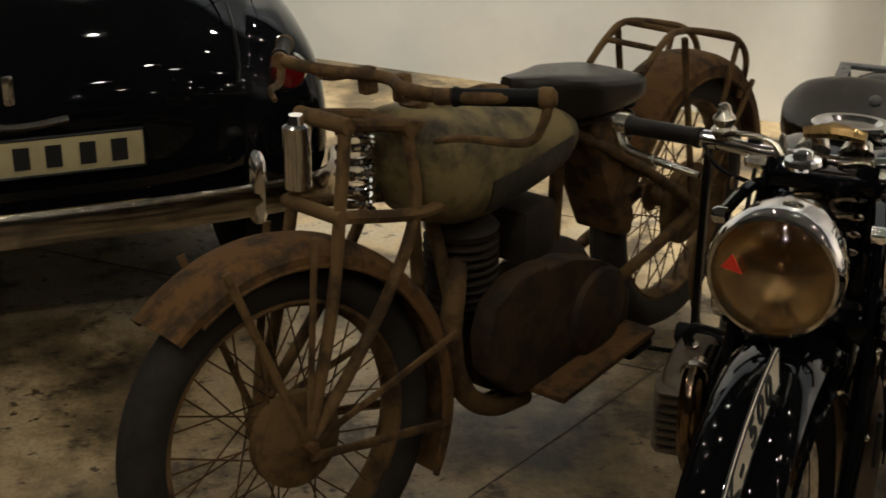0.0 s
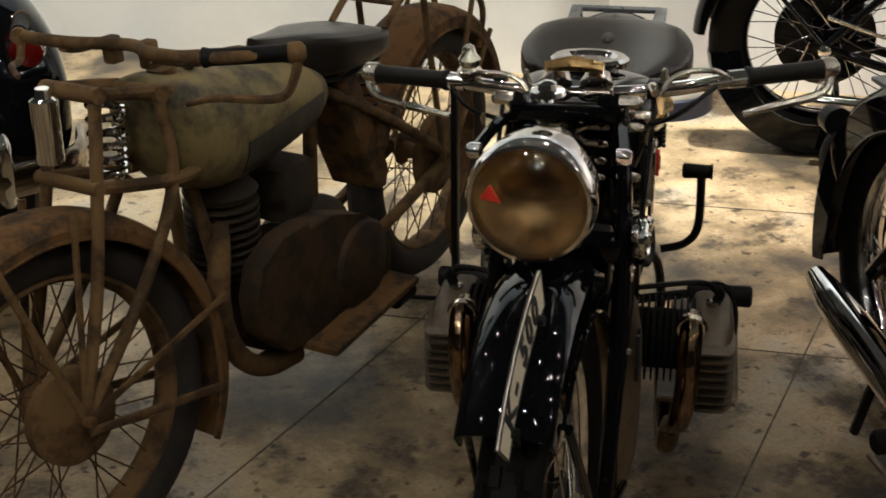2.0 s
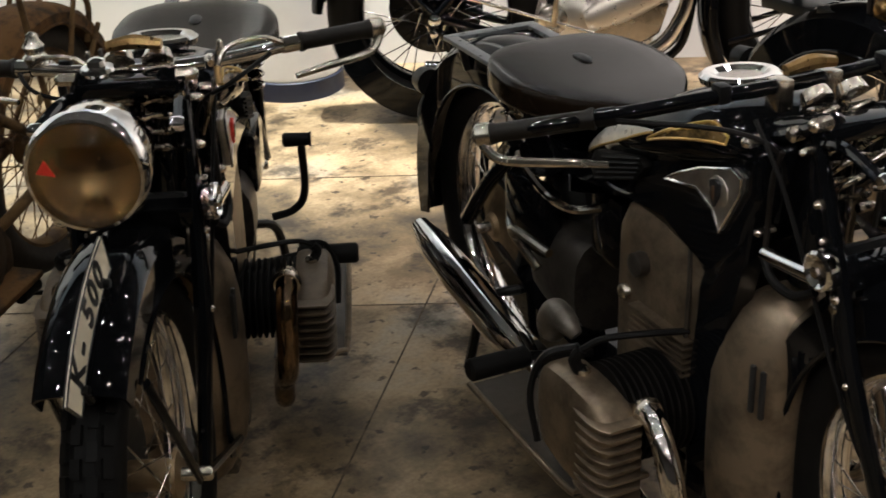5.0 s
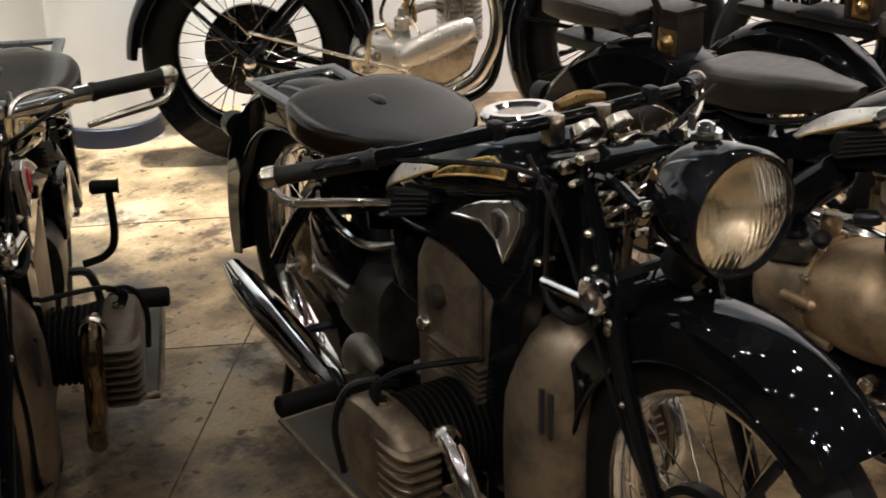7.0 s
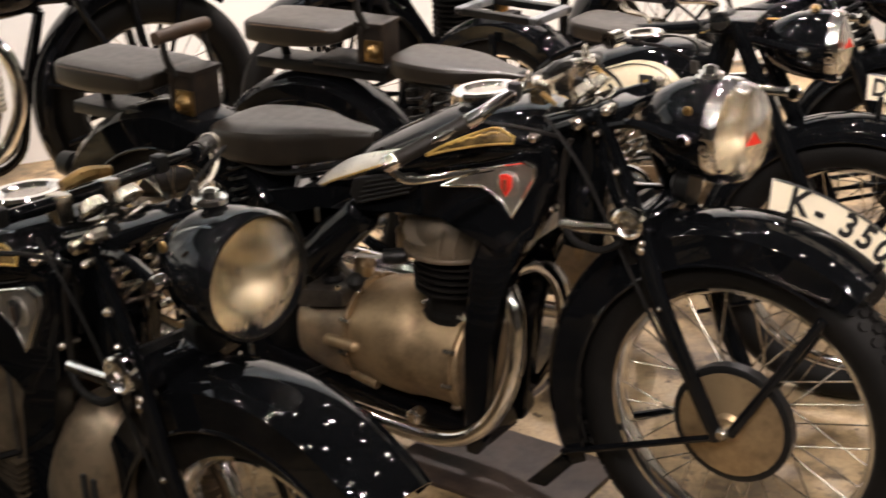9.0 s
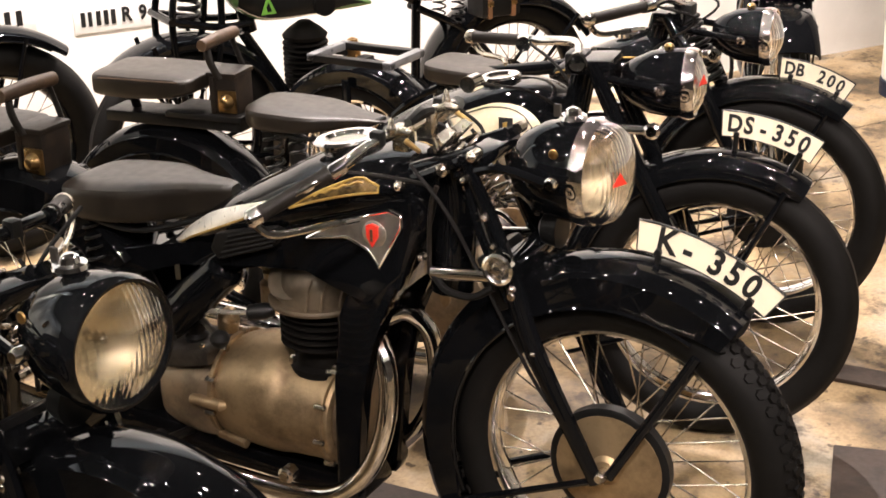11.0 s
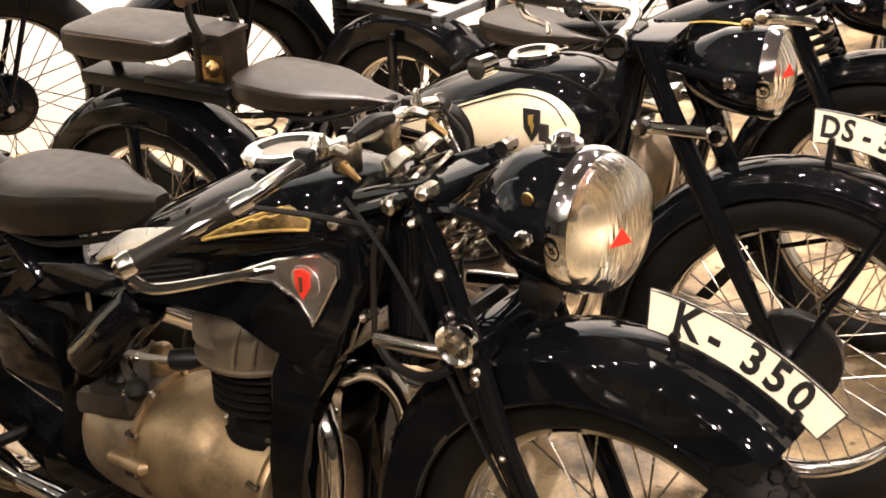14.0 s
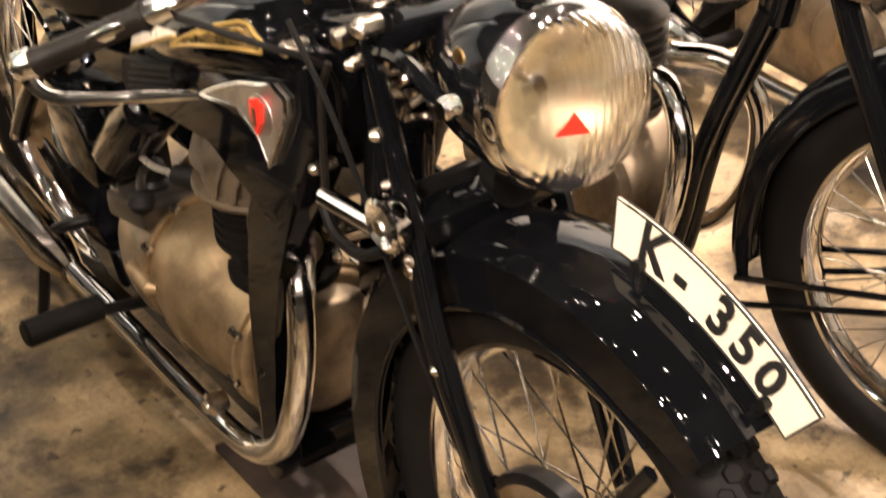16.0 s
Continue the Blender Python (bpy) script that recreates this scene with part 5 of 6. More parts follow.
        part("silencer", tube([(-1.05, s * 0.12, 0.155), (-1.12, s * 0.125, 0.165), (-1.55, s * 0.13, 0.205), (-1.68, s * 0.13, 0.215)], [0.022, 0.036, 0.036, 0.020], 14), CHROME, pipe)
    part("fork_crown", block((0.08, 0.16, 0.035), (-0.28, 0, top + 0.02), 0.01), BLACK, b, m=S)
    if g["spring"]:
        part("fork_spring", coil((-0.245, -0.0, top + 0.01), (-0.165, 0.0, top - 0.155), 0.034, 0.0065, 8, 8), SATIN, b, m=S)
    hl = headlight(b, hx, hz_, g["hl_r"], g["hl_deep"], steer=S, sticker=g.get("sticker", True))
    part("switch_knob", lathe([(0, 0.010), (0.008, 0.012), (0.014, 0.006)], 12, "z", (hx - 0.05, 0, hz_ + g["hl_r"] - 0.004)), BRASS, hl, m=S)
    bar = grips_and_bar(b, steer=S, **g["bars"])
    part("bar_clamp", block((0.05, 0.07, 0.05), (g["bars"]["mid"][0], 0, g["bars"]["mid"][2] - 0.02), 0.008), SATIN, bar, m=S)
    for s in (-1, 1):
        a = Vector(g["bars"]["inner"])
        part("twist_housing", tube([(a.x + 0.01, s * (a.y - 0.05), a.z), (a.x, s * (a.y - 0.01), a.z)], 0.019, 12, run=False), CHROME, bar, m=S)
        part("control_cable", tube([(a.x + 0.02, s * (a.y - 0.03), a.z), (a.x + 0.12, s * 0.13, a.z - 0.04), (-0.33, s * 0.06, 0.74), (-0.45, s * 0.05, 0.62)], 0.004, 6), RUBBER, bar, m=S)
    tank = fuel_tank(b, g["tank"], BLACK, g.get("tank_label", "black rounded fuel tank"), g["cap"], 0.045)
    tx = g.get("cream")
    for s in (-1, 1):
        if tx:
            full = lambda u: min(1, (u + 0.03) / 0.72) ** 0.8 * math.sqrt(max(0.004, 1 - max(0, (u - 0.66) / 0.342) ** 3.6))
            shape = lambda u: (0.50 - 0.40 * full(u), 0.50 + 0.35 * full(u))
            part("cream_panel", skin_patch(g["tank"], (tx[0], tx[1], shape), s, 0.003, n=36), CREAM, tank, "cream flank panel with thin black lining")
            inner = lambda u: tuple(0.5 + (v - 0.5) * 0.9 for v in shape(u))
            for k in (0, 1):
                line = [on_side(g["tank"], tx[0] + (tx[1] - tx[0]) * (0.05 + 0.90 * u), inner(u)[k], s, out=0.005) for u in (j / 18 for j in range(19))]
                part("lining", tube(line, 0.0016, 5, run=False), LETTER, tank)
            kx = g["knee"]
            kp = on_side(g["tank"], kx[0], 0.42, s, out=0.0)
            part("knee_rubber", lathe([(s * -0.004, 0.050), (s * 0.014, 0.050), (s * 0.022, 0.044), (s * 0.024, 0.01)], 24, "y", kp), RUBBER, tank)
            bp = on_side(g["tank"], g["badge"], 0.53, s, out=0.006)
            emb = part("shield_badge", plate([(-0.017, 0.030), (0.017, 0.030), (0.016, -0.008), (0.0, -0.032), (-0.016, -0.008)], 0.004, bevel=0.0012), LETTER, tank, m=Matrix.Translation(bp))
            part("shield_device", plate([(-0.006, 0.018), (0.005, 0.021), (0.002, 0.006), (0.006, 0.002), (0.001, -0.016), (-0.002, -0.002), (-0.006, 0.003)], 0.003, bevel=0), GOLD, emb, m=Matrix.Translation(bp + Vector((0, s * 0.002, 0))))
        else:
            line = [on_side(g["tank"], g["tank"][1][0] + (g["tank"][-2][0] - g["tank"][1][0]) * u, 0.62 + 0.1 * math.sin(3 * u), s, out=0.001) for u in (j / 12 for j in range(13))]
            part("gold_line", tube(line, 0.0022, 5, run=False), GOLD, tank)
    part("top_tube", tube([(-0.34, 0, 0.74), (-0.62, 0, 0.66), (-0.95, 0, 0.60)], 0.02, 10), BLACK, b)
    part("head_tube", tube([(-0.31, 0, top + 0.02), (-0.36, 0, 0.64)], 0.03, 12, run=False), BLACK, b)
    part("seat_tube", tube([(-0.90, 0, 0.62), (-0.86, 0, 0.18)], 0.018, 10, run=False), BLACK, b)
    part("tool_box", block((0.14, 0.19, 0.16), (-0.99, 0, 0.42), 0.02), BLACK, b)
    part("crankcase", loft(dense([(-0.95, 0.07, 0.18, 0.36), (-0.93, 0.10, 0.15, 0.40), (-0.78, 0.115, 0.14, 0.42), (-0.62, 0.115, 0.14, 0.41), (-0.54, 0.095, 0.16, 0.36), (-0.53, 0.05, 0.20, 0.32)], 4), 28, 2.8), TWINALU, b, "cast aluminium engine casing")
    cover = part("engine_cover", lathe([(-0.135, 0.02), (-0.132, 0.07), (-0.12, 0.085), (-0.10, 0.088)], 32, "y", (-0.62, 0, 0.30)), TWINALU, b)
    part("cover_emblem", plate([(-0.628, 0.335), (-0.600, 0.335), (-0.600, 0.305), (-0.615, 0.285), (-0.628, 0.305)], 0.004, -0.137, 0.001), ALU, cover)
    finned(b, "cylinder", DARKALU, (-0.66, 0, 0.40), 0.058, 0.15, 9, "z", 1.4)
    part("cylinder_head", lathe([(0.55, 0.075), (0.565, 0.08), (0.58, 0.06), (0.59, 0.02)], 24, "z", (-0.66, 0, 0)), DARKALU, b)
    saddle(b, g["seat"][0], g["seat"][1], g["seat"][2] * 0.82, g["seat"][3] - 0.006, thick=0.06)
    if g.get("pillion"):
        pillion(b, g["pillion"][0], g["pillion"][1])
    else:
        x0, x1, z = g["rack"]
        rk = part("luggage_rack", block((x1 - x0, 0.03, 0.022), ((x0 + x1) / 2, -0.085, z), 0.004), SATIN, b)
        part("rack_side", block((x1 - x0, 0.03, 0.022), ((x0 + x1) / 2, 0.085, z), 0.004), SATIN, rk)
        for x in (x0 + 0.015, x1 - 0.015):
            part("rack_end", block((0.03, 0.20, 0.024), (x, 0, z + 0.001), 0.004), GREYMETAL, rk)
        part("rack_post", block((0.04, 0.10, 0.07), ((x0 + x1) / 2 - 0.02, 0, z - 0.045), 0.005), SATIN, rk)
    part("tail_lamp", lathe([(-0.05, 0.008), (-0.045, 0.024), (-0.01, 0.03), (0.0, 0.03)], 16, "x", (rx - g["rear_fend"] * 0.92, 0, rR + 0.12)), SATIN, b)
    part("stand", tube([(rx + 0.10, -0.13, 0.02), (rx + 0.14, -0.11, 0.20), (rx + 0.18, 0, 0.24), (rx + 0.14, 0.11, 0.20), (rx + 0.10, 0.13, 0.02)], 0.010, 8, n=4), SATIN, b)
    r0, r1, a0, a1 = g["sign_arc"]
    curved_plate(b, g["sign"], r0, r1, a0, a1, R, S, g.get("sign_size", 0.054))
    return b


def veteran(name, label, at, heading, spec):
    """An early motorcycle: girder fork, rigid tube frame, tank slung between the rails, spidery guards."""
    g = dict(R=0.345, base=1.385, steer=-8, metal=BLACK, guard=BLACK, tank_mat=BLACK, rim=BLACK, tyre=RUBBER, spoke=NICKEL, engine=DARKALU, chrome=CHROME, side=1, seat_mat=None, rack=True, board=False, spring=True, bars=True, front_drum=0.085)
    g.update(spec)
    b = thing(name, label, "motorcycle", pose(*at, 0, 0, 0, heading), g.get("group", "parked motorcycles"))
    S, R, L, M = steering(g["steer"]), g["R"], g["base"], g["metal"]
    wheel(b, 0.0, R, g.get("tr", 0.042), g["rim"], g["tyre"], S, g["front_drum"], g["side"], g["metal"], spoke_mat=g["spoke"], name="front_wheel", spokes=g.get("spokes", 36))
    RZ, fs = g.get("rear_z", R), g.get("fork_shift", 0.0)

    def fk(x, y, z):
        """A place on the fork, moved with the rake of this machine."""
        k = g.get("fork_top", 1.0)
        return (x + fs * min(1.0, max(0.0, (z - R) / 0.35)), y, R + (z - R) * k)

    wheel(b, -L, R, g.get("tr", 0.042), g["rim"], g["tyre"], None, g.get("rear_drum", 0.10), g.get("rear_drum_side", g["side"]), g["metal"], spoke_mat=g["spoke"], name="rear_wheel", spokes=g.get("spokes", 36), z=RZ)
    f0, f1 = g.get("front_arc", (50, 212))
    fender(b, 0.0, R, g.get("guard_r", 0.372), f0, f1, 0.072, 0.022, g["guard"], S, 0.020, "front_mudguard")
    fender(b, -L, RZ, g.get("guard_r", 0.372), *g.get("rear_arc", (5, 150)), 0.072, 0.030, g["guard"], None, 0.020, "rear_mudguard")
    for s in (-1, 1):
        part("fork_leg", tube([fk(-0.115, s * 0.055, 0.905), fk(-0.075, s * 0.070, 0.74), fk(-0.045, s * 0.078, 0.55), (0.0, s * 0.082, R)], 0.0115, 10), M, b, m=S)
        part("fork_leg", tube([fk(-0.245, s * 0.055, 0.865), fk(-0.235, s * 0.070, 0.70), fk(-0.15, s * 0.080, 0.53), (-0.012, s * 0.084, R + 0.01)], 0.0115, 10), M, b, m=S)
        part("fork_link", tube([fk(-0.33, s * 0.045, 0.845), fk(-0.235, s * 0.058, 0.875), fk(-0.11, s * 0.058, 0.905)], 0.012, 8), M, b, m=S)
        part("fork_link", tube([fk(-0.35, s * 0.045, 0.695), fk(-0.235, s * 0.072, 0.700), fk(-0.07, s * 0.072, 0.74)], 0.012, 8), M, b, m=S)
        for a in (72, 100, 165):
            part("mudguard_stay", tube([(0.0, s * 0.086, R), (0.365 * math.cos(radians(a)), s * 0.072, R + 0.365 * math.sin(radians(a)))], 0.008, 8, run=False, flat=0.5), M, b, m=S)
        part("mudguard_stay", tube([(0.0, s * 0.09, R - 0.02), (-0.31, s * 0.072, 0.245)], 0.009, 8, run=False, flat=0.5), M, b, m=S)
        part("chain_stay", tube([(-0.80, s * 0.05, 0.27), (-1.0, s * 0.075, 0.285), (-L, s * 0.08, RZ)], 0.014, 10), M, b)
        part("seat_stay", tube([(-0.83, s * 0.03, 0.66), (-1.0, s * 0.07, 0.56), (-L, s * 0.082, RZ)], 0.013, 10), M, b)
        part("guard_stay", tube([(-L, s * 0.085, RZ), (-L - 0.24, s * 0.075, RZ + 0.25)], 0.007, 8, run=False), M, b)
        part("cradle_tube", tube([fk(-0.33, s * 0.02, 0.66), (-0.40 + fs * 0.4, s * 0.04, 0.42), (-0.45, s * 0.05, 0.22), (-0.60, s * 0.05, 0.17), (-0.84, s * 0.05, 0.27)], 0.014, 10), M, b)
    if g["spring"]:
        part("fork_spring", coil(fk(-0.175, 0, 0.865), fk(-0.155, 0, 0.70), 0.031, 0.0075, 6, 8), g["chrome"], b, m=S)
    part("fork_spindle", tube([fk(-0.11, -0.075, 0.905), fk(-0.11, 0.075, 0.905)], 0.015, 10, run=False), M, b, m=S)
    part("fork_spindle", tube([fk(-0.24, -0.075, 0.868), fk(-0.24, 0.075, 0.868)], 0.015, 10, run=False), M, b, m=S)
    part("fork_spindle", tube([fk(-0.07, -0.085, 0.74), fk(-0.07, 0.085, 0.74)], 0.013, 10, run=False), M, b, m=S)
    part("head_tube", tube([fk(-0.305, 0, 0.90), fk(-0.355, 0, 0.655)], 0.026, 12, run=False), M, b)
    part("top_tube", tube([fk(-0.32, 0, 0.85), (-0.60, 0, 0.80), (-0.85, 0, 0.67)], 0.015, 10), M, b)
    part("seat_tube", tube([(-0.84, 0, 0.69), (-0.82, 0, 0.25)], 0.016, 10, run=False), M, b)
    t = fuel_tank(b, g["tank"], g["tank_mat"], g.get("tank_label", ""), g.get("cap"), 0.034)
    if g.get("panel"):
        for s in (-1, 1):
            part("tank_panel", skin_patch(g["tank"], (*g["panel"][:2], g["panel"][2]), s, 0.003, power=2.5), OLDBLACK, t, "faded dark panel")
    if g.get("frame_panel"):
        for s in (-1, 1):
            x0, x1 = g["frame_panel"]
            part("tank_panel", skin_patch(g["tank"], (x0, x1, lambda u: (0.50 - 0.37 * min(1, 0.10 + u * 2.4), 0.50 + 0.37 * min(1, 0.10 + u * 2.4))), s, 0.004), SATIN, t)
            for up in (0.12, 0.88):
                part("lining", tube([on_side(g["tank"], x0 + (x1 - x0) * (0.22 + 0.78 * j / 12), up, s, out=0.003) for j in range(13)], 0.0018, 6, run=False), IVORY, t)
            p = on_side(g["tank"], (x0 + x1) / 2 - 0.06, 0.42, s, out=0.0)
            part("knee_rubber", lathe([(0, 0.038), (s * 0.016, 0.038), (s * 0.02, 0.03)], 20, "y", p), RUBBER, t)
            q = on_side(g["tank"], x0 + (x1 - x0) * 0.80, 0.45, s, out=0.004)
            tri_badge = part("triangle_badge", plate([(-0.026, -0.026), (0.026, -0.026), (0.0, 0.034)], 0.003, bevel=0.001), LEAF, t, m=Matrix.Translation(q))
            part("badge_mark", plate([(-0.010, -0.018), (0.004, -0.018), (0.008, -0.004), (0.0, 0.012)], 0.003, bevel=0), SATIN, tri_badge, m=Matrix.Translation(q + Vector((0, s * 0.002, 0))))
    saddle(b, *g["seat"], mat=g["seat_mat"], thick=g.get("seat_thick", 0.08), springs=g.get("seat_springs", True), drop=g.get("seat_drop", 0.02))
    if g["rack"]:
        x = -L
        x += 0.04
        c = g.get("rack_cut", 0.0)
        side = [(x + 0.335 - c, 0.735), (x + 0.27 - c, 0.775), (x + 0.10, 0.797), (x - 0.07, 0.757), (x - 0.23 + c * 0.4, 0.714), (x - 0.30 + c * 0.5, 0.648), (x - 0.275 + c * 0.5, 0.56)]
        rk = part("luggage_rack", tube([(a, -0.066, c) for a, c in side], 0.008, 8, n=4), M, b)
        part("rack_side", tube([(a, 0.066, c) for a, c in side], 0.008, 8, n=4), M, rk)
        for a, c in (side[1], side[2], side[4]):
            part("cross_bar", tube([(a, -0.066, c), (a, 0.066, c)], 0.007, 8, run=False), M, rk)
        for s in (-1, 1):
            part("rack_stay", tube([(x + 0.10, s * 0.085, 0.785), (x + 0.01, s * 0.09, RZ)], 0.008, 8, run=False), M, rk)
            part("rack_stay", tube([(x - 0.16, s * 0.085, 0.715), (x - 0.01, s * 0.09, RZ)], 0.007, 8, run=False), M, rk)
    e = g["engine"]
    ex, ez = g.get("engine_at", (0.0, 0.0))
    part("crankcase", lathe([(-0.07, 0.05), (-0.065, g.get("case_r", 0.105)), (0.065, g.get("case_r", 0.105)), (0.07, 0.05)], 28, "y", (-0.56 + ex, 0, 0.30 + ez * 0.6)), e, b)
    finned(b, "cylinder", e, (-0.50 + ex, 0, 0.38 + ez), 0.050, 0.16, 9, "z", 1.5)
    part("cylinder_head", lathe([(0.54, 0.068), (0.555, 0.075), (0.575, 0.055), (0.60, 0.02)], 20, "z", (-0.50 + ex, 0, ez)), e, b)
    part("carburettor", lathe([(-0.03, 0.018), (-0.02, 0.026), (0.035, 0.026), (0.04, 0.016), (0.06, 0.018), (0.066, 0.006)], 14, "z", (-0.66 + ex, 0.02, 0.46 + ez)), e if M is not BLACK else BRASS, b)
    part("intake_pipe", tube([(-0.66 + ex, 0.02, 0.47 + ez), (-0.60 + ex, 0.01, 0.49 + ez), (-0.55 + ex, 0, 0.49 + ez)], 0.014, 10), e, b)
    part("gearbox", loft(dense([(-0.90, 0.05, 0.25, 0.36), (-0.88, 0.07, 0.22, 0.40), (-0.78, 0.08, 0.21, 0.42), (-0.70, 0.07, 0.22, 0.40)], 3), 20, 2.6), e, b)
    sd = g["side"]
    if g.get("oval_case"):
        part("chain_case", plate([(-0.415, 0.37), (-0.44, 0.435), (-0.52, 0.468), (-0.61, 0.465), (-0.70, 0.445), (-0.82, 0.40), (-0.90, 0.355), (-0.95, 0.28), (-0.945, 0.215), (-0.90, 0.18), (-0.70, 0.17), (-0.52, 0.21), (-0.43, 0.29)], 0.055, sd * 0.105, 0.02), g.get("case_mat", g["guard"]), b, "large rusted primary chain case")
        part("clutch_bulge", lathe([(sd * 0.12, 0.105), (sd * 0.145, 0.095), (sd * 0.155, 0.06), (sd * 0.158, 0.01)], 28, "y", (-0.80, 0, 0.29)), g.get("case_mat", g["guard"]), b)
    if g["board"]:
        for s in (-1, 1):
            part("foot_board", block((0.36, 0.10, 0.016), (-0.755, s * 0.155, 0.205), 0.006, m=Matrix.Rotation(radians(2), 4, "Y")), g["guard"], b, "rusted sheet footboard")
            part("board_bracket", tube([(-0.62, s * 0.06, 0.20), (-0.66, s * 0.12, 0.195), (-0.66, s * 0.19, 0.195)], 0.010, 8), M, b)
            part("board_bracket", tube([(-0.88, s * 0.06, 0.195), (-0.87, s * 0.19, 0.195)], 0.010, 8, run=False), M, b)
        part("exhaust_pipe", tube([(-0.46, sd * 0.02, 0.50), (-0.40, sd * 0.06, 0.47), (-0.37, sd * 0.075, 0.36), (-0.41, sd * 0.08, 0.25), (-0.50, sd * 0.08, 0.18), (-0.62, sd * 0.075, 0.15)], 0.022, 12), M, b)
        part("pedal", tube([(-0.86, sd * 0.18, 0.185), (-0.93, sd * 0.18, 0.185)], 0.02, 10, run=False), RUBBER, b)
        part("tool_box", plate([(-0.86, 0.71), (-0.93, 0.69), (-1.07, 0.41), (-1.06, 0.36), (-1.01, 0.37), (-0.92, 0.55)], 0.12, bevel=0.012), g["guard"], b)
        part("oil_tank", block((0.11, 0.12, 0.12), (-0.65, 0.03, 0.51), 0.02), e, b)
        part("acetylene_lamp", lathe([(-0.07, 0.018), (-0.066, 0.024), (0.045, 0.024), (0.05, 0.016), (0.065, 0.012)], 20, "z", (-0.12, -0.07, 0.80)), CHROME, b, "small chromed cylinder beside the fork")
    elif g.get("loop_pipe"):
        o = Matrix.Translation((-0.045, 0, -0.015))
        part("exhaust_pipe", tube([(-0.50, sd * 0.03, 0.575), (-0.46, sd * 0.06, 0.615), (-0.41, sd * 0.09, 0.57), (-0.385, sd * 0.10, 0.46), (-0.41, sd * 0.11, 0.35), (-0.50, sd * 0.12, 0.25), (-0.75, sd * 0.125, 0.20), (-1.2, sd * 0.13, 0.21)], 0.023, 16), CHROME, b, "sweeping chromed exhaust pipe", m=o)
        part("timing_cover", loft(dense([(-0.135, 0.018, -0.020, 0.020), (-0.125, 0.026, -0.034, 0.034), (-0.06, 0.030, -0.046, 0.046), (0.04, 0.030, -0.048, 0.048), (0.115, 0.026, -0.036, 0.036), (0.13, 0.018, -0.020, 0.020)], 3), 24, 2.4), POLISH, b, "polished oval aluminium timing cover", m=o @ Matrix.Translation((-0.575, sd * 0.105, 0.395)) @ Matrix.Rotation(radians(-24), 4, "Y"))
        part("timing_chest", plate([(-0.44, 0.40), (-0.47, 0.30), (-0.55, 0.25), (-0.65, 0.27), (-0.70, 0.33), (-0.60, 0.40)], 0.05, sd * 0.085, 0.016), NICKEL, b, m=o)
        pump = part("pump_body", lathe([(sd * 0.07, 0.048), (sd * 0.095, 0.046), (sd * 0.105, 0.026), (sd * 0.125, 0.022), (sd * 0.135, 0.010)], 18, "y", (-0.80, 0, 0.345)), NICKEL, b, m=o)
        for k in range(5):
            q = radians(72 * k + 20)
            part("pump_screw", lathe([(sd * 0.094, 0.006), (sd * 0.104, 0.006)], 6, "y", (-0.80 + 0.037 * math.cos(q), 0, 0.345 + 0.037 * math.sin(q))), CHROME, pump, m=o)
        part("carburettor_bowl", lathe([(0.0, 0.016), (0.006, 0.024), (0.04, 0.024), (0.046, 0.014), (0.07, 0.010)], 14, "z", (-0.685, sd * 0.08, 0.435)), POLISH, b, m=o)
        part("kick_lever", tube([(-0.80, sd * 0.13, 0.345), (-0.785, sd * 0.145, 0.45), (-0.74, sd * 0.15, 0.47)], [0.011, 0.008, 0.010], 8), NICKEL, b, m=o)
        part("brake_rod", tube([(-0.72, sd * 0.14, 0.30), (-L, sd * 0.10, 0.44)], 0.006, 8, run=False), NICKEL, b)
        for dx in (0.0, 0.045):
            part("push_rod", tube([(-0.54 + dx, sd * 0.075, 0.42), (-0.535 + dx, sd * 0.07, 0.62)], 0.010, 10, run=False), CHROME, b, m=o)
        for x in (-0.63, -0.72):
            part("oil_pipe", tube([(x, sd * 0.10, 0.42), (x - 0.03, sd * 0.11, 0.50), (x + 0.02, sd * 0.09, 0.60)], 0.006, 6), CHROME, b, m=o)
        part("axle_nut", lathe([(sd * 0.098, 0.014), (sd * 0.112, 0.020), (sd * 0.124, 0.019), (sd * 0.132, 0.010), (sd * 0.134, 0.002)], 14, "y", (-L, 0, RZ)), CHROME, b)
        part("axle_nut", lathe([(sd * 0.098, 0.010), (sd * 0.110, 0.014), (sd * 0.118, 0.012), (sd * 0.122, 0.002)], 12, "y", (-L - 0.004, 0, RZ - 0.045)), CHROME, b)
        part("wheel_scoop", bottom_scoop(-L, R), BLACK, b, "black sheet scoop under the rear wheel")
    if g["bars"]:
        k = g.get("bar", dict(mid=(-0.30, 0, 0.945), bend=(-0.30, 0.12, 0.945), inner=(-0.36, 0.21, 0.925), outer=(-0.44, 0.345, 0.905)))
        bar = grips_and_bar(b, steer=S, mat=M if M is not BLACK else NICKEL, grip=RUBBER, lever_drop=0.055, **k)
        for s in (-1, 1):
            part("bar_clamp", block((0.028, 0.028, 0.05), (k["mid"][0], s * 0.05, k["mid"][2] - 0.012), 0.006), M, bar, m=S)
            part("control_lever", tube([(k["bend"][0], s * k["bend"][1], k["bend"][2] - 0.005), (k["bend"][0] - 0.05, s * (k["bend"][1] + 0.02), k["bend"][2] - 0.025), (k["bend"][0] - 0.10, s * (k["bend"][1] + 0.03), k["bend"][2] - 0.03)], [0.014, 0.008, 0.006], 8), M, bar, m=S)
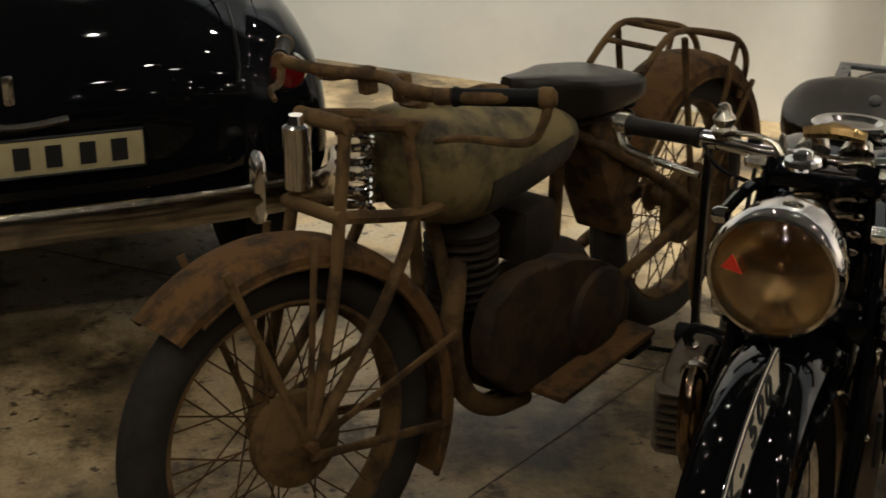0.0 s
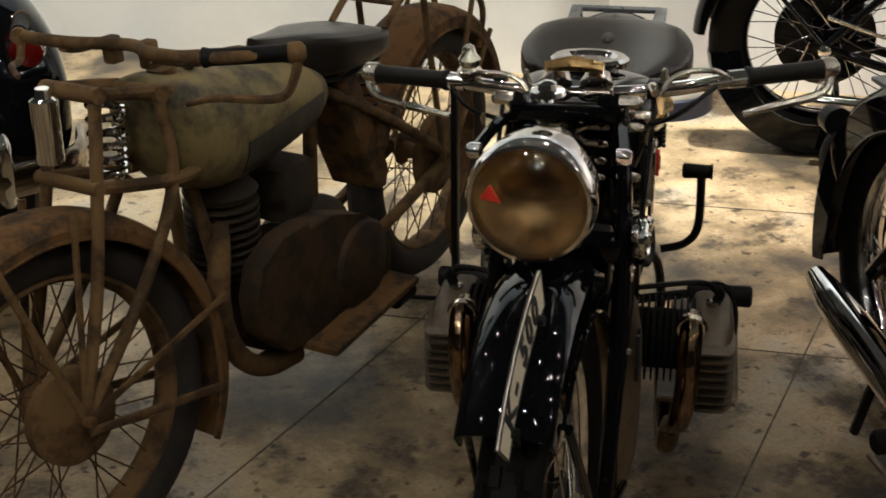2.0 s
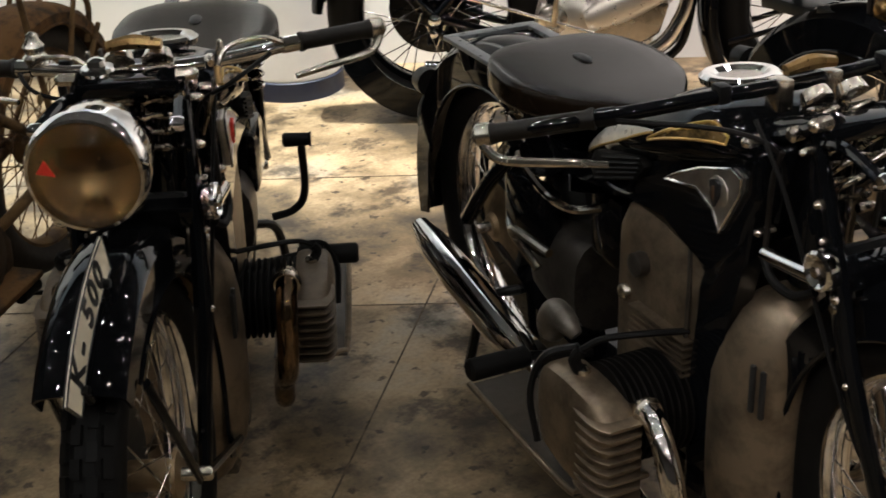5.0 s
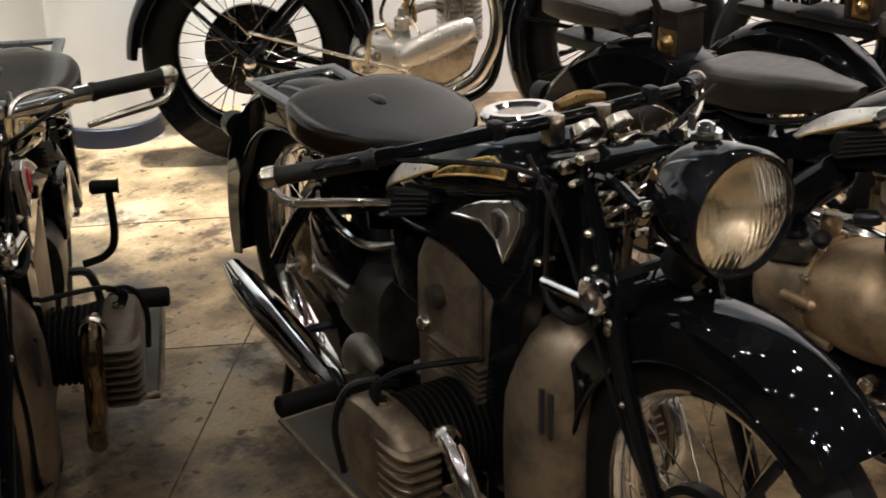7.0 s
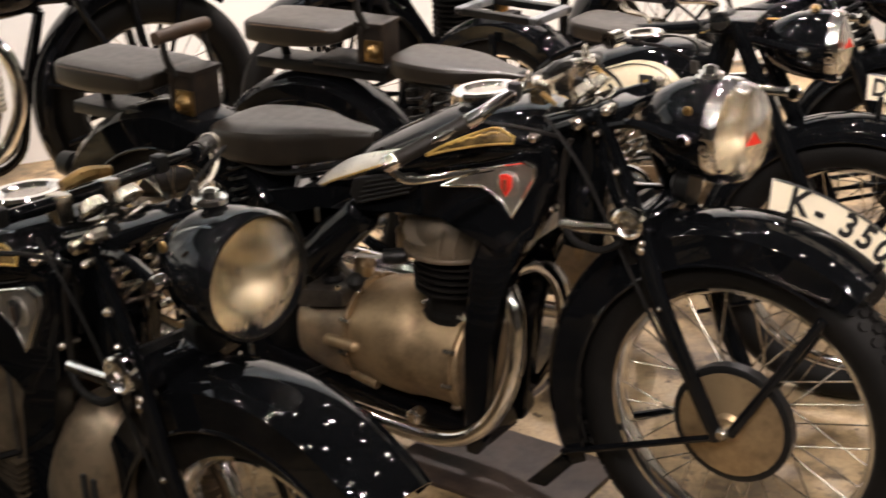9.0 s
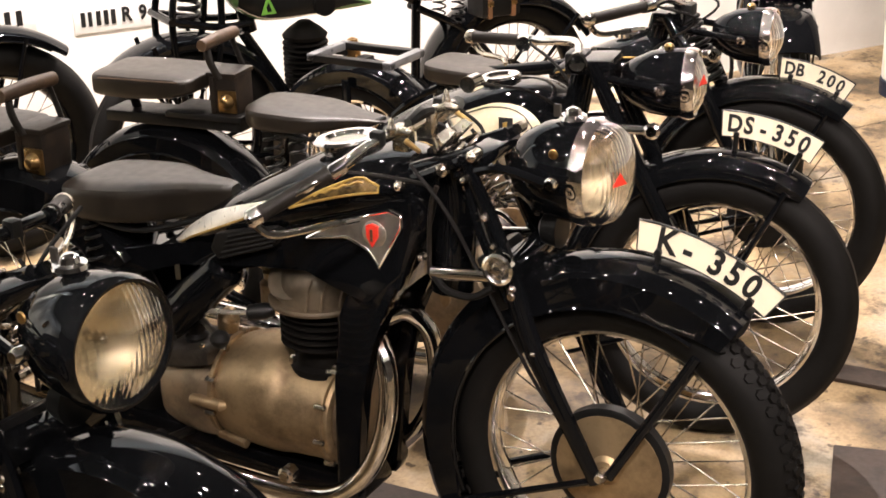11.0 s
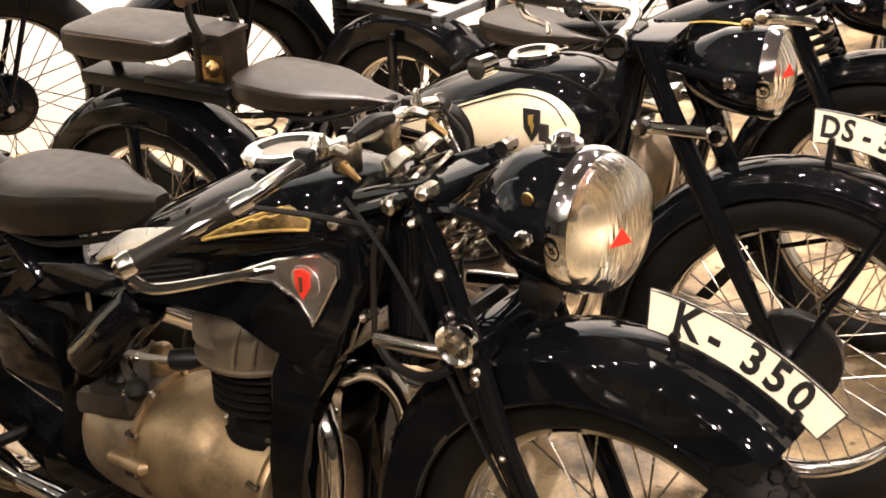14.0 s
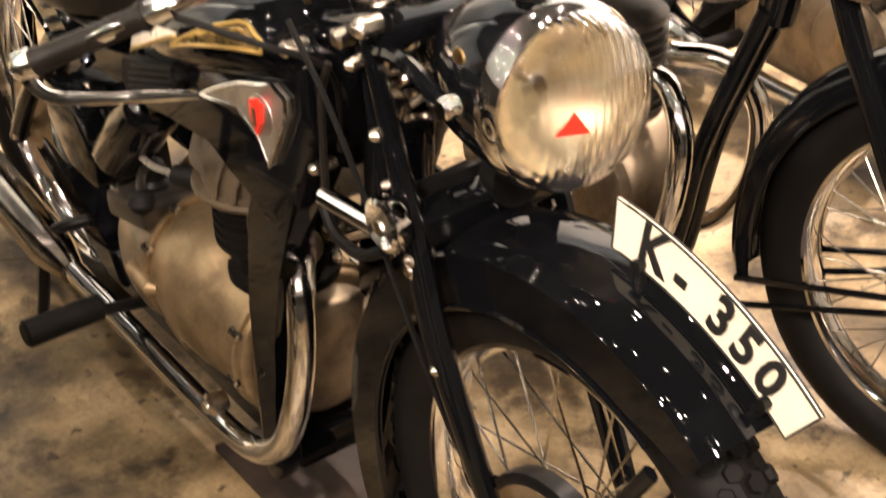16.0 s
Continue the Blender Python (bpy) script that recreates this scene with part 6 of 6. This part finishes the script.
    part("stand", tube([(-L + 0.02, -0.12, 0.012), (-L + 0.05, -0.10, 0.20), (-L, -0.095, RZ), (-L, 0.095, RZ), (-L + 0.05, 0.10, 0.20), (-L + 0.02, 0.12, 0.012)], 0.009, 8, n=4), M, b)
    if g.get("prop"):
        px_, py_, h = g["prop"]
        part("prop_bar", block((0.016, 0.016, h), (px_, py_, h / 2), 0.002), SATIN, b)
        part("prop_foot", tube([(px_, py_, 0.02), (px_ + 0.10, py_ - 0.11, 0.05)], 0.006, 8, run=False), SATIN, b)
    return b


def bottom_scoop(x, R):
    bm = bmesh.new()
    loops = []
    for k in range(21):
        a = radians(188 + 112 * k / 20)
        w = 0.055 + 0.035 * math.sin(math.pi * k / 20)
        loops.append([(x + (R + h) * math.cos(a), y, R + (R + h) * math.sin(a)) for y, h in ((-w, -0.10), (-w, -0.01), (-w * 0.5, 0.002), (w * 0.5, 0.002), (w, -0.01), (w, -0.10), (w - 0.005, -0.10), (w - 0.005, -0.014), (0, -0.003), (-w + 0.005, -0.014), (-w + 0.005, -0.10))])
    rings(bm, loops)
    return bm


# ---- the room ----
def slab(name, corners, z0, z1, mat, label=""):
    bm = bmesh.new()
    lo = [bm.verts.new((p.x, p.y, z0)) for p in corners]
    hi = [bm.verts.new((p.x, p.y, z1)) for p in corners]
    bm.faces.new(lo[::-1])
    bm.faces.new(hi)
    for i in range(len(lo)):
        j = (i + 1) % len(lo)
        bm.faces.new((lo[i], lo[j], hi[j], hi[i]))
    return tagged(part(name, bm, mat), label, name.split("_")[0], kind="structure")


def wall(name, u0, n0, u1, n1, label, z1=ROOM_H):
    return slab(name, [room(u0, n0), room(u1, n0), room(u1, n1), room(u0, n1)], 0, z1, WHITEWALL, label)


UMIN, UMAX, NMAX = -5.4, 7.6, 8.6
wall("wall_north", UMIN - 0.2, 0, UMAX + 0.2, -0.2, "long white plastered back wall, scuffed near its foot")
wall("wall_east", UMAX, NMAX, UMAX + 0.2, 0, "white plastered end wall")
# unseen walls, set dark so the enamel mirrors black
DARKWALL = material("dark_grey_paint", (0.055, 0.052, 0.048), 0.8, vary=0.3, scale=2)


def far_wall(name, u0, n0, u1, n1, label):
    return slab(name, [room(u0, n0), room(u1, n0), room(u1, n1), room(u0, n1)], 0, ROOM_H, DARKWALL, label)


far_wall("wall_west", UMIN - 0.2, NMAX, UMIN, 0, "unseen end wall, kept dark for black reflections")
far_wall("wall_south", UMIN - 0.2, NMAX + 0.2, UMAX + 0.2, NMAX, "unseen wall, kept dark for black reflections")
# the ceiling is out of view; its dark tone keeps reflections in black paint deep
CEILING = material("grey_ceiling_paint", (0.07, 0.072, 0.075), 0.9, vary=0.1, scale=2)
slab("ceiling", [room(UMIN - 0.2, -0.2), room(UMAX + 0.2, -0.2), room(UMAX + 0.2, NMAX + 0.2), room(UMIN - 0.2, NMAX + 0.2)], ROOM_H, ROOM_H + 0.15, CEILING, "unseen ceiling darkened for black reflections, with small spot lamps")
floor = slab("floor", [room(UMIN - 0.2, -0.2), room(UMAX + 0.2, -0.2), room(UMAX + 0.2, NMAX + 0.2), room(UMIN - 0.2, NMAX + 0.2)], -0.12, 0.0, FLOOR, "stained tan concrete floor with saw-cut joints")

# saw-cut joints, a shade darker than the floor
JOINT = material("dirty_joint", (0.115, 0.088, 0.058), 0.9, vary=0.6, scale=18)


def joint(a, b, w=0.0042):
    a, b = Vector((*a, 0)), Vector((*b, 0))
    s = (b - a).normalized().cross(Vector((0, 0, 1))) * w / 2
    tagged(slab("floor_joint", [a - s, a + s, b + s, b - s], -0.01, 0.0012, JOINT, "dark saw-cut joint in the concrete floor"), category="joint")


joint((-2.6, 4.10), (4.2, -0.16))
joint((-3.6, 3.78), (3.6, -0.80))
joint((-2.62, 0.14), (0.6, 3.42))
joint((-3.6, 0.70), (-0.9, 3.05))

# small lit ceiling spots in rows
spot = thing("ceiling_spot", "small round lit spot lamp set under the ceiling", "lamp", Matrix.Translation(room(-3.8, 1.5, ROOM_H)), "ceiling spots")
part("housing", lathe([(0.0, 0.055), (-0.02, 0.055), (-0.035, 0.050), (-0.035, 0.036), (-0.02, 0.034)], 20, "z", cap=False), SATIN, spot)
part("bulb", lathe([(-0.026, 0.024), (-0.031, 0.021), (-0.034, 0.012), (-0.035, 0.001)], 16, "z"), BULB, spot)
for row in range(5):
    for k in range(8):
        if row or k:
            copy_thing(spot, Matrix.Translation(room(-3.8 + 1.2 * k + 0.4 * (row % 2), 1.5 + 1.22 * row, ROOM_H)))

# white column with a navy foot
col = thing("column", "round white painted column with a navy band at its foot", "column", Matrix.Translation((-0.305, 3.66, 0)))
col["kind"] = "structure"
part("shaft", lathe([(0.067, 0.172), (0.077, 0.175), (3.299, 0.175)], 48, "z"), COLWHITE, col)
part("foot_band", lathe([(0.0, 0.180), (0.063, 0.180), (0.067, 0.176)], 48, "z"), NAVY, col)

far_col = copy_thing(col, Matrix.Translation((3.98, 0.22, 0)))
far_col["kind"] = "structure"

# dark plank under the front of one row
def plank(x0, x1, y0, y1, z=0.012):
    ob = part("floor_plank", block((x1 - x0, y1 - y0, z), (0, 0, z / 2), 0.003), TIMBER)
    ob.location = ((x0 + x1) / 2, (y0 + y1) / 2, 0)
    return tagged(ob, "thin dark timber plank lying on the floor under a motorcycle", "plank")


plank(-0.07, 0.21, 0.36, 0.80)
strip = plank(-0.045, 0.045, -0.40, 0.0)
strip.location = (1.202, -0.30, 0)
strip["label"] = "narrow black board strip lying on the concrete floor"
board = plank(-0.21, 0.21, -0.18, 0.18)
board.location, board.rotation_euler = (0.645, -0.437, 0), (0, 0, math.atan2(0.09, 0.404))
board["label"] = "flat black board lying on the floor before the front wheels"


# ---- motorcycles ----
D = pressed_bike("motorcycle", "black single-cylinder motorcycle with pressed-steel frame and K-350 mudguard sign", (0.0, 0.0), -90, 0, sign="K-350", left_grip=NICKEL, silencer_mat=DARKCHROME)
C = pressed_bike("motorcycle", "black flat-twin motorcycle with aluminium engine covers and big black headlight", (-0.924, 0.341), -97.1, 0, engine="twin", rear="rack", front_sticker=False, badge_red=False, tread="", rim_mat=BLACK, bar_mat=BLACK,
                 rest=(-0.926, 0.249), light=dict(x=-0.022),
                 bars=dict(mid=(-0.405, 0, 0.925), bend=(-0.405, 0.15, 0.928), inner=(-0.455, 0.333, 0.910), outer=(-0.545, 0.457, 0.880), left=0.80, lever_mat=NICKEL))
LAMPB = dict(x=0.032, z=0.878, rim_w=1.035, r=0.087, mat=CHROME, lens=AMBER)
B = pressed_bike("motorcycle", "black flat-twin motorcycle with chrome headlight and narrow mudguard sign", (-1.807, 1.172), -119.8, -5, one_silencer=True, silencer_mat=SATIN, engine="twin", rear="rack", sign="K-500", tread="block", sign_arc=(45, 78), rest=(-0.880, 0.305), light=LAMPB,
                 bars=dict(turn=8, mid=(-0.33, 0, 0.908), bend=(-0.335, 0.12, 0.913), inner=(-0.375, 0.232, 0.917), outer=(-0.42, 0.352, 0.915), lever_mat=NICKEL))
for ob in B.children_recursive:
    if ob.name.split(".")[0] in ("cylinder", "cylinder_head", "head_fin", "spark_plug", "plug_nut", "plug_lead", "oil_line"):
        ob.data.transform(Matrix.Translation((0, 0, 0.36)) @ Matrix.Diagonal((1, 0.90, 0.80, 1)) @ Matrix.Translation((0, 0, -0.318)))     # this twin is narrower and its barrels sit higher
    elif ob.name.split(".")[0] in ("foot_board", "board_rim"):
        ob.data.transform(Matrix.Translation((-0.08, 0, 0.015)))
# darker head material here stands in for the dim light on this engine
for ob in [o for o in B.children_recursive if o.name.split(".")[0] in ("cylinder_head", "head_fin")]:
    ob.data.materials[0] = HEADALU
E = road_bike("motorcycle", "black motorcycle with cream tank panel and DS-350 mudguard sign", (0.78, 0.08), -84, dict(
    steer=6, fend=0.344, fend_end=196, down_gap=0.35, sign="DS-350", sign_arc=(0.398, 0.456, 60.5, 90), hl=(-0.075, 0.842), hl_r=0.079, hl_deep=0.155,
    tank=[(-0.845, 0.02, 0.645, 0.665), (-0.80, 0.065, 0.64, 0.705), (-0.70, 0.105, 0.64, 0.76), (-0.60, 0.128, 0.645, 0.80), (-0.50, 0.136, 0.65, 0.825), (-0.42, 0.128, 0.66, 0.825), (-0.36, 0.10, 0.68, 0.80), (-0.335, 0.05, 0.71, 0.77)],
    cap=(-0.517, 0.825), cream=(-0.775, -0.375), knee=(-0.625,), badge=-0.455, seat=(-1.17, -0.80, 0.125, 0.735), pillion=(-1.46, 0.665), rear_x=-1.43, rear_R=0.30, rear_fend=0.322,
    bars=dict(mid=(-0.33, 0, 0.900), bend=(-0.38, 0.17, 0.890), inner=(-0.52, 0.262, 0.870), outer=(-0.66, 0.315, 0.862), lever_mat=NICKEL, right=[(-0.285, -0.235, 0.926), (-0.30, -0.16, 0.918), (-0.32, -0.08, 0.906)])))
F = road_bike("motorcycle", "small black motorcycle with exposed fork spring and DB 200 mudguard sign", (1.45, 0.158), -92, dict(
    steer=8, sign="DB 200", sign_arc=(0.366, 0.418, 60, 88), sign_size=0.046, hl=(-0.024, 0.795), hl_r=0.075, hl_deep=0.15, spring=True, sticker=False, fend=0.345, R=0.325,
    tank=[(-0.64, 0.02, 0.625, 0.645), (-0.60, 0.06, 0.62, 0.68), (-0.52, 0.09, 0.62, 0.725), (-0.42, 0.105, 0.63, 0.765), (-0.34, 0.10, 0.64, 0.78), (-0.28, 0.075, 0.67, 0.765), (-0.26, 0.04, 0.70, 0.74)],
    cap=(-0.40, 0.775), seat=(-1.03, -0.69, 0.12, 0.655), rack=(-1.42, -1.12, 0.625), rear_x=-1.29, rear_R=0.285, rear_fend=0.305,
    bars=dict(mid=(-0.25, 0, 0.865), bend=(-0.27, 0.12, 0.895), inner=(-0.31, 0.20, 0.885), outer=(-0.41, 0.32, 0.865))))
A = veteran("motorcycle", "rusty unrestored early motorcycle with olive tank and girder fork", (-2.45, 1.789), -136.9, dict(
    base=1.335, rear_z=0.345, fork_shift=-0.045, prop=(-1.22, 0.152, 0.56), spokes=40, front_drum=0.088,
    metal=RUSTLIGHT, guard=RUST, tank_mat=OLIVE, rim=RUSTLIGHT, tyre=RUBBLE, spoke=RUST, engine=DARKRUST, case_mat=OLDCASE, fork_top=0.91, rear_arc=(22, 168), rack_cut=0.09, chrome=CHROME, board=True, oval_case=True, side=1, steer=-14, R=0.320, guard_r=0.338, seat_drop=-0.09, seat_springs=True,
    bar=dict(mid=(-0.29, 0, 0.900), bend=(-0.24, 0.12, 0.908), inner=(-0.24, 0.250, 0.912), outer=(-0.325, 0.362, 0.908)),
    tank=[(-0.815, 0.02, 0.650, 0.690), (-0.80, 0.070, 0.635, 0.715), (-0.72, 0.100, 0.610, 0.752), (-0.58, 0.114, 0.592, 0.792), (-0.46, 0.117, 0.585, 0.818), (-0.36, 0.110, 0.610, 0.834), (-0.305, 0.088, 0.67, 0.84), (-0.278, 0.04, 0.74, 0.82)],
    tank_label="dented olive fuel tank with faded panel", cap=(-0.40, 0.832), panel=(-0.74, -0.44, lambda u: (0.14 + 0.02 * u, 0.60 - 0.16 * u)), seat=(-1.07, -0.64, 0.095, 0.735), seat_thick=0.045, seat_mat=LEATHER))
heading_wall = math.degrees(math.atan2(U.y, U.x))
H_front = room(2.25, 0.53)
H = veteran("motorcycle", "black veteran motorcycle with polished engine and sweeping chrome exhaust", (H_front.x, H_front.y), heading_wall, dict(
    base=1.21, tr=0.056, engine_at=(-0.04, -0.02), side=-1, loop_pipe=True, engine=POLISH, case_r=0.075, rim=BLACK, spoke=CHROME, steer=6, rack=False, rear_drum=0.150, rear_drum_side=1, rear_arc=(0, 178), group="motorcycles along the wall",
    tank=[(-0.80, 0.03, 0.66, 0.70), (-0.76, 0.08, 0.64, 0.74), (-0.60, 0.11, 0.64, 0.80), (-0.42, 0.11, 0.65, 0.83), (-0.34, 0.08, 0.67, 0.81), (-0.32, 0.04, 0.70, 0.77)], cap=(-0.5, 0.81), seat=(-1.13, -0.74, 0.12, 0.77)))
G_front = room(2.80, 0.70)
G = veteran("motorcycle", "black veteran motorcycle with pale green lined tank beside a model card", (G_front.x, G_front.y), heading_wall + 180, dict(
    base=1.20, R=0.322, guard_r=0.342, fork_shift=0.12, engine_at=(0.07, 0.065), chrome=SATIN, side=-1, steer=4, rack=False, rim=BLACK, tank_mat=GREEN, group="motorcycles along the wall", engine=BARREL,
    tank=[(-0.665, 0.02, 0.69, 0.705), (-0.60, 0.05, 0.688, 0.74), (-0.45, 0.075, 0.684, 0.79), (-0.28, 0.08, 0.686, 0.815), (-0.20, 0.06, 0.725, 0.825), (-0.165, 0.03, 0.77, 0.815)], frame_panel=(-0.63, -0.19), seat=(-1.04, -0.68, 0.11, 0.79), tank_label="flat pale green tank with black panel"))
# leather case strapped over the rear wheel of the green-tanked machine
case = thing("tool_case", "black leather case with brown straps hung beside a rear wheel", "case", Matrix.Translation(G.matrix_basis @ Vector((-1.065, 0.130, 0.628))) @ Matrix.Rotation(radians(heading_wall + 180), 4, "Z"))
part("case_body", block((0.150, 0.11, 0.085), (0, 0, 0.0425), 0.014), SATIN, case)
for dx in (-0.045, 0.045):
    strap = part("strap", block((0.018, 0.117, 0.090), (dx, 0, 0.0425), 0.006), TAN, case)
    part("buckle", block((0.022, 0.004, 0.018), (dx, 0.060, 0.048), 0.002), BRASS, strap)
# a further machine half hidden in the corner
J_front = Vector((2.16, 0.34, 0))
J = veteran("motorcycle", "black motorcycle half hidden in the corner behind the others", (J_front.x, J_front.y), -161, dict(
    base=1.33, side=-1, steer=5, rack=False, rim=CHROME, group="motorcycles along the wall", engine=ALU,
    tank=[(-0.80, 0.03, 0.66, 0.70), (-0.76, 0.08, 0.64, 0.74), (-0.60, 0.11, 0.64, 0.80), (-0.42, 0.11, 0.65, 0.83), (-0.34, 0.08, 0.67, 0.81), (-0.32, 0.04, 0.70, 0.77)], cap=(-0.5, 0.81), seat=(-1.13, -0.74, 0.12, 0.77)))

headlight(J, -0.06, 0.875, 0.088, 0.16, steer=steering(5), sticker=False)
board = part("luggage_board", block((0.16, 0.20, 0.022), (-1.22, 0, 0.86), 0.004), TAN, J, "tan wooden luggage board")

# ---- model cards on the wall ----
def wall_card(u0, u1, z0, z1, text, size, bars=()):
    c = room((u0 + u1) / 2, 0.0)
    m = Matrix.Translation((c.x, c.y, (z0 + z1) / 2)) @ Matrix.Rotation(radians(heading_wall), 4, "Z")
    ob = thing("model_card", "white card with black printing fixed to the wall", "sign", m, "model cards")
    part("card", block((u1 - u0, 0.0025, z1 - z0), (0, -0.002, 0), 0.0005), PAPER, ob)
    for x, w in bars:
        part("printed_bar", block((w, 0.002, (z1 - z0) * 0.52), (x, -0.0040, 0), 0), LETTER, ob)
    for x, t in text:
        letters(t, size, LETTER, ob, Matrix.Translation((x, -0.0045, 0)) @ Matrix.Rotation(radians(90), 4, "X"))
    return ob


wall_card(2.66, 2.945, 0.556, 0.655, [(0.045, "R"), (0.105, "9")], 0.072, [(-0.11, 0.016), (-0.085, 0.014), (-0.055, 0.016), (-0.028, 0.016), (-0.002, 0.016)])
wall_card(2.24, 2.53, 0.59, 0.69, [], 0.06, [(-0.09, 0.02), (-0.05, 0.02), (0.0, 0.02), (0.05, 0.02), (0.09, 0.02)])


# ---- the car ----
def old_car(at, heading):
    c = thing("car", "small glossy black vintage car seen from behind with chrome bumper", "car", pose(*at, 0, 0, 0, heading))
    body = part("body", loft(dense([(0.04, 0.42, 0.44, 0.58), (0.06, 0.58, 0.40, 0.66), (0.14, 0.645, 0.36, 0.74), (0.35, 0.675, 0.32, 0.83), (0.70, 0.69, 0.30, 0.90), (1.1, 0.70, 0.30, 0.93), (2.2, 0.70, 0.30, 0.93), (2.9, 0.66, 0.32, 0.88), (3.1, 0.45, 0.40, 0.75)], 4), 40, 3.4), BLACK, c)
    part("cabin", loft(dense([(0.62, 0.40, 0.80, 0.90), (0.72, 0.50, 0.80, 1.06), (0.95, 0.56, 0.82, 1.28), (1.35, 0.58, 0.82, 1.40), (1.9, 0.57, 0.82, 1.38), (2.2, 0.54, 0.82, 1.15), (2.35, 0.45, 0.82, 0.93)], 4), 36, 3.0), BLACK, c)
    rear_win = part("rear_window", plate([(0.0, -0.10), (0.0, 0.10), (0.008, 0.10), (0.008, -0.10)], 0.62, bevel=0.002), PANE, c, m=Matrix.Translation((0.80, 0, 1.13)) @ Matrix.Rotation(radians(38), 4, "Y"))
    part("boot_lid_seam", tube([(0.055, -0.46, 0.50), (0.10, -0.50, 0.70), (0.38, -0.48, 0.845), (0.60, -0.30, 0.90), (0.60, 0.30, 0.90), (0.38, 0.48, 0.845), (0.10, 0.50, 0.70), (0.055, 0.46, 0.50)], 0.004, 6), SATIN, c)
    for s in (-1, 1):
        part("rear_wing", loft(dense([(0.0, 0.05, 0.42, 0.54), (0.03, 0.10, 0.36, 0.64), (0.15, 0.125, 0.32, 0.73), (0.40, 0.13, 0.30, 0.77), (0.75, 0.12, 0.30, 0.75), (1.1, 0.06, 0.32, 0.62)], 4), 28, 2.6), BLACK, c, m=Matrix.Translation((0.02, s * 0.59, 0)))
        lampb = part("tail_lamp", lathe([(-0.035, 0.006), (-0.028, 0.030), (0.0, 0.040), (0.06, 0.036), (0.10, 0.01)], 22, "x", (0.02, s * 0.60, 0.665)), REDGLASS, c, "round dark red tail lamp")
        part("lamp_ring", lathe([(0.0, 0.041), (0.008, 0.046), (0.02, 0.044), (0.022, 0.038)], 24, "x", (0.02, s * 0.60, 0.665), cap=False), CHROME, lampb)
        part("side_reflector", lathe([(-0.012, 0.004), (-0.008, 0.022), (0.01, 0.026)], 18, "x", (0.008, s * 0.62, 0.54)), RED, c)
        part("overrider", loft(dense([(-0.02, 0.012, 0.38, 0.50), (0.0, 0.024, 0.36, 0.535), (0.03, 0.026, 0.36, 0.54), (0.05, 0.02, 0.37, 0.53)], 3), 20, 3), CHROME, c, m=Matrix.Translation((-0.06, s * 0.50, -0.03)))
        w = part("wheel", ring_loft([(-0.07, 0.29), (-0.07, 0.20), (0.07, 0.20), (0.07, 0.29), (0.05, 0.31), (-0.05, 0.31)], 40, 0, 0), RUBBER, c, m=Matrix.Translation((0.55, s * 0.58, 0.31)))
        part("hub_cap", lathe([(s * 0.0, 0.20), (s * 0.05, 0.19), (s * 0.08, 0.10), (s * 0.09, 0.01)], 24, "y"), CHROME, w, m=Matrix.Translation((0.55, s * 0.58, 0.31)))
        w2 = part("wheel", ring_loft([(-0.07, 0.29), (-0.07, 0.20), (0.07, 0.20), (0.07, 0.29), (0.05, 0.31), (-0.05, 0.31)], 40, 0, 0), RUBBER, c, m=Matrix.Translation((2.5, s * 0.58, 0.31)))
    part("bumper", tube([(0.10, -0.72, 0.405), (-0.03, -0.66, 0.40), (-0.07, -0.45, 0.395), (-0.085, 0, 0.395), (-0.07, 0.45, 0.395), (-0.03, 0.66, 0.40), (0.10, 0.72, 0.405)], 0.042, 14, flat=0.35), DARKCHROME, c, "chromed bumper bar, darkened for the floor it reflects")
    part("valance", block((0.10, 1.10, 0.12), (0.10, 0, 0.36), 0.03), BLACK, c)
    handle = part("boot_handle", block((0.02, 0.026, 0.085), (0.060, 0.02, 0.66), 0.006), CHROME, c)
    part("handle_bar", tube([(0.035, -0.10, 0.600), (0.028, 0.0, 0.592), (0.035, 0.13, 0.600)], 0.009, 8), CHROME, handle)
    np_ = part("number_plate", block((0.006, 0.52, 0.085), (0.028, 0.0, 0.52), 0.002), AGEDPLATE, c, "yellowed cream number plate with dark characters")
    for y in (-0.205, -0.135, -0.06, 0.01, 0.12, 0.20):
        part("character_bar", block((0.003, 0.036, 0.052), (0.0235, y, 0.52), 0), LETTER, np_)
    part("plate_frame", tube([(0.026, -0.262, 0.476), (0.026, 0.262, 0.476), (0.026, 0.262, 0.564), (0.026, -0.262, 0.564), (0.026, -0.262, 0.476)], 0.004, 6, run=False), SATIN, np_)
    for k in range(7):
        part("script_bar", block((0.006, 0.018, 0.026), (0.022, 0.10 + 0.03 * k, 0.452), 0.003), CHROME, c)
    part("aerial", tube([(0.42, -0.60, 0.80), (0.50, -0.62, 1.15), (0.56, -0.63, 1.5)], 0.0025, 6), SATIN, c)
    return c


old_car((-2.955, 2.70), 99.5)
